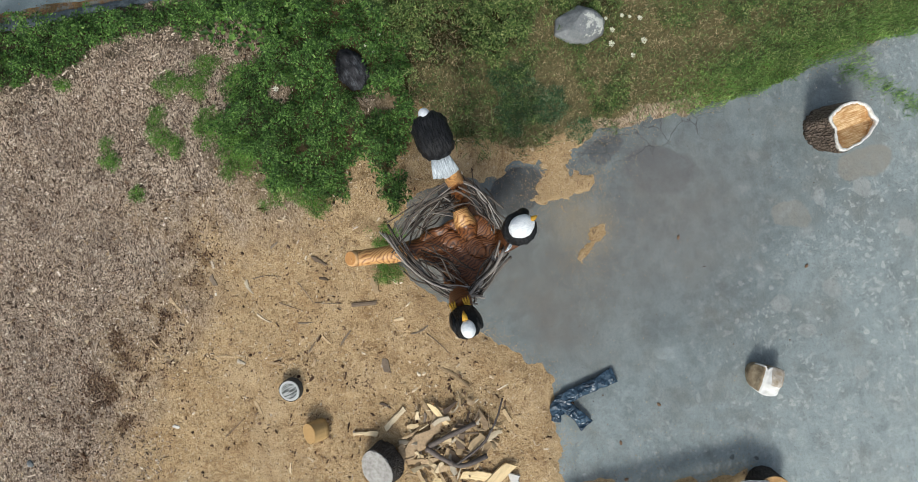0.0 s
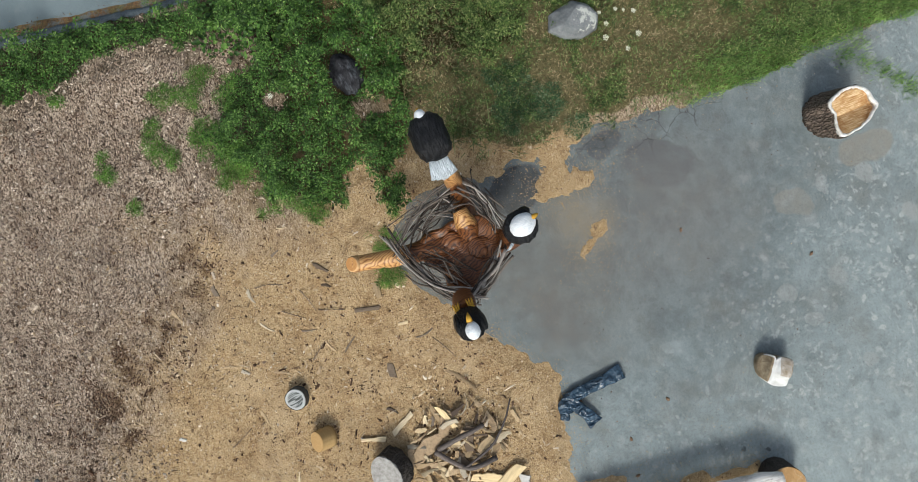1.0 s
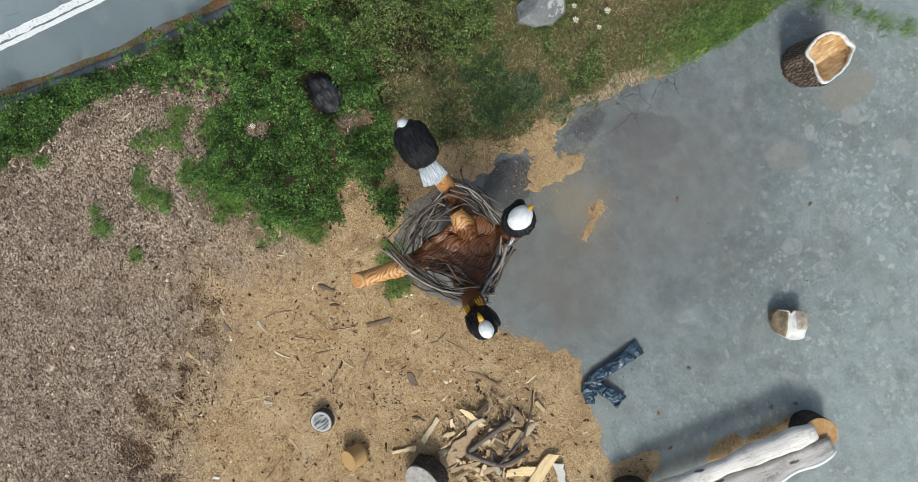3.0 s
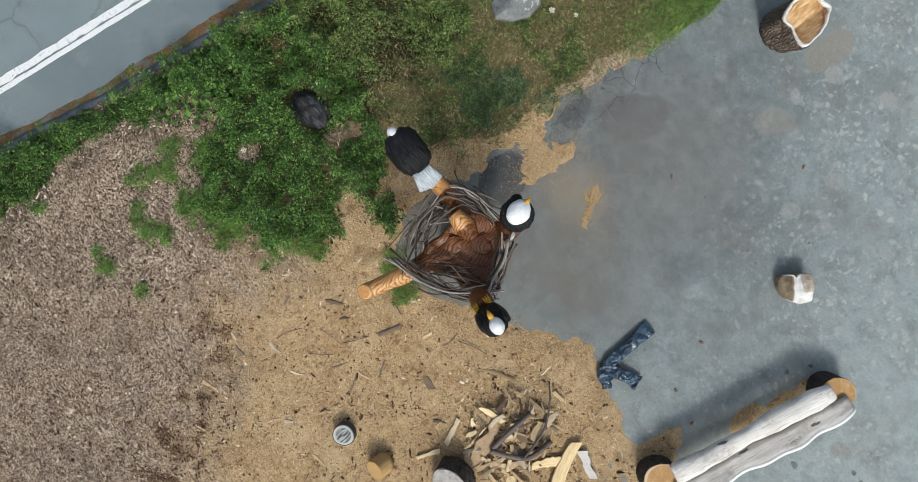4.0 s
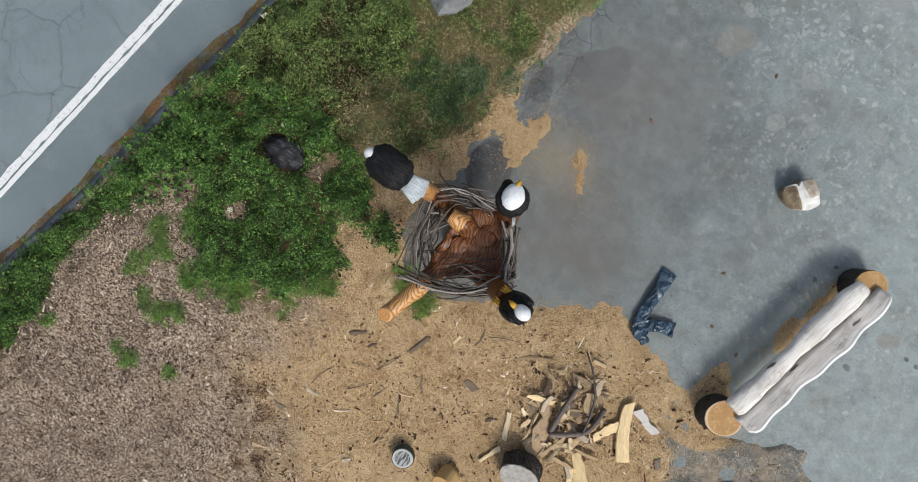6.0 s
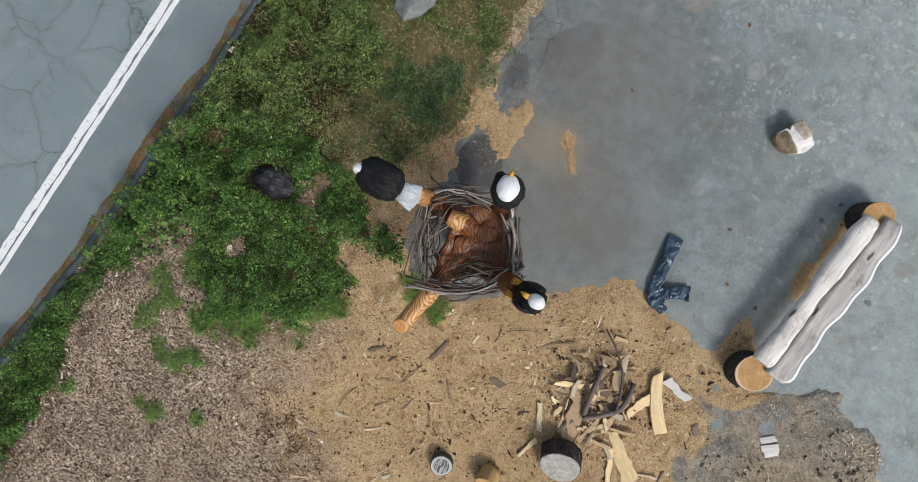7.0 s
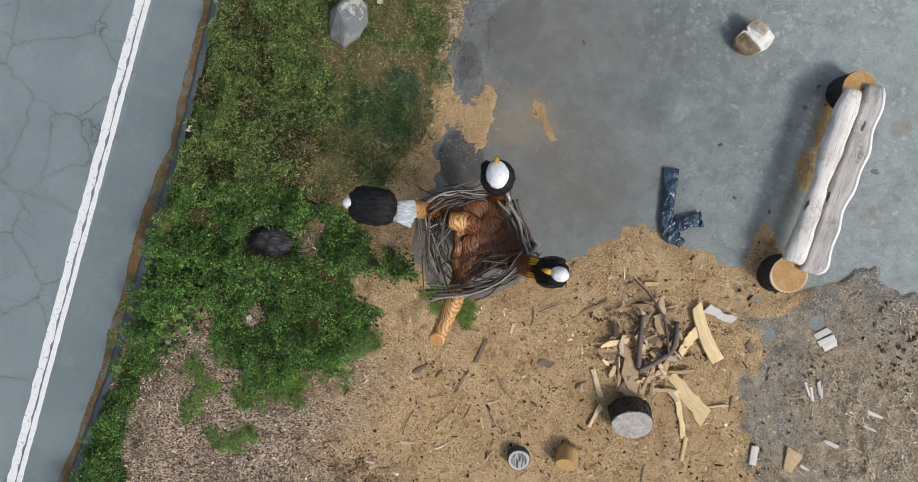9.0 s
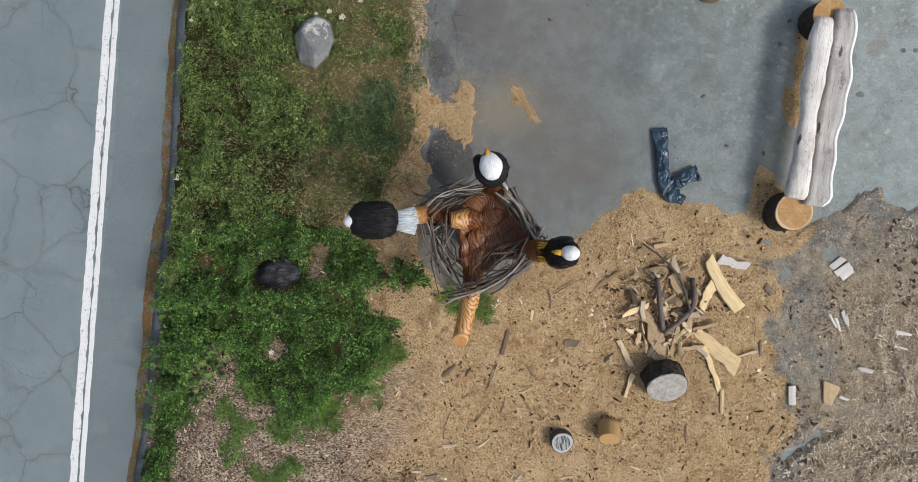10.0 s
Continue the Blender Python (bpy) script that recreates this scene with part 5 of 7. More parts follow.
def build_heart_block():
    """A small split log block: two rounded lobes, a white valley and a white front."""
    block = base("heart_block", "small split wood block with white painted valley and front", "wood block", pose(2.668, 2.733, 0.0))
    n, rows = 96, 30
    rim = radial([(-0.165, -0.080), (-0.165, -0.017), (-0.140, 0.026), (-0.075, 0.035), (-0.093, 0.091), (-0.063, 0.148), (-0.011, 0.206), (0.065, 0.182), (0.166, 0.089), (0.235, 0.041), (0.12, -0.134), (0.0, -0.165), (-0.075, -0.150)], n, 0)

    def uv(x, y):
        return 0.818 * x - 0.575 * y, 0.575 * x + 0.818 * y

    def top(x, y):
        u, v = uv(x, y)
        z = 0.20 + 0.03 * math.exp(-((v + 0.07) / 0.03) ** 2) + 0.045 * max(0.0, 1 - ((v - 0.09) / 0.085) ** 2 - (u / 0.16) ** 2)
        return z - 1.0 * max(0.0, -0.075 - v) - 0.25 * max(0.0, u - 0.06) + 0.012 * noise.noise(Vector((x * 14, y * 14, 1)))

    def paint(x, y):
        u, v = uv(x, y)
        u, v = u + 0.008 * noise.noise(Vector((x * 16, y * 16, 5))), v + 0.008 * noise.noise(Vector((x * 16, y * 16, 9)))
        if v < -0.055:
            return 2 if u < -0.11 else 0
        return 1 if v > 0.030 + 0.25 * max(0.0, u + 0.02) and u < 0.07 - 0.2 * max(0.0, 0.07 - v) else 2

    bm = bmesh.new()
    rings = [[bm.verts.new((x * 0.93, y * 0.93, 0.0)) for x, y in rim], [bm.verts.new((x, y, top(x, y) - 0.03)) for x, y in rim]]
    for i in range(rows):
        k = 0.97 * (1 - i / rows)
        rings.append([bm.verts.new((x * k, y * k, top(x * k, y * k))) for x, y in rim])
    for i, (r0, r1) in enumerate(zip(rings, rings[1:])):
        for s in range(n):
            f = bm.faces.new((r0[s], r0[(s + 1) % n], r1[(s + 1) % n], r1[s]))
            c = f.calc_center_median()
            u, v = uv(c.x, c.y)
            f.material_index = paint(c.x, c.y) if i else (2 if u > 0.08 and v > -0.06 else 0)
            f.smooth = i > 0
    lid(bm, rings[-1], paint(0, 0))
    lid(bm, rings[0], 0, True)
    part("body", bm, [M_BLOCK, M_BLOCKTOP, M_WPAINT], block, "dull brown lobes with white painted valley")


def build_round_stump(name, label, foot, top, r, side, end, group="", rough=0.03, ends_r=0.96, seg=60, label_end=""):
    """A sawn log standing or leaning from foot to top centre, its end cut square to it."""
    axis = Vector(top) - Vector(foot)
    high = axis.length
    turn = axis.to_track_quat("Z", "Y").to_matrix().to_4x4()
    st = base(name, label, "log stump", Matrix.Translation(foot) @ turn, group)
    rng = random.Random(int(abs(foot[0]) * 100))
    ridge = [1 + rough * rng.uniform(-1, 1) for _ in range(seg)]
    oval = [1 + 0.035 * math.sin(2 * math.pi * i / seg * 2 + foot[0]) + 0.02 * math.sin(2 * math.pi * i / seg * 3 + foot[1] * 5) for i in range(seg)]

    def ring(k, z, wild=1.0):
        return [(r * k * oval[i] * (1 + (ridge[i] - 1) * wild) * math.cos(2 * math.pi * i / seg), r * k * oval[i] * (1 + (ridge[i] - 1) * wild) * math.sin(2 * math.pi * i / seg), z) for i in range(seg)]

    bm = bmesh.new()
    rr = ring_loft(bm, [ring(1.05, -0.02 * high), ring(1.02, 0.25 * high, 1.4), ring(1.0, 0.6 * high, 0.8), ring(1.0, 0.985 * high)], [0, 0, 0])
    lid(bm, rr[0], 0, True)
    part("bark", bm, [side], st)
    bm = bmesh.new()
    rr = ring_loft(bm, [ring(ends_r, -0.02, 0.5), ring(ends_r, -0.004, 0.5), ring(ends_r - 0.02, 0.004, 0.5), ring(0.4, 0.005, 0.5)], [0, 0, 0])
    lid(bm, rr[-1], 0)
    lid(bm, rr[0], 0, True)
    for f in bm.faces:
        f.smooth = False
    ob = part("sawn_end", bm, [end], st, label_end)
    ob.matrix_local = Matrix.Translation((0, 0, high))
    return st


def build_bench():
    a, b = Vector((3.578, 0.39, 0)), Vector((3.872, 2.25, 0))
    d = (b - a).normalized()
    ang = math.atan2(d.y, d.x) - math.pi / 2
    length = (b - a).length
    bench = base("log_bench", "bleached live-edge log bench resting on two stumps", "bench", Matrix.Translation(a) @ Matrix.Rotation(ang, 4, "Z"))
    # seat: half a log, rounded side up, along +y
    n, seg = 40, 18
    bm = bmesh.new()
    rings = []
    for i in range(n + 1):
        t = i / n
        y = -0.02 + t * (length + 0.04)
        w = 0.102 + 0.012 * t + 0.010 * math.sin(t * 9 + 1) + 0.007 * math.sin(t * 23) + 0.004 * math.sin(t * 51)
        cx = 0.010 * math.sin(t * 7)
        squash = 1.0 - 0.14 * max(0, (0.03 - min(t, 1 - t)) / 0.03) ** 2
        ring = []
        for s in range(seg):
            q = 2 * math.pi * s / seg
            x = math.copysign(abs(math.cos(q)) ** 0.7, math.cos(q)) * w * squash
            z = math.sin(q) * (0.075 if math.sin(q) > 0 else 0.02)
            z += 0.012 * math.cos(q) * math.sin(t * 11)
            ring.append((cx + x - 0.142, y, 0.345 + z * squash))
        rings.append(ring)
    rr = ring_loft(bm, rings, [0] * n)
    lid(bm, rr[0], 0)
    lid(bm, rr[-1], 0, True)
    part("seat", bm, [M_BENCH], bench, "rounded bleached half-log seat")
    # backrest: an upright slab with a wavy live edge
    bm = bmesh.new()
    rim = bmesh.new()
    rows, rows_rim = [], []
    for i in range(n + 1):
        t = i / n
        y = -0.06 + t * (length + 0.215)
        fall = 1 - 0.5 * (max(0, 0.06 - t) / 0.06) ** 2 - 0.45 * (max(0, t - 0.95) / 0.05) ** 2
        top = (0.408 + 0.012 * math.sin(t * 13) + 0.010 * math.sin(t * 29 + 1) - 0.33) * fall + 0.33
        x0 = -0.028 + 0.014 * t + 0.006 * math.sin(t * 8)
        lean = (0.186 + 0.016 * math.sin(t * 10 + 2) + 0.007 * math.sin(t * 31)) * (1 - 0.28 * (max(0, t - 0.90) / 0.10) ** 2 - 0.25 * (max(0, 0.05 - t) / 0.05) ** 2)
        rows.append([(x0 - 0.01, y, 0.32), (x0 + lean * 0.35, y, 0.32 + (top - 0.32) * 0.28), (x0 + lean * 0.75, y, 0.32 + (top - 0.32) * 0.65), (x0 + lean, y, top), (x0 + lean + 0.035, y, top - 0.015), (x0 + lean * 0.8 + 0.06, y, 0.30 + (top - 0.32) * 0.5), (x0 + 0.06, y, 0.285)])
        rows_rim.append([(x0 + lean - 0.006, y, top - 0.006), (x0 + lean + 0.002, y, top + 0.004), (x0 + lean + 0.022, y, top + 0.003), (x0 + lean + 0.040, y, top - 0.012), (x0 + lean + 0.036, y, top - 0.03), (x0 + lean + 0.01, y, top - 0.03)])
    rr = ring_loft(bm, rows, [0] * n)
    lid(bm, rr[0], 0)
    lid(bm, rr[-1], 0, True)
    back = part("backrest", bm, [M_BACK], bench, "weathered grey-white slab backrest")
    rr = ring_loft(rim, rows_rim, [0] * n)
    lid(rim, rr[0], 0)
    lid(rim, rr[-1], 0, True)
    part("live_edge", rim, [M_RIM], back, "smooth white wavy live edge")
    return a, b


build_heart_stump()
build_heart_block()
build_bench()
for foot, top, r in (((3.465, 0.262, 0.0), (3.468, 0.262, 0.28), 0.205), ((3.835, 2.355, 0.0), (3.84, 2.36, 0.28), 0.185)):
    build_round_stump("bench_stump", "dark-barked stump with fresh orange sawn top under the bench", foot, top, r, M_DBARK, M_STUMP, "bench stumps", 0.02, 0.99)
build_round_stump("chopping_stump", "leaning dark-barked stump with weathered grey top by the wood pile", (2.118, -1.525, 0.08), (2.127, -1.635, 0.25), 0.213, M_DBARK, M_GREYTOP, "", 0.06, 1.0)


def small_stumps():
    k = Mat("streaked_grey_end", 0.7)
    g = k.noise(7, 4, 0.6, k.scaled((9, 1.2, 1)))
    c = k.mix(k.ramp(g, (0.47, 0.0), (0.55, 1.0)), (0.06, 0.066, 0.064), (0.36, 0.37, 0.36))
    c = k.mix(k.ramp(k.length(k.scaled((1, 1, 0))), (0.082, 0.0), (0.090, 1.0)), c, (0.42, 0.43, 0.42))
    streaked = k.colour(c)
    side = varied("dark_grey_log_side", ((0.0, (0.075, 0.078, 0.072)), (1.0, (0.09, 0.092, 0.085))), by="object", scale=24)
    build_round_stump("grey_log", "short grey log with dark streaked sawn top", (1.01, -2.25, 0.0), (1.012, -2.262, 0.15), 0.118, side, streaked, "", 0.02)
    # tan round with a bulge at one side
    tan = varied("tan_peeled_wood", ((0.0, (0.44, 0.29, 0.125)), (1.0, (0.44, 0.29, 0.125))), by="object", scale=9, stretch=(1, 1, 5), dark=0.7)
    face = end_grain("tan_sawn_face", (0.52, 0.34, 0.15), (0.42, 0.255, 0.105), (0.50, 0.32, 0.14), 22, 0.2, False)
    build_round_stump("tan_log", "short leaning peeled tan log on sawdust", (1.545, -2.085, 0.05), (1.519, -2.205, 0.19), 0.112, tan, face, "", 0.02, 0.97)


small_stumps()


# ---- rocks, bag ----
def build_rocks():
    bm = bmesh.new()
    # a split block: upright sides, a broad tilted top, edges worn round
    sides = ((-0.185, 0.06), (-0.10, 0.20), (0.03, 0.275), (0.165, 0.205), (0.195, 0.03), (0.145, -0.12), (0.01, -0.255), (-0.145, -0.19))
    for k, z, dx, dy in ((1.10, -0.08, 0, 0), (1.12, 0.08, 0, 0), (0.70, 0.205, 0.03, 0.05)):
        for a, b in sides:
            bm.verts.new((a * k + dx, b * k + dy, z + 0.10 * b * (z > 0.1) + 0.03 * math.sin(a * 31 + b * 17)))
    hull = bmesh.ops.convex_hull(bm, input=bm.verts)
    bmesh.ops.delete(bm, geom=[v for v in hull["geom_interior"] if isinstance(v, bmesh.types.BMVert)], context="VERTS")
    bmesh.ops.bevel(bm, geom=bm.edges[:], offset=0.010, segments=1, affect="EDGES")
    bmesh.ops.triangulate(bm, faces=bm.faces)
    bmesh.ops.subdivide_edges(bm, edges=bm.edges[:], cuts=2, use_grid_fill=True)
    for v in bm.verts:
        v.co *= 1 + 0.02 * noise.noise(v.co * 9) + 0.015 * noise.noise(v.co * 28)
    thing("boulder", bm, [M_ROCK], "angular grey rock with pale lichen in grass", "rock", at=pose(-1.712, 2.125, 0.0))
    bm = bmesh.new()
    ball(bm, (0, 0, 0), (0.245, 0.172, 0.16), (0, 0, 0), 0, 5, 0.14, 5, lambda p: p * (1 + 0.035 * math.sin(p.x * 24 + 5 * noise.noise(p * 2.5)) * max(0.0, noise.noise(p * 1.7 + Vector((3, 1, 0))) + 0.5)))
    thing("black_rock", bm, [M_DROCK], "ridged black rock among green ground cover", "rock", at=pose(-2.10, -0.415, 0.03, 0, 0, 8))


def build_bag():
    """A flat twisted plastic bag: a wrinkled sleeve bent back on itself."""
    bm = bmesh.new()
    line = curve_pts([(2.105, 1.19, 0.03), (2.125, 1.0, 0.045), (2.135, 0.80, 0.05), (2.155, 0.62, 0.055), (2.215, 0.46, 0.06), (2.31, 0.44, 0.075)], 10)
    wid = lerp([0.085, 0.075, 0.070, 0.075, 0.085, 0.075], len(line))
    tube(bm, line, wid, 28, 0, 0.40, 0.0, 1, side=(0.0, 0.05, 1.0))
    line = curve_pts([(2.20, 0.52, 0.06), (2.28, 0.58, 0.07), (2.40, 0.64, 0.06), (2.53, 0.70, 0.05)], 12)
    wid = lerp([0.06, 0.068, 0.062, 0.085], len(line))
    tube(bm, line, wid, 28, 0, 0.42, 0.0, 2, side=(0.0, 0.05, 1.0))
    line = curve_pts([(2.14, 0.53, 0.05), (2.20, 0.44, 0.05), (2.33, 0.41, 0.04), (2.37, 0.39, 0.03)], 10)
    tube(bm, line, lerp([0.05, 0.06, 0.055, 0.05], len(line)), 24, 0, 0.45, 0.0, 3, side=(0.0, 0.05, 1.0))
    bmesh.ops.subdivide_edges(bm, edges=[e for e in bm.edges], cuts=1, use_grid_fill=True)
    for v in bm.verts:
        p = v.co
        fold = abs(noise.noise(Vector((p.x * 7, p.y * 7, 0)))) + 0.4 * abs(noise.noise(Vector((p.x * 15, p.y * 15, 4))))
        v.co += Vector((noise.noise(p * 8 + Vector((9, 0, 0))) * 0.020, noise.noise(p * 8 + Vector((0, 9, 0))) * 0.020, (0.25 - fold) * 0.055 + 0.012 * abs(noise.noise(Vector((p.x * 34, p.y * 20, 2))))))
        v.co.z = max(v.co.z, 0.004)
    for f in bm.faces:
        f.smooth = True
    thing("plastic_bag", bm, [M_BAG], "crumpled dark blue-black plastic bag on asphalt", "plastic bag")


build_rocks()
build_bag()


# ---- wood pile and scraps ----
def slab(length, width, thick, bend, taper, seed, ragged=0.085):
    """A split or torn length of wood along x, bent, with slanting torn ends."""
    rng = random.Random(seed)
    bm = bmesh.new()
    n = 10
    rings = []
    curl, cut0, cut1 = rng.uniform(-1, 1), rng.uniform(-0.5, 0.5), rng.uniform(-0.5, 0.5)
    point = rng.choice((0.0, 0.0, 0.35, 0.7)) * (taper > 0.05)
    wl = wr = 0.0
    for i in range(n + 1):
        t = i / n
        wl, wr = 0.6 * wl + ragged * rng.uniform(-1, 1), 0.6 * wr + ragged * rng.uniform(-1, 1)
        w = width * 0.5 * (1 - taper * t) * (1 - point * max(0, (0.3 - t) / 0.3))
        y = bend * (t - 0.5) ** 2 * 4 - bend * 0.5
        z = thick * curl * 1.5 * (t - 0.5) ** 2
        x = (t - 0.5) * length
        c = cut0 if i == 0 else cut1 if i == n else 0
        h = thick * 0.5 * (1 + 0.08 * rng.uniform(-1, 1))
        a, b = w * (1 + wl), w * (1 + wr)
        rings.append([(x - c * a, y - a, z - h * 0.5), (x - c * a, y - a * 0.9, z + h * 0.6), (x, y, z + h * (1 + 0.10 * rng.uniform(-1, 1))), (x + c * b, y + b * 0.92, z + h * 0.6), (x + c * b, y + b, z - h * 0.5), (x, y, z - h)])
    rr = ring_loft(bm, rings, [0] * n)
    for f in bm.faces:
        f.smooth = False
    lid(bm, rr[0], 0)
    lid(bm, rr[-1], 0, True)
    return bm


def lay(name, ax, ay, bx, by, width, thick, mat, label, category, group="", z=0.0, bend=0.0, taper=0.1, seed=1, tilt=0.0, rise=0.0, ragged=0.085):
    """Lays a slab from a to b on the ground."""
    l = math.hypot(bx - ax, by - ay)
    cx, cy = (ax + bx) / 2, (ay + by) / 2
    h = max(height_at(cx, cy), 0) + thick * 0.45 + z
    at = Matrix.Translation((cx, cy, h)) @ Matrix.Rotation(math.atan2(by - ay, bx - ax), 4, "Z") @ Matrix.Rotation(rise, 4, "Y") @ Matrix.Rotation(tilt, 4, "X")
    return thing(name, slab(l, width, thick, bend, taper, seed, ragged), [mat], label, category, group, at)


def build_wood_pile():
    rng = random.Random(21)
    lay("plank", 2.615, -0.25, 2.955, -0.815, 0.128, 0.030, M_PLANK, "fresh yellow split plank on sawdust", "plank", z=0.05, bend=0.038, taper=-0.25, seed=4, ragged=0.05)
    lay("torn_board", 2.747, -0.258, 3.066, -0.343, 0.13, 0.03, M_OLDW, "weathered white torn board on sawdust", "board", z=0.02, bend=0.012, taper=0.35, seed=5, ragged=0.26, tilt=0.3)
    g = "split wood round the pile"
    lab = "pale split wood slab on the pile"
    known = [  # ax, ay, bx, by, width, lift
        (2.51, -1.05, 2.95, -1.46, 0.13, 0.02), (2.97, -1.34, 3.185, -1.27, 0.03, 0.02), (2.58, -1.22, 2.78, -1.72, 0.07, 0.02), (2.795, -1.70, 2.796, -1.97, 0.045, 0.01),
        (1.65, -1.15, 1.795, -1.44, 0.06, 0.02), (1.81, -1.53, 1.72, -1.79, 0.06, 0.02), (1.67, -0.87, 1.96, -0.76, 0.06, 0.04), (1.66, -0.93, 2.02, -0.86, 0.05, 0.02),
        (2.70, -0.50, 2.54, -0.80, 0.13, 0.04), (2.45, -1.02, 2.73, -0.96, 0.05, 0.05), (2.325, -1.24, 2.58, -1.22, 0.06, 0.04), (2.51, -0.89, 2.65, -0.89, 0.06, 0.04),
        (2.40, -1.02, 2.20, -1.20, 0.07, 0.03), (2.33, -1.39, 2.38, -1.27, 0.05, 0.07), (2.29, -0.38, 2.38, -0.51, 0.09, 0.02), (2.03, -0.12, 2.18, -0.09, 0.05, 0.01),
    ]
    known += [(2.20, -0.42, 2.30, -0.62, 0.12, 0.05), (2.34, -0.95, 2.42, -1.06, 0.06, 0.05), (2.46, -1.20, 2.62, -1.32, 0.05, 0.03), (1.89, -0.71, 1.90, -0.91, 0.06, 0.04), (2.07, -0.40, 2.23, -0.21, 0.05, 0.03), (1.34, -0.62, 1.665, -0.385, 0.05, 0.0)]
    for i, (ax, ay, bx, by, w, up) in enumerate(known):
        lay("split_wood", ax, ay, bx, by, w, 0.016, M_PLANK if i in (0, 2, 3, 6, 8) else M_SPLIT, lab, "firewood", g, up, rng.gauss(0, 0.015), -0.55 if i == 0 else rng.uniform(0, 0.6), 30 + i, rng.gauss(0, 0.25), rng.gauss(0, 0.06), 0.24)
    for i in range(95):
        a, r = rng.uniform(0, 2 * math.pi), math.sqrt(rng.random())
        x, y = 2.12 + 0.44 * r * math.cos(a), -0.78 + 0.48 * r * math.sin(a)
        d, l = rng.uniform(0, math.pi), rng.uniform(0.06, 0.24)
        lay("split_wood", x - math.cos(d) * l / 2, y - math.sin(d) * l / 2, x + math.cos(d) * l / 2, y + math.sin(d) * l / 2, rng.choice((0.012, 0.020, 0.030, 0.045, 0.065, 0.085)), 0.009, rng.choice((M_SPLIT, M_SPLIT, M_SPLIT, M_SHEET, M_SHEET, M_BARKBIT)), lab, "firewood", g, rng.uniform(0.0, 0.06), rng.gauss(0, 0.014), rng.uniform(0.2, 0.95), 70 + i, rng.gauss(0, 0.45), rng.gauss(0, 0.2), 0.32)
    # big curled sheets of bark
    for i, (ax, ay, bx, by, w, up) in enumerate([(1.97, -0.95, 2.14, -1.30, 0.22, 0.04), (2.03, -1.28, 2.20, -1.40, 0.12, 0.06), 
                                                (2.00, -0.60, 2.25, -0.72, 0.12, 0.02), (1.95, -0.40, 2.15, -0.35, 0.10, 0.02), (2.32, -0.32, 2.40, -0.50, 0.10, 0.0), (2.22, -0.85, 2.45, -0.78, 0.12, 0.02), (1.78, -0.75, 2.0, -0.95, 0.16, 0.01)]):
        lay("bark_sheet", ax, ay, bx, by, w, 0.02, (M_SHEET, M_SHEET, M_BARKBIT)[i % 3], "torn curled sheet of brown bark on the pile", "bark", "bark sheets of the pile", up, rng.gauss(0, 0.02), 0.3, 120 + i, rng.gauss(0, 0.3), rng.gauss(0, 0.1), 0.24)
    # branches on top
    k = "dead branches on the pile"
    for pts, r0, r1 in ((((1.892, -0.085, 0.13), (2.03, -0.19, 0.18), (2.159, -0.313, 0.20), (2.286, -0.491, 0.21), (2.394, -0.803, 0.18)), 0.009, 0.014),
                        (((2.044, -0.46, 0.16), (2.050, -0.60, 0.19), (2.064, -0.752, 0.19), (2.114, -1.025, 0.13)), 0.024, 0.029),
                        (((2.125, -1.065, 0.13), (2.26, -0.95, 0.17), (2.375, -0.841, 0.18)), 0.031, 0.024),
                        (((2.426, -0.46, 0.16), (2.432, -0.62, 0.19), (2.420, -0.771, 0.18), (2.350, -0.886, 0.16)), 0.028, 0.024)):
        thing("branch", stick(pts, r0, r1, 5, 12), [M_BRANCH], "grey-brown dead branch lying on split wood", "branch", k)


M_BRANCH = varied("grey_brown_branch_bark", ((0.0, (0.10, 0.085, 0.078)), (1.0, (0.19, 0.155, 0.135))), by="object", scale=34, amt=0.8)
build_wood_pile()


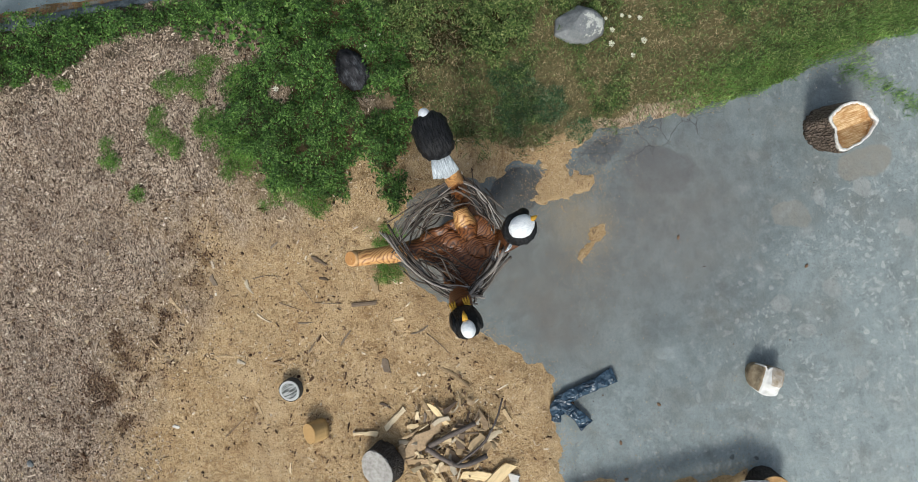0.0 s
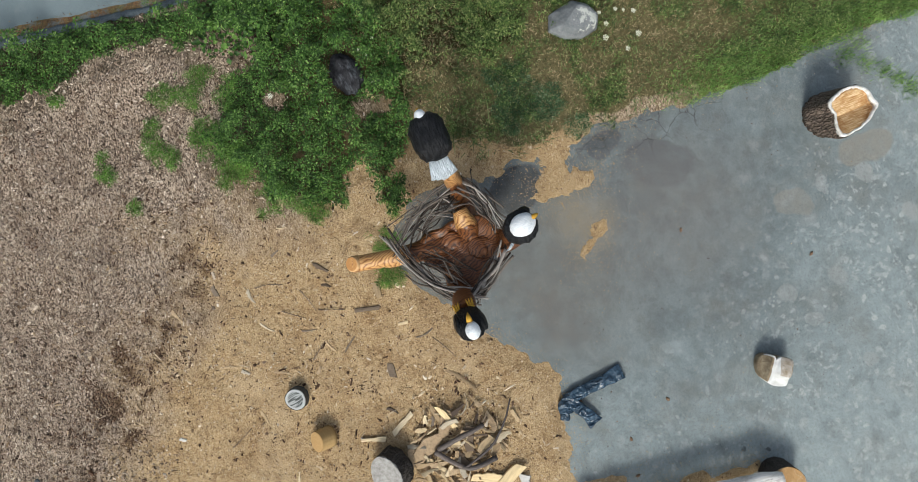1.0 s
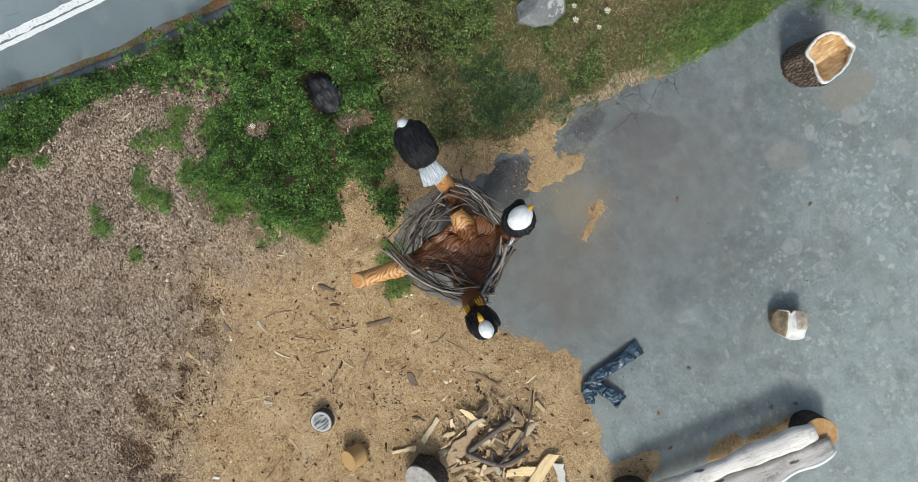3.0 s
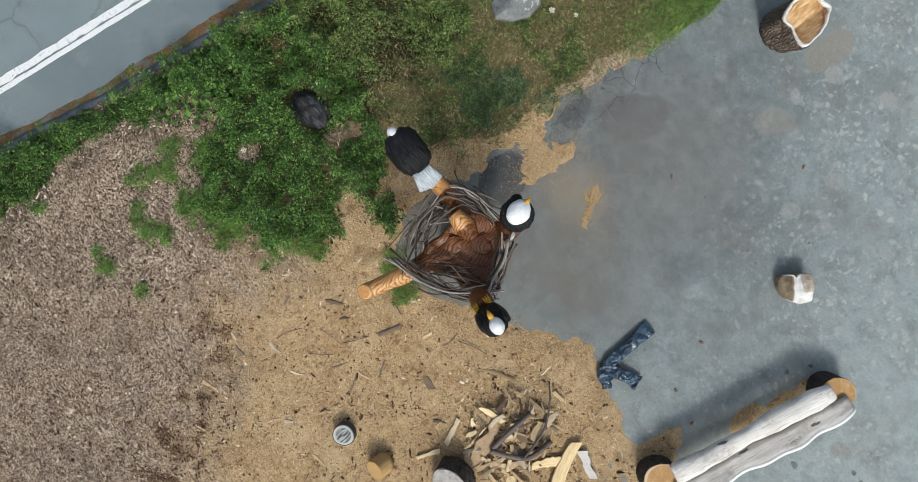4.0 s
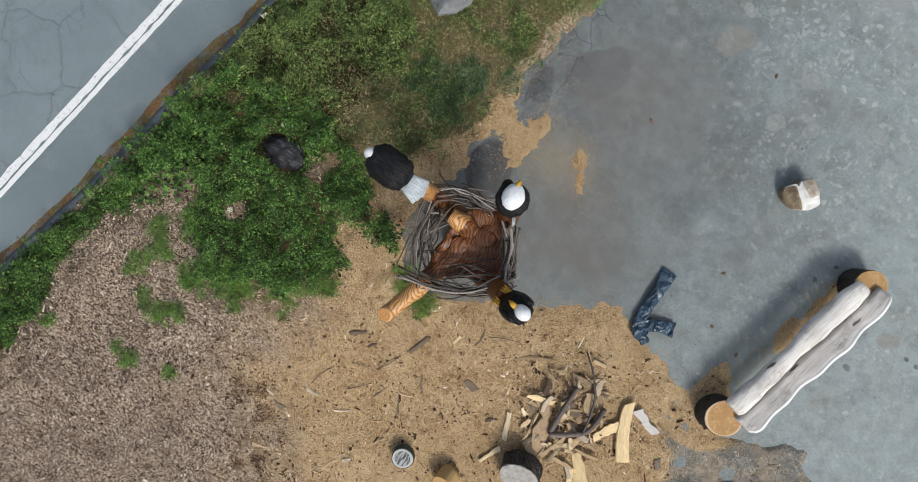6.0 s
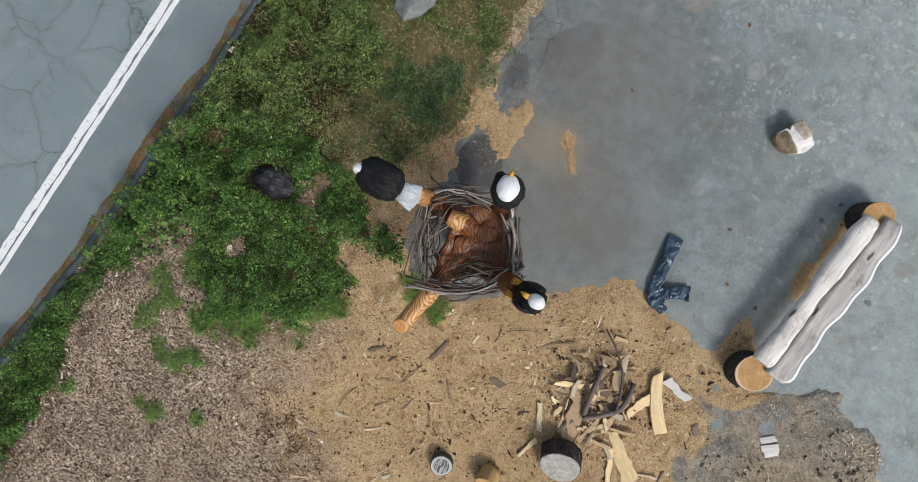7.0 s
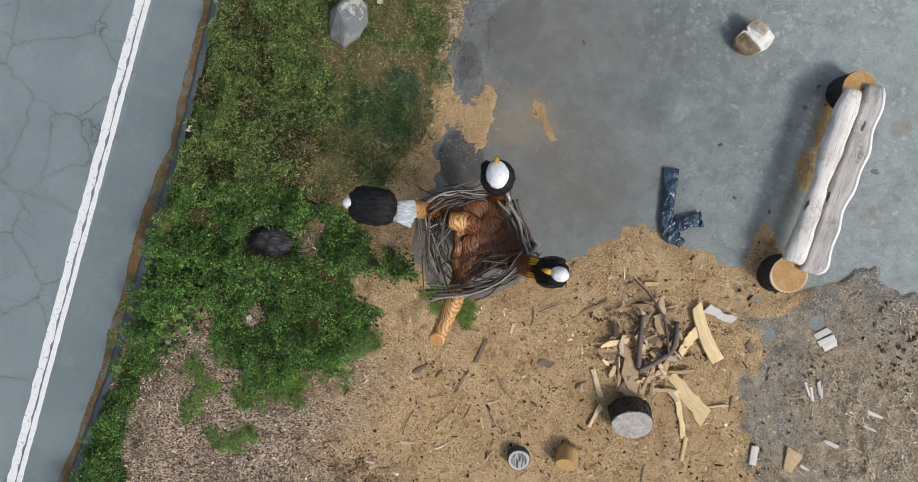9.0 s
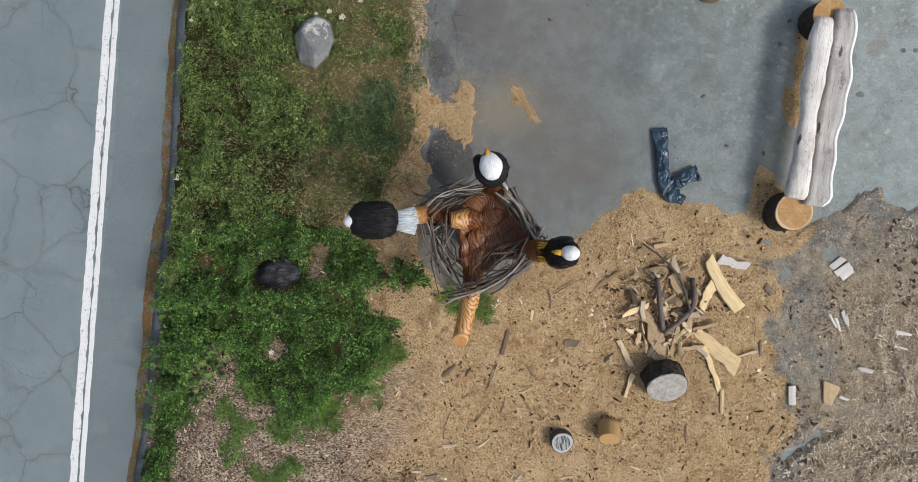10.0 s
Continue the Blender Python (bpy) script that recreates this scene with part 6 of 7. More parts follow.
def build_scraps():
    rng = random.Random(5)
    for i, (ax, ay, bx, by) in enumerate(((4.02, -0.36, 4.16, -0.25), (4.06, -0.43, 4.22, -0.32), (4.12, -0.47, 4.25, -0.37))):
        lay("board_offcut", ax, ay, bx, by, 0.078, 0.02, M_OLDW, "short whitewashed board offcut lying on mud", "board", "whitewashed offcuts", taper=0.0, seed=9 + i, ragged=0.06, z=0.006 * i)
    lay("board_offcut", 3.57, -1.66, 3.57, -1.87, 0.085, 0.03, M_OLDW, "small grey nailed board offcut on mud", "board", seed=10, taper=0.02, ragged=0.03)
    lay("board_offcut", 4.30, -1.465, 4.47, -1.51, 0.055, 0.03, M_OLDW, "small pale board offcut on mud", "board", seed=11, ragged=0.05)
    lay("split_wood", 3.974, -1.87, 4.02, -1.64, 0.10, 0.025, M_SPLIT, "tan wedge of split wood on mud", "firewood", taper=-0.9, seed=12)
    for i, (x, y, d) in enumerate(((3.99, -0.87, 0.08), (4.06, -0.91, 0.05), (4.12, -0.83, 0.05), (4.17, -0.86, 0.02), (4.10, -1.78, 0.1), (4.70, -1.06, 0.2), (4.70, -1.22, 0.15))):
        lay("split_wood", x, y, x + d, y - (0.15 if i < 4 else 0.04), 0.034 + 0.006 * (i % 3), 0.016, M_OLDW, "pale grey splinter on mud", "firewood", "splinters on the mud", seed=13 + i, taper=0.4, ragged=0.2)
    lay("bark_piece", 3.225, -1.17, 3.225, -1.34, 0.03, 0.02, M_BARKBIT, "short grey bark stick beside the mud", "bark", "loose bark on the sawdust", seed=31)
    lay("bark_piece", 3.27, -0.55, 3.35, -0.64, 0.08, 0.03, M_BARKBIT, "dark curled bark piece beside the mud", "bark", "loose bark on the sawdust", seed=32, ragged=0.25)
    lay("slate_flake", 1.05, -1.18, 1.21, -1.20, 0.085, 0.012, M_BARKBIT, "flat dark grey flake on sawdust", "flake", seed=17)
    lay("bark_piece", 0.16, -0.98, 0.33, -1.01, 0.085, 0.02, M_SPLIT, "tan curled bark piece on sawdust", "bark", "loose bark on the sawdust", taper=0.3, bend=0.012, seed=18)
    lay("bark_piece", 0.43, -1.05, 0.36, -1.32, 0.05, 0.02, M_BARKBIT, "long grey-brown bark sliver on sawdust", "bark", "loose bark on the sawdust", seed=19)
    lay("bark_piece", 0.70, -0.82, 0.68, -0.93, 0.04, 0.015, M_SPLIT, "small pale bark curl on sawdust", "bark", "loose bark on the sawdust", seed=20)
    lay("wood_offcut", -1.12, -1.60, -0.99, -1.66, 0.075, 0.03, M_SPLIT, "tan wood offcut beside green plants", "offcut", taper=0, seed=21)
    spots = ((-0.30, -2.35, 0.2), (-0.05, -1.55, 1.0), (-0.20, -1.45, 2.0), (0.55, -1.75, 0.4), (0.35, -1.95, 1.3), (0.75, -1.60, 2.2), (0.10, -2.35, 0.7), (-0.55, -1.95, 1.9), (1.0, -2.7, 0.2), (0.4, -2.9, 1.2), (-0.9, -2.6, 2.6), (1.5, -1.4, 0.8), (0.9, -0.8, 1.7),
             (2.9, -1.9, 0.5), (2.4, -2.3, 1.6), (1.9, -2.6, 2.8), (3.3, -2.2, 0.9), (-0.15, -2.75, 2.3), (0.65, -2.4, 1.1), (-0.4, -3.2, 0.4))
    for i, (x, y, a) in enumerate(spots):
        l = rng.uniform(0.10, 0.22)
        lay("bark_piece", x, y, x + l * math.cos(a), y + l * math.sin(a), rng.uniform(0.02, 0.05), 0.011, rng.choice((M_BARKBIT, M_SHEET, M_SPLIT)), "torn strip of bark or wood on sawdust", "bark", "loose bark on the sawdust", 0.0, rng.gauss(0, 0.010), rng.uniform(0.2, 0.7), 200 + i, rng.gauss(0, 0.2), 0, 0.26)
    for x, y, a, l, w, mat, label in (
            (-1.80, -0.265, 0.4, 0.13, 0.06, M_SHEET, "pale curled bark beside a black rock"), (-3.235, 0.654, 1.2, 0.07, 0.05, M_OLDW, "pale wood chip lying on the kerb"), (0.45, -3.94, 0.3, 0.09, 0.05, M_SHEET, "orange-brown bark chip on old mulch"),
            (0.97, -3.61, 1.1, 0.08, 0.045, M_OLDW, "whitish wood chip on old mulch"), (-0.23, -1.49, 0.7, 0.20, 0.05, M_BARKBIT, "torn brown bark strip on sawdust"), (-0.42, -2.68, 0.2, 0.12, 0.07, M_BARKBIT, "flat grey bark flake on sawdust"),
            (0.54, -2.69, 0.9, 0.10, 0.05, M_SPLIT, "pale wood chip on sawdust"), (0.82, -1.93, 2.4, 0.09, 0.05, M_SHEET, "orange-brown bark chip on sawdust"), (1.74, -1.74, 1.0, 0.12, 0.025, M_OLDW, "white wood splinter on sawdust")):
        c, s = math.cos(a) * l / 2, math.sin(a) * l / 2
        lay("bark_piece" if mat in (M_SHEET, M_BARKBIT) else "wood_chip", x - c, y - s, x + c, y + s, w, 0.016, mat, label, "bark" if mat in (M_SHEET, M_BARKBIT) else "wood chip", seed=int(90 + 10 * l * 37), taper=0.4, ragged=0.28, tilt=0.15)
    bm = bmesh.new()
    ball(bm, (0, 0, 0.01), (0.045, 0.032, 0.022), (0, 0, 20), 0, 2, 0.25, 8)
    thing("pebble", bm, [M_ROCK], "small pale grey stone on old mulch", "stone", at=pose(0.80, -5.27, float(height_at(0.80, -5.27)) + 0.005))
    # thin dead twigs
    for i, (x, y, a, l) in enumerate(((0.25, -1.55, 1.2, 0.30), (0.05, -1.75, 0.3, 0.28), (0.62, -1.85, 2.2, 0.25), (-0.25, -2.1, 1.3, 0.32), (1.1, -0.55, 0.5, 0.35), (2.95, -0.75, 0.7, 0.28), (3.15, -1.0, 1.6, 0.22), (-2.2, -4.2, 2.4, 0.3), (-0.85, -3.4, 0.9, 0.3), (1.2, -3.0, 2.0, 0.3), (0.145, -1.96, 0.9, 0.28), (-1.07, -4.79, 0.4, 0.25))):
        z = max(height_at(x, y), 0) + 0.012
        c, s = math.cos(a) * l / 2, math.sin(a) * l / 2
        k = rng.uniform(-0.03, 0.03)
        thing("twig", stick([(x - c, y - s, z), (x - s * 0.06 + 0.5 * k, y + c * 0.06, z + 0.012), (x + c, y + s, z)], 0.006, 0.003, i), [M_TWIG], "thin dead grey twig on the ground", "twig", "loose twigs")
    # small dark droppings of bark on the driveway
    for i, (x, y) in enumerate(((2.86, 1.0), (2.60, 1.55), (2.25, 0.63), (3.27, 0.92), (1.70, 3.66), (0.9, 2.4))):
        bm = bmesh.new()
        ball(bm, (0, 0, 0.006), (0.026, 0.016, 0.010), (0, 0, 30 * i), 0, 2, 0.4, i)
        thing("bark_crumb", bm, [M_CRUMB], "dark crumb of bark on asphalt", "bark crumb", "crumbs on the driveway", pose(x, y, 0.0))


build_scraps()


# ---- loose stuff: chips, leaves, grass ----
CHIP = [(-0.5, -0.5, 0), (0.5, -0.5, 0), (0.5, 0.5, 0), (-0.5, 0.5, 0), (-0.42, -0.42, 1), (0.46, -0.35, 1), (0.4, 0.45, 1), (-0.45, 0.38, 1)]
CHIP_F = [(4, 5, 6, 7), (0, 1, 5, 4), (1, 2, 6, 5), (2, 3, 7, 6), (3, 0, 4, 7)]


SCRAP = [(-0.5, -0.12, 0), (-0.18, -0.5, 0.3), (0.22, -0.38, 0), (0.5, 0.06, 0.5), (0.18, 0.46, 0.1), (-0.28, 0.40, 0.4), (0.02, 0.0, 1.0)]
SCRAP_F = [(0, 1, 6), (1, 2, 6), (2, 3, 6), (3, 4, 6), (4, 5, 6), (5, 0, 6)]


def soil_here(x, y, margin=0.02):
    """True on open soil, clear of driveway and road."""
    return (ground_z(x, y) > 0.004) & (x > kerb_x(y) + 0.09)


def chips(name, label, n, box, chance, mat, long_, wide, thick, tilt=0.35, lift=0.0, shape=(CHIP, CHIP_F)):
    x, y = sown(n, box, chance)
    z = np.maximum(ground_z(x, y), 0.0) + lift
    k = len(x)
    l = SEED.lognormal(0, 0.45, k) * long_
    w = np.minimum(SEED.lognormal(0, 0.4, k) * wide, l)
    me = swarm(name, *shape, np.stack([x, y, z], -1), SEED.normal(0, tilt, k), SEED.normal(0, tilt, k), SEED.uniform(0, 6.28, k), l, w, SEED.uniform(0.5, 1.5, k) * thick, [mat])
    return tagged(new(name, me), label, name.replace("_", " "), kind="stuff")


def oldness(x, y):
    old = [(-0.9, -1.3), (-1.15, -2.2), (-0.85, -2.8), (-0.1, -3.2), (0.35, -3.8), (1.4, -4.3), (2.2, -6.0), (-6, -7), (-6, -1.2), (-2, -0.9)]
    return step(inside(x, y, old) + 0.6 * vnoise(x, y, 0.7, 21), -0.9, 1.0)


def cover(x, y):
    c = inside(x, y, COVER) + 0.10 * vnoise(x, y, 0.35, 51)
    hole = np.minimum(np.hypot((x + 1.68) / 1.0, (y + 0.34) / 1.6) - 0.15, np.hypot(x + 2.17, y + 1.27) - 0.12)
    hole = hole + 0.09 * vnoise(x, y, 0.22, 72)
    rock = np.hypot((x + 2.10) / 0.285, (y + 0.415) / 0.21) - 0.95
    return np.where((hole > 0.0) & (rock > 0), c, -1.0)


def lawn_y(x):
    return np.interp(x, [-3, -1.7, -1.0, -0.5, -0.4], [-0.2, 0.1, 0.35, 1.4, 2.4])


def lawn(x, y):
    """Positive on the rough lawn between road and driveway."""
    return np.minimum(np.minimum(y - lawn_y(x) + 0.12 * vnoise(x, y, 0.4, 52), -inside(x, y, DRIVE) - 0.03 - 0.15 * (1 - step(y, 2.4, 3.2)) + 0.06 * vnoise(x, y, 0.2, 53)), x - kerb_x(y) - 0.09)


def in_mud(x, y):
    return inside(x, y, MUD) + 0.14 * vnoise(x, y, 0.22, 15) > 0.0


def saw_open(x, y):
    return soil_here(x, y) & (lawn(x, y) < 0.1) & (inside(x, y, MUD) + 0.45 * vnoise(x, y, 0.4, 16) < 0.16) & (cover(x, y) < 0.05)


SAWBOX = (-1.6, -5.6, 3.9, 2.0)
chips("sawdust_chips", "small tan wood chips strewn over sawdust", 120000, SAWBOX, lambda x, y: saw_open(x, y) * (1 - 0.85 * oldness(x, y)) * 0.45, M_CHIP, 0.014, 0.006, 0.003)
chips("wood_chips", "larger tan and brown wood chips on sawdust", 9000, SAWBOX, lambda x, y: saw_open(x, y) * (1 - 0.5 * oldness(x, y)) * np.clip(0.14 + 0.55 * (vnoise(x, y, 0.6, 61) > 0.15) + 2.0 * blob(x, y, 2.15, -0.8, 0.55), 0, 1) * 0.6, M_CHIP, 0.036, 0.013, 0.006)
chips("pale_chips", "pale cream axe chips lying on sawdust", 900, SAWBOX, lambda x, y: saw_open(x, y) * (1 - 0.6 * oldness(x, y)) * np.clip(0.25 + 0.6 * (vnoise(x, y, 0.7, 78) > 0.1) + 2.0 * blob(x, y, 2.15, -0.8, 0.6), 0, 1) * 0.6, M_PALECHIP, 0.046, 0.022, 0.012, 0.25, 0.0, (SCRAP, SCRAP_F))
chips("mulch_chips", "weathered grey-brown wood chips of old mulch", 150000, (-5.4, -6.0, 2.2, -0.2), lambda x, y: saw_open(x, y) * oldness(x, y) ** 1.7 * (0.9 - 0.5 * step(cover(x, y), -0.9, -0.05) - 0.25 * (vnoise(x, y, 0.3, 74) > 0.45)) * (1 - 0.75 * damp(x, y)), M_OLDCHIP, 0.023, 0.009, 0.003, 0.5)
chips("mulch_chunks", "coarse pale and dark bark chunks on old mulch", 10000, (-5.4, -6.0, 2.2, -0.2), lambda x, y: saw_open(x, y) * oldness(x, y) * (0.12 + 0.5 * (vnoise(x, y, 0.5, 73) > 0.2)), M_OLDCHIP, 0.044, 0.017, 0.008, 0.5)
chips("dark_mulch", "dark damp clumps of rotted bark in mulch", 60000, (-2.6, -5.2, 1.6, -1.2), lambda x, y: saw_open(x, y) * np.clip(0.75 * damp(x, y) + 0.5 * step(vnoise(x, y, 0.26, 76), 0.62, 1.1), 0, 1) * 0.7, M_CRUMB, 0.020, 0.010, 0.007, 0.6)
# the extra crumbs at the wood pile stand in for shade between its pieces
chips("bark_crumbs", "dark crumbs of bark over the sawdust, heaped to darken the pile's gaps", 14000, (-4.6, -5.8, 3.7, 0.6), lambda x, y: saw_open(x, y) * np.clip(0.022 + 0.9 * (vnoise(x, y, 0.17, 62) > 0.74) + 0.10 * (vnoise(x, y, 0.8, 63) > 0.4) + 1.2 * blob(x, y, 2.1, -0.75, 0.33), 0, 1) * 0.9, M_CRUMB, 0.022, 0.014, 0.010, 0.6)
chips("bark_scraps", "brown torn bark scraps over sawdust and mulch", 2300, (-4.0, -5.6, 3.6, 0.4), lambda x, y: saw_open(x, y) * np.clip(0.08 + 0.9 * step(vnoise(x, y, 0.40, 79), 0.25, 0.7) + 1.2 * blob(x, y, 0.45, -1.85, 0.35) + blob(x, y, 2.0, -0.5, 0.5), 0, 1) * 0.85, M_SCRAP, 0.046, 0.026, 0.018, 0.35, 0.0, (SCRAP, SCRAP_F))
chips("mud_chips", "straw-coloured splinters on churned mud", 52000, (2.9, -5.8, 6.0, 0.8), lambda x, y: (in_mud(x, y) & (ground_z(x, y) > 0.0)) * (0.25 + 0.65 * step(vnoise(x, y, 0.5, 64), -0.1, 0.7)) * (0.35 + 0.65 * step(x, 3.6, 4.3)) * 0.9, M_MUDCHIP, 0.018, 0.006, 0.004, 0.4)
chips("mud_clods", "dark brown clods of mud and rotten bark", 2500, (3.3, -5.0, 6.0, 0.4), lambda x, y: (in_mud(x, y) & (ground_z(x, y) > 0.012)) * np.clip(0.12 + 0.9 * (vnoise(x, y, 0.35, 83) > 0.25), 0, 1) * 0.7, M_CLOD, 0.040, 0.030, 0.020, 0.4, 0.0, (SCRAP, SCRAP_F))
chips("straw_splinters", "pale straw-coloured splinters heaped on mud", 30000, (3.4, -5.8, 6.2, 0.2), lambda x, y: (in_mud(x, y) & (ground_z(x, y) > 0.0)) * step(0.75 * (x - 4.5) - 0.7 * (y + 0.9) + 0.9 * vnoise(x, y, 0.5, 66), -0.5, 0.9) * 0.9, M_STRAW, 0.036, 0.0065, 0.004, 0.4, 0.003)
chips("driveway_crumbs", "dark crumbs and bark bits scattered over asphalt", 1500, (-0.4, -0.5, 5.5, 5.5), lambda x, y: (inside(x, y, DRIVE) > 0.03) * (0.06 + 0.5 * (vnoise(x, y, 0.25, 82) > 0.75) + 0.4 * np.exp(-np.maximum(inside(x, y, DRIVE), 0) / 0.15)), M_CRUMB, 0.016, 0.010, 0.006, 0.3, 0.0, (SCRAP, SCRAP_F))
chips("pale_splinters", "pale splinters blown over the driveway", 260, (-0.4, -0.5, 5.5, 5.5), lambda x, y: (inside(x, y, DRIVE) > 0.05) * 0.35, M_CHIP, 0.010, 0.005, 0.002, 0.1)


def dusted(x, y):
    """Sawdust thinning out over the driveway from its heaps."""
    out = np.maximum(-inside(x, y, SAND), 0)
    out = np.minimum(out, np.maximum(-inside(x, y, SAND2), 0) + 0.02)
    out = np.minimum(out, np.maximum(inside(x, y, DRIVE), 0) + 0.02 + 0.10 * (y > 2.4))
    out = np.minimum(out, np.abs(along(x, y, 3.40, 0.60, 3.66, 2.2) - 0.05) + 0.03)
    return (np.exp(-out / 0.07) + 0.42 * np.exp(-out / 0.26) * step(vnoise(x, y, 0.35, 68), -0.3, 0.4)) * (inside(x, y, DRIVE) > -0.05)


chips("sawdust_grains", "loose sawdust grains thinning out over asphalt", 75000, (-0.6, -0.7, 3.9, 2.6), lambda x, y: dusted(x, y), M_GRAIN, 0.006, 0.004, 0.002, 0.15)
chips("gutter_needles", "rusty pine needles and bits along the kerb", 26000, (-4.4, -6.2, -2.9, 6.2), lambda x, y: np.exp(-((x - kerb_x(y) + 0.085) / 0.065) ** 2) * (x < kerb_x(y) + 0.02) * (0.4 + 0.6 * (vnoise(x, y, 0.3, 69) > -0.1)), M_NEEDLE, 0.012, 0.005, 0.003, 0.2, -0.034)


LEAF = [(0, 0, 0), (0.5, -0.30, 0.10), (1.0, 0, -0.02), (0.5, 0.30, 0.10), (0.5, 0.0, 0.0)]
LEAF_F = [(0, 1, 4), (1, 2, 4), (2, 3, 4), (3, 0, 4)]
BLADE = [(0, -0.5, 0), (0, 0.5, 0), (0.55, -0.35, 0.75), (0.55, 0.35, 0.75), (1.0, 0.0, 1.0)]
BLADE_F = [(0, 2, 3), (0, 3, 1), (2, 4, 3)]


def rosettes(name, label, gap, box, chance, mat, leaves, size, tall, wide=0.85, spreadr=0.06, tilt=0.45, clump=0.5):
    """Leafy plants a gap apart: each a dome of whorled leaves on a stem; clump: how far their heights roll."""
    gx, gy = np.meshgrid(np.arange(box[0], box[2], gap), np.arange(box[1], box[3], gap))
    x = gx.ravel() + SEED.uniform(-0.55, 0.55, gx.size) * gap
    y = gy.ravel() + SEED.uniform(-0.55, 0.55, gx.size) * gap
    keep = SEED.uniform(0, 1, x.size) < chance(x, y)
    x, y = x[keep], y[keep]
    k = len(x)
    big = SEED.uniform(0.65, 1.35, k)
    top = np.maximum(ground_z(x, y), 0) + tall * np.clip(SEED.uniform(0.35, 1.0, k) * (0.65 + clump * vnoise(x, y, 0.19, 71, 2)), 0.14, 1.4)
    reps = np.repeat(np.arange(k), leaves)
    m = len(reps)
    level = np.tile((np.arange(leaves) + 0.5) / leaves, k)
    rz = np.tile(np.arange(leaves) * 2.4, k) + np.repeat(SEED.uniform(0, 6.28, k), leaves) + SEED.normal(0, 0.3, m)
    out = np.sqrt(1 - level) * spreadr * big[reps]
    at = np.stack([x[reps] + np.cos(rz) * out * 0.7, y[reps] + np.sin(rz) * out * 0.7, top[reps] - (1 - level) ** 1.3 * spreadr * big[reps] * SEED.uniform(0.7, 1.3, m)], -1)
    at[:, 2] = np.maximum(at[:, 2], 0.012)
    s = size * big[reps] * (1.1 - 0.35 * level) * SEED.uniform(0.7, 1.3, m)
    me = swarm(name, LEAF, LEAF_F, at, SEED.normal(0, 0.3, m), 0.35 * (1 - level) - tilt * level + SEED.normal(0, 0.25, m), rz, s, s * wide, s, [mat])
    return tagged(new(name, me), label, name.replace("_", " "), kind="stuff")


def blades(name, label, n, box, chance, mat, tall, wide, lean=0.8, lift=0.0):
    x, y = sown(n, box, chance)
    k = len(x)
    h = tall * SEED.lognormal(0, 0.3, k)
    z = np.maximum(ground_z(x, y), -0.01) + lift
    me = swarm(name, BLADE, BLADE_F, np.stack([x, y, z], -1), SEED.normal(0, 0.2, k), SEED.normal(0, 0.35, k), SEED.uniform(0, 6.28, k), h * lean * SEED.uniform(0.4, 1.4, k), wide * SEED.uniform(0.7, 1.4, k), h, [mat])
    return tagged(new(name, me), label, name.replace("_", " "), kind="stuff")


def bare(x, y):
    """Dry worn patches of the lawn, 0 to 1."""
    d = np.maximum(np.maximum(blob(x, y, -1.3, 1.7, 0.5), blob(x, y, -1.85, 0.8, 0.35)), np.maximum(blob(x, y, -1.45, 0.55, 0.45), blob(x, y, -0.75, 0.9, 0.45)))
    return np.clip(0.9 * np.maximum(d, blob(x, y, -1.1, 2.9, 0.8)) + 0.75 * step(vnoise(x, y, 0.34, 54), 0.0, 0.45), 0, 1)


def near_drive(x, y):
    return step(inside(x, y, DRIVE), -0.60, -0.05) * step(y, 2.5, 3.7)


def cover_holes(x, y):
    """Bare gaps in the ground cover, 0 to 1."""
    return np.maximum(step(vnoise(x, y, 0.42, 55), 0.62, 0.8), 0.85 * step(vnoise(x, y, 0.15, 80), 0.5, 0.7)) * (y > -1.9) * (x > -3.0)


rosettes("ground_cover", "dense small-leaved green ground cover plants", 0.060, (-4.7, -6.2, -0.3, 0.5), lambda x, y: (cover(x, y) > 0.0) * step(cover(x, y), -0.03, 0.12) * (1 - 0.9 * cover_holes(x, y)) * 0.95 * (x > kerb_x(y) + 0.09), M_LEAF, 36, 0.030, 0.32, 0.80, 0.052, 0.30, 1.3)
rosettes("low_leaves", "low shaded leaves under the ground cover", 0.050, (-4.7, -6.2, -0.3, 0.5), lambda x, y: (cover(x, y) > 0.06) * (1 - 0.6 * cover_holes(x, y)) * (x > kerb_x(y) + 0.09), M_LEAF, 9, 0.030, 0.055, 0.80, 0.045, 0.1, 0.4)
rosettes("broadleaf_weeds", "broad-leaved green weeds beside the kerb", 0.085, (-3.6, -2.2, -2.5, -0.5), lambda x, y: (np.hypot((x + 3.12) / 0.45, (y + 1.15) / 0.7) < 1) * (x > kerb_x(y) + 0.12) * 0.8, M_LEAF, 8, 0.060, 0.26, 1.3, 0.07)
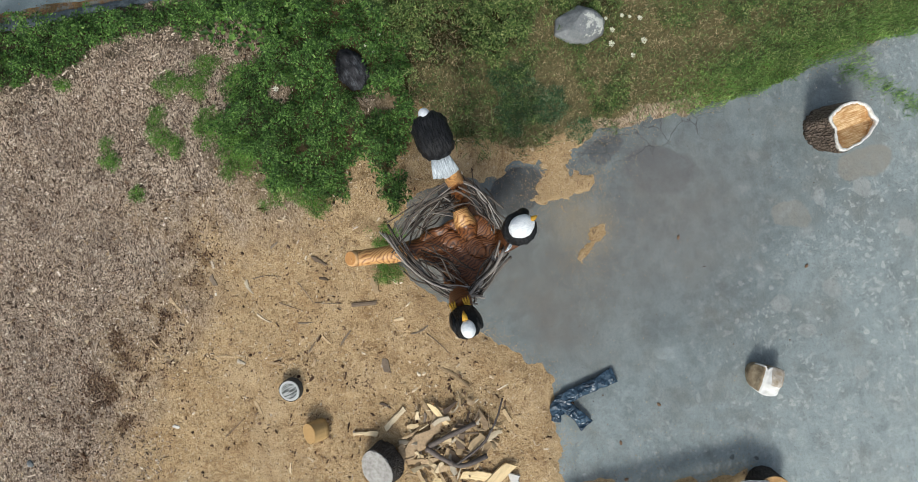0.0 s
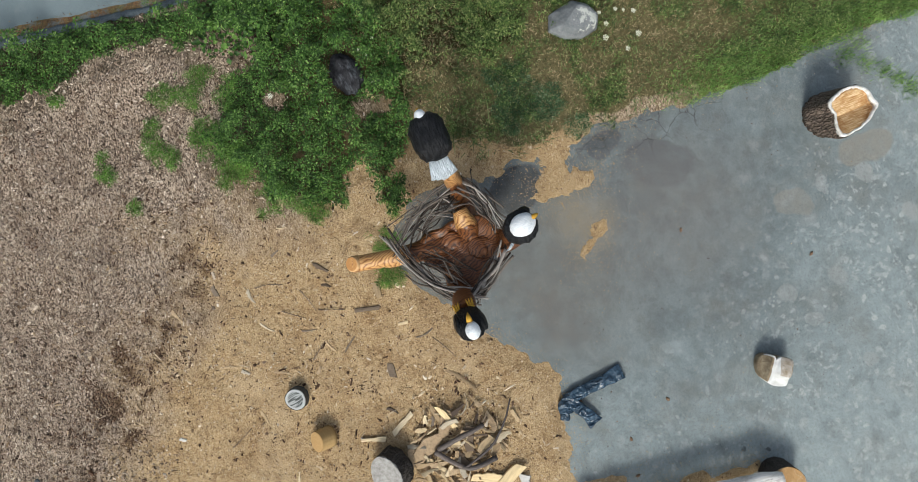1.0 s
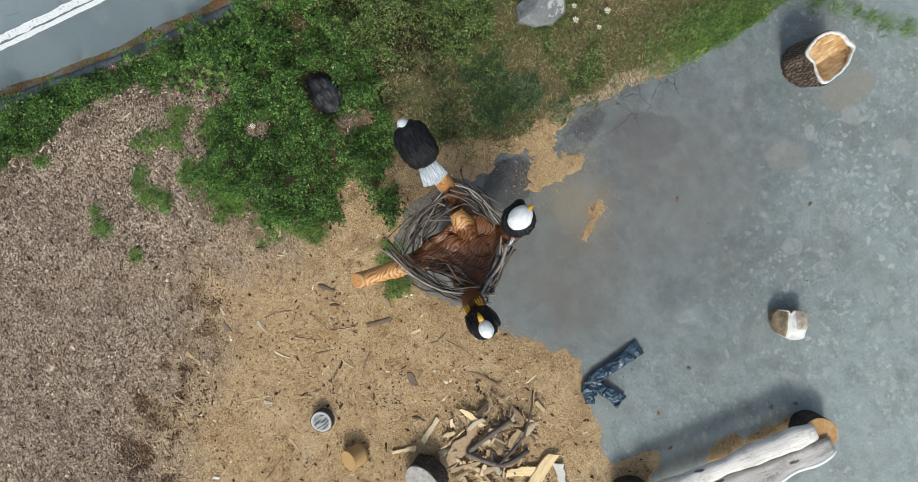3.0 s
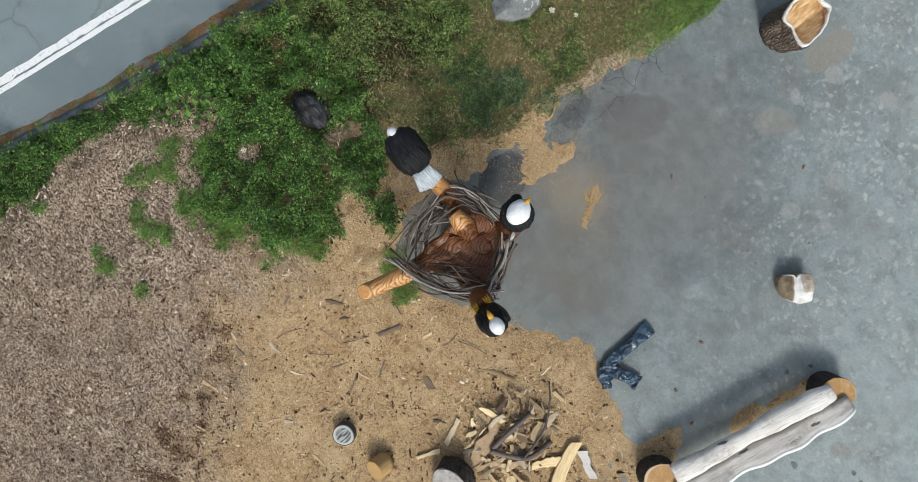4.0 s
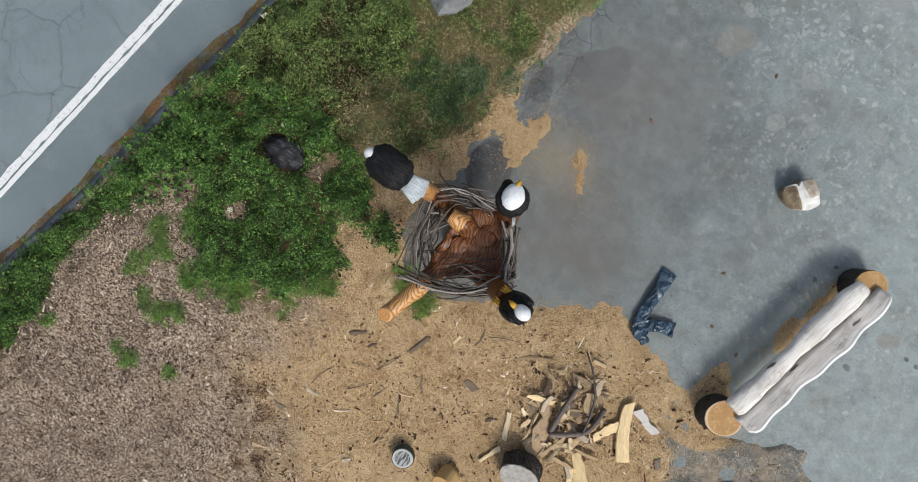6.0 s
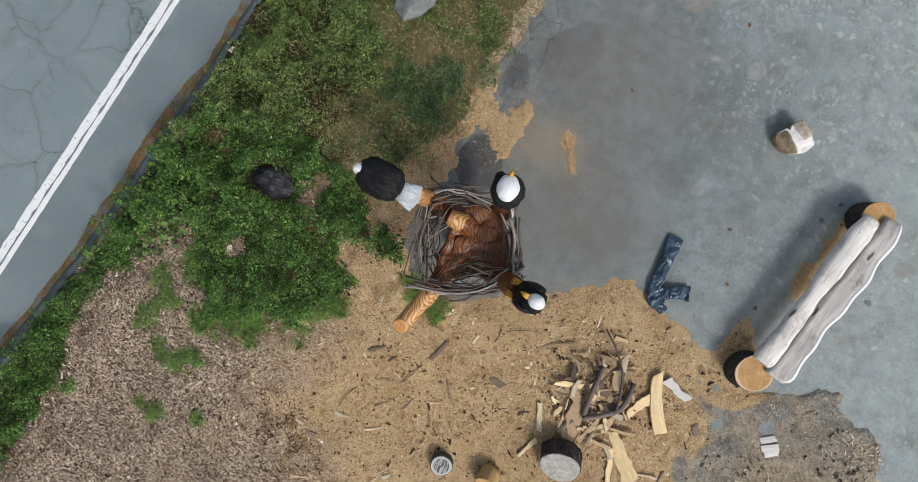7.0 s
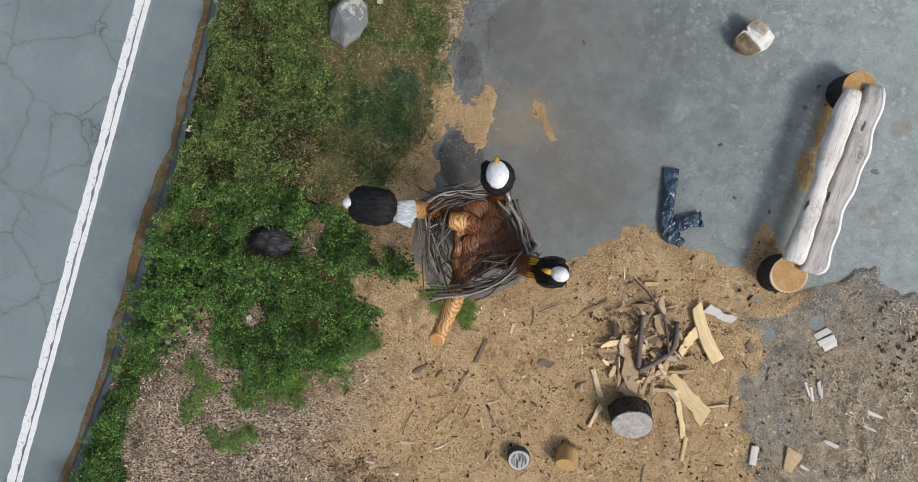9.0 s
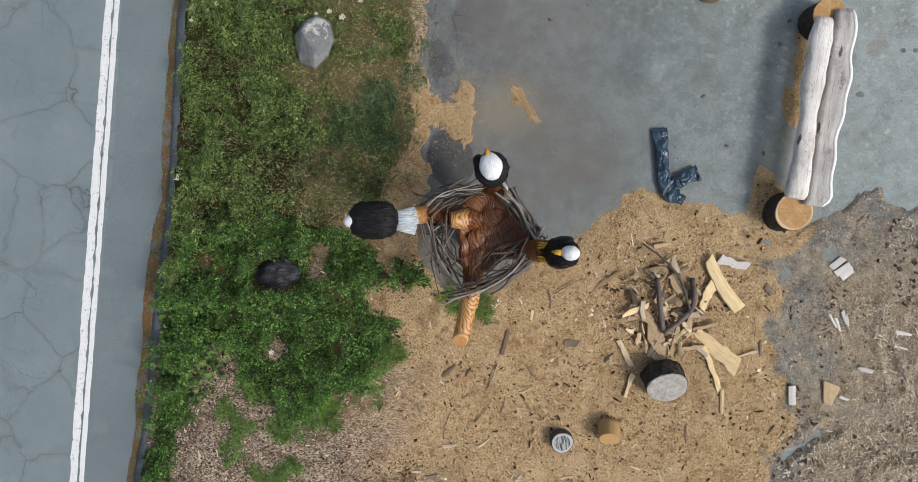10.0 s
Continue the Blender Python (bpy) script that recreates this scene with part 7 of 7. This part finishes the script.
FEATHER = ((-2.61, -2.39, 0.16), (-2.08, -2.68, 0.16), (-1.62, -3.13, 0.13), (-2.09, -3.28, 0.12), (-2.52, -2.10, 0.20), (-2.70, -1.92, 0.18), (-2.25, -3.25, 0.10), (-2.35, -2.62, 0.15), (-1.60, -1.95, 0.28),
           (-1.15, -1.62, 0.22), (-0.88, -1.32, 0.20), (-2.05, -2.05, 0.25), (-2.4, -1.75, 0.22), (-1.95, -2.55, 0.12), (-3.0, -3.5, 0.10), (-1.02, -1.85, 0.07), (-0.48, -0.50, 0.10), (0.13, -0.84, 0.15), (-0.20, -0.78, 0.16), (-0.27, -0.66, 0.14), (0.20, -0.72, 0.10), (-0.20, -0.55, 0.10))


def feather_here(x, y):
    f = np.zeros_like(x)
    for a, b, r in FEATHER:
        f = np.maximum(f, blob(x, y, a, b, r))
    return step(f + 0.38 * vnoise(x, y, 0.12, 56), 0.45, 0.75)


rosettes("feathery_weeds", "feathery bright green weeds on wood mulch", 0.020, (-3.4, -3.9, 0.6, -0.3), lambda x, y: feather_here(x, y) * 0.75, M_FEATHER, 14, 0.022, 0.11, 0.45, 0.035, 0.8)
rosettes("tall_weeds", "yellow-green tangled weeds along the kerb", 0.056, (-3.9, -1.2, -1.2, 6.2), lambda x, y: (np.minimum(lawn(x, y) + 0.35, x - kerb_x(y) - 0.145) > 0) * (0.06 + 0.94 * step(-x + 0.35 * vnoise(x, y, 0.4, 81), 1.65, 2.25)) * (0.25 + 0.75 * (vnoise(x, y, 0.30, 57) > -0.15)) * (cover(x, y) < 0.08) * (np.hypot((x + 2.11) / 0.42, (y + 0.41) / 0.30) > 1) * (1 - 0.8 * bare(x, y)), M_WEED, 48, 0.030, 0.28, 0.50, 0.066, 0.6, 1.3)
rosettes("lawn_weeds", "low green weeds scattered through the lawn", 0.032, (-3.4, -0.4, -0.3, 6.2), lambda x, y: (lawn(x, y) > 0.05) * (1 - bare(x, y)) * 0.9 * (vnoise(x, y, 0.22, 58) > -0.05), M_WEED, 14, 0.027, 0.11, 0.60, 0.038, 0.45, 1.0)
rosettes("clover", "dark green clover patch in the lawn", 0.024, (-2.0, 0.3, -0.4, 2.0), lambda x, y: (np.hypot((x + 1.17) / 0.40, (y - 1.28) / 0.36) + 0.45 * vnoise(x, y, 0.3, 59) < 1) * 0.9 + (np.hypot((x + 0.62) / 0.13, (y - 1.75) / 0.16) < 1) * 0.8, M_CLOVER, 9, 0.018, 0.07, 0.95, 0.024)
blades("lawn_grass", "thin green lawn grass", 270000, (-3.8, -0.5, -0.1, 6.4), lambda x, y: (lawn(x, y) > 0.0) * (0.25 + 0.75 * (1 - bare(x, y))) * (0.35 + 0.65 * (vnoise(x, y, 0.4, 60) > -0.15)) * (0.45 + 0.55 * near_drive(x, y)) * (1 - 0.7 * step(-x, 1.6, 2.6)), M_GRASS, 0.040, 0.0055)
blades("edge_grass", "lush bright green grass along the driveway edge", 95000, (-1.1, 2.0, 0.1, 6.4), lambda x, y: (inside(x, y, DRIVE) < 0.03 + 0.05 * vnoise(x, y, 0.15, 65)) * near_drive(x, y) * 0.7, M_EDGE, 0.036, 0.0050)
blades("dry_grass", "dry straw-coloured grass thatch", 130000, (-3.4, -0.4, -0.2, 6.2), lambda x, y: (lawn(x, y) > -0.12) * (0.04 + 0.5 * bare(x, y)), M_DRY, 0.017, 0.0045, 1.5)


def tuft_here(x, y):
    f = np.zeros_like(x)
    for a, b, r in ((-0.25, 4.86, 0.13), (-0.05, 5.04, 0.11), (0.10, 5.20, 0.10), (0.24, 5.30, 0.11), (0.40, 5.42, 0.12), (-0.30, 5.05, 0.10), (0.55, 5.6, 0.12), (-0.45, 4.45, 0.04)):
        f = np.maximum(f, blob(x, y, a, b, r))
    return f ** 1.5


blades("crack_grass", "green grass tufts growing through the asphalt", 20000, (-0.6, 4.3, 0.8, 5.9), lambda x, y: tuft_here(x, y), M_EDGE, 0.045, 0.005)
TUFTS = ((-1.02, 0.55, 0.16), (-0.88, 0.62, 0.10), (-0.73, 0.66, 0.09), (-0.60, 1.05, 0.08), (-0.62, 1.35, 0.10), (-0.85, 0.85, 0.09), (-0.55, 2.1, 0.10), (-0.58, 2.45, 0.10), (-1.9, 1.3, 0.16), (-2.6, 0.1, 0.15))
blades("grass_tufts", "separate tufts of longer grass on sandy soil", 26000, (-2.9, -0.2, -0.4, 2.8), lambda x, y: np.max([blob(x, y, a, b, r) for a, b, r in TUFTS], 0) ** 1.4 * 0.5, M_GRASS, 0.08, 0.007)


def build_flower(x, y, r, label="cream umbel flower head in the grass"):
    bm = bmesh.new()
    z = max(height_at(x, y), 0) + 0.10
    tube(bm, [(0, 0, -z), (0.004, 0.0, -z / 2), (0, 0, -0.004)], [0.002, 0.002, 0.002], 5, 1)
    rng = random.Random(int(abs(x * 1000)))
    for i in range(14):
        a, q = i * 2.4, r * math.sqrt(i / 14)
        ball(bm, (q * math.cos(a), q * math.sin(a), rng.uniform(-0.004, 0.004)), (r * 0.27, r * 0.27, 0.005), (0, 0, 0), 0, 1, 0.3, i)
    thing("flower", bm, [M_PETAL, M_GRASS], label, "flower", "cream flowers in the lawn", pose(x, y, z))


for fx, fy, fr in ((-1.67, 2.42, 0.020), (-1.53, 2.45, 0.028), (-1.39, 2.39, 0.034), (-1.64, 2.60, 0.022), (-1.55, 2.78, 0.028), (-1.30, 2.74, 0.034), (-1.19, 2.57, 0.025), (-1.60, 2.68, 0.018),
                   (-3.03, 2.50, 0.036), (-2.76, 2.53, 0.026), (-3.04, 2.36, 0.020), (-2.86, 2.46, 0.020), (-2.17, -1.27, 0.030), (-2.28, -0.18, 0.022), (-2.20, -0.12, 0.020), (-2.35, 0.0, 0.018), (-1.9, -0.17, 0.018)):
    build_flower(fx, fy, fr)
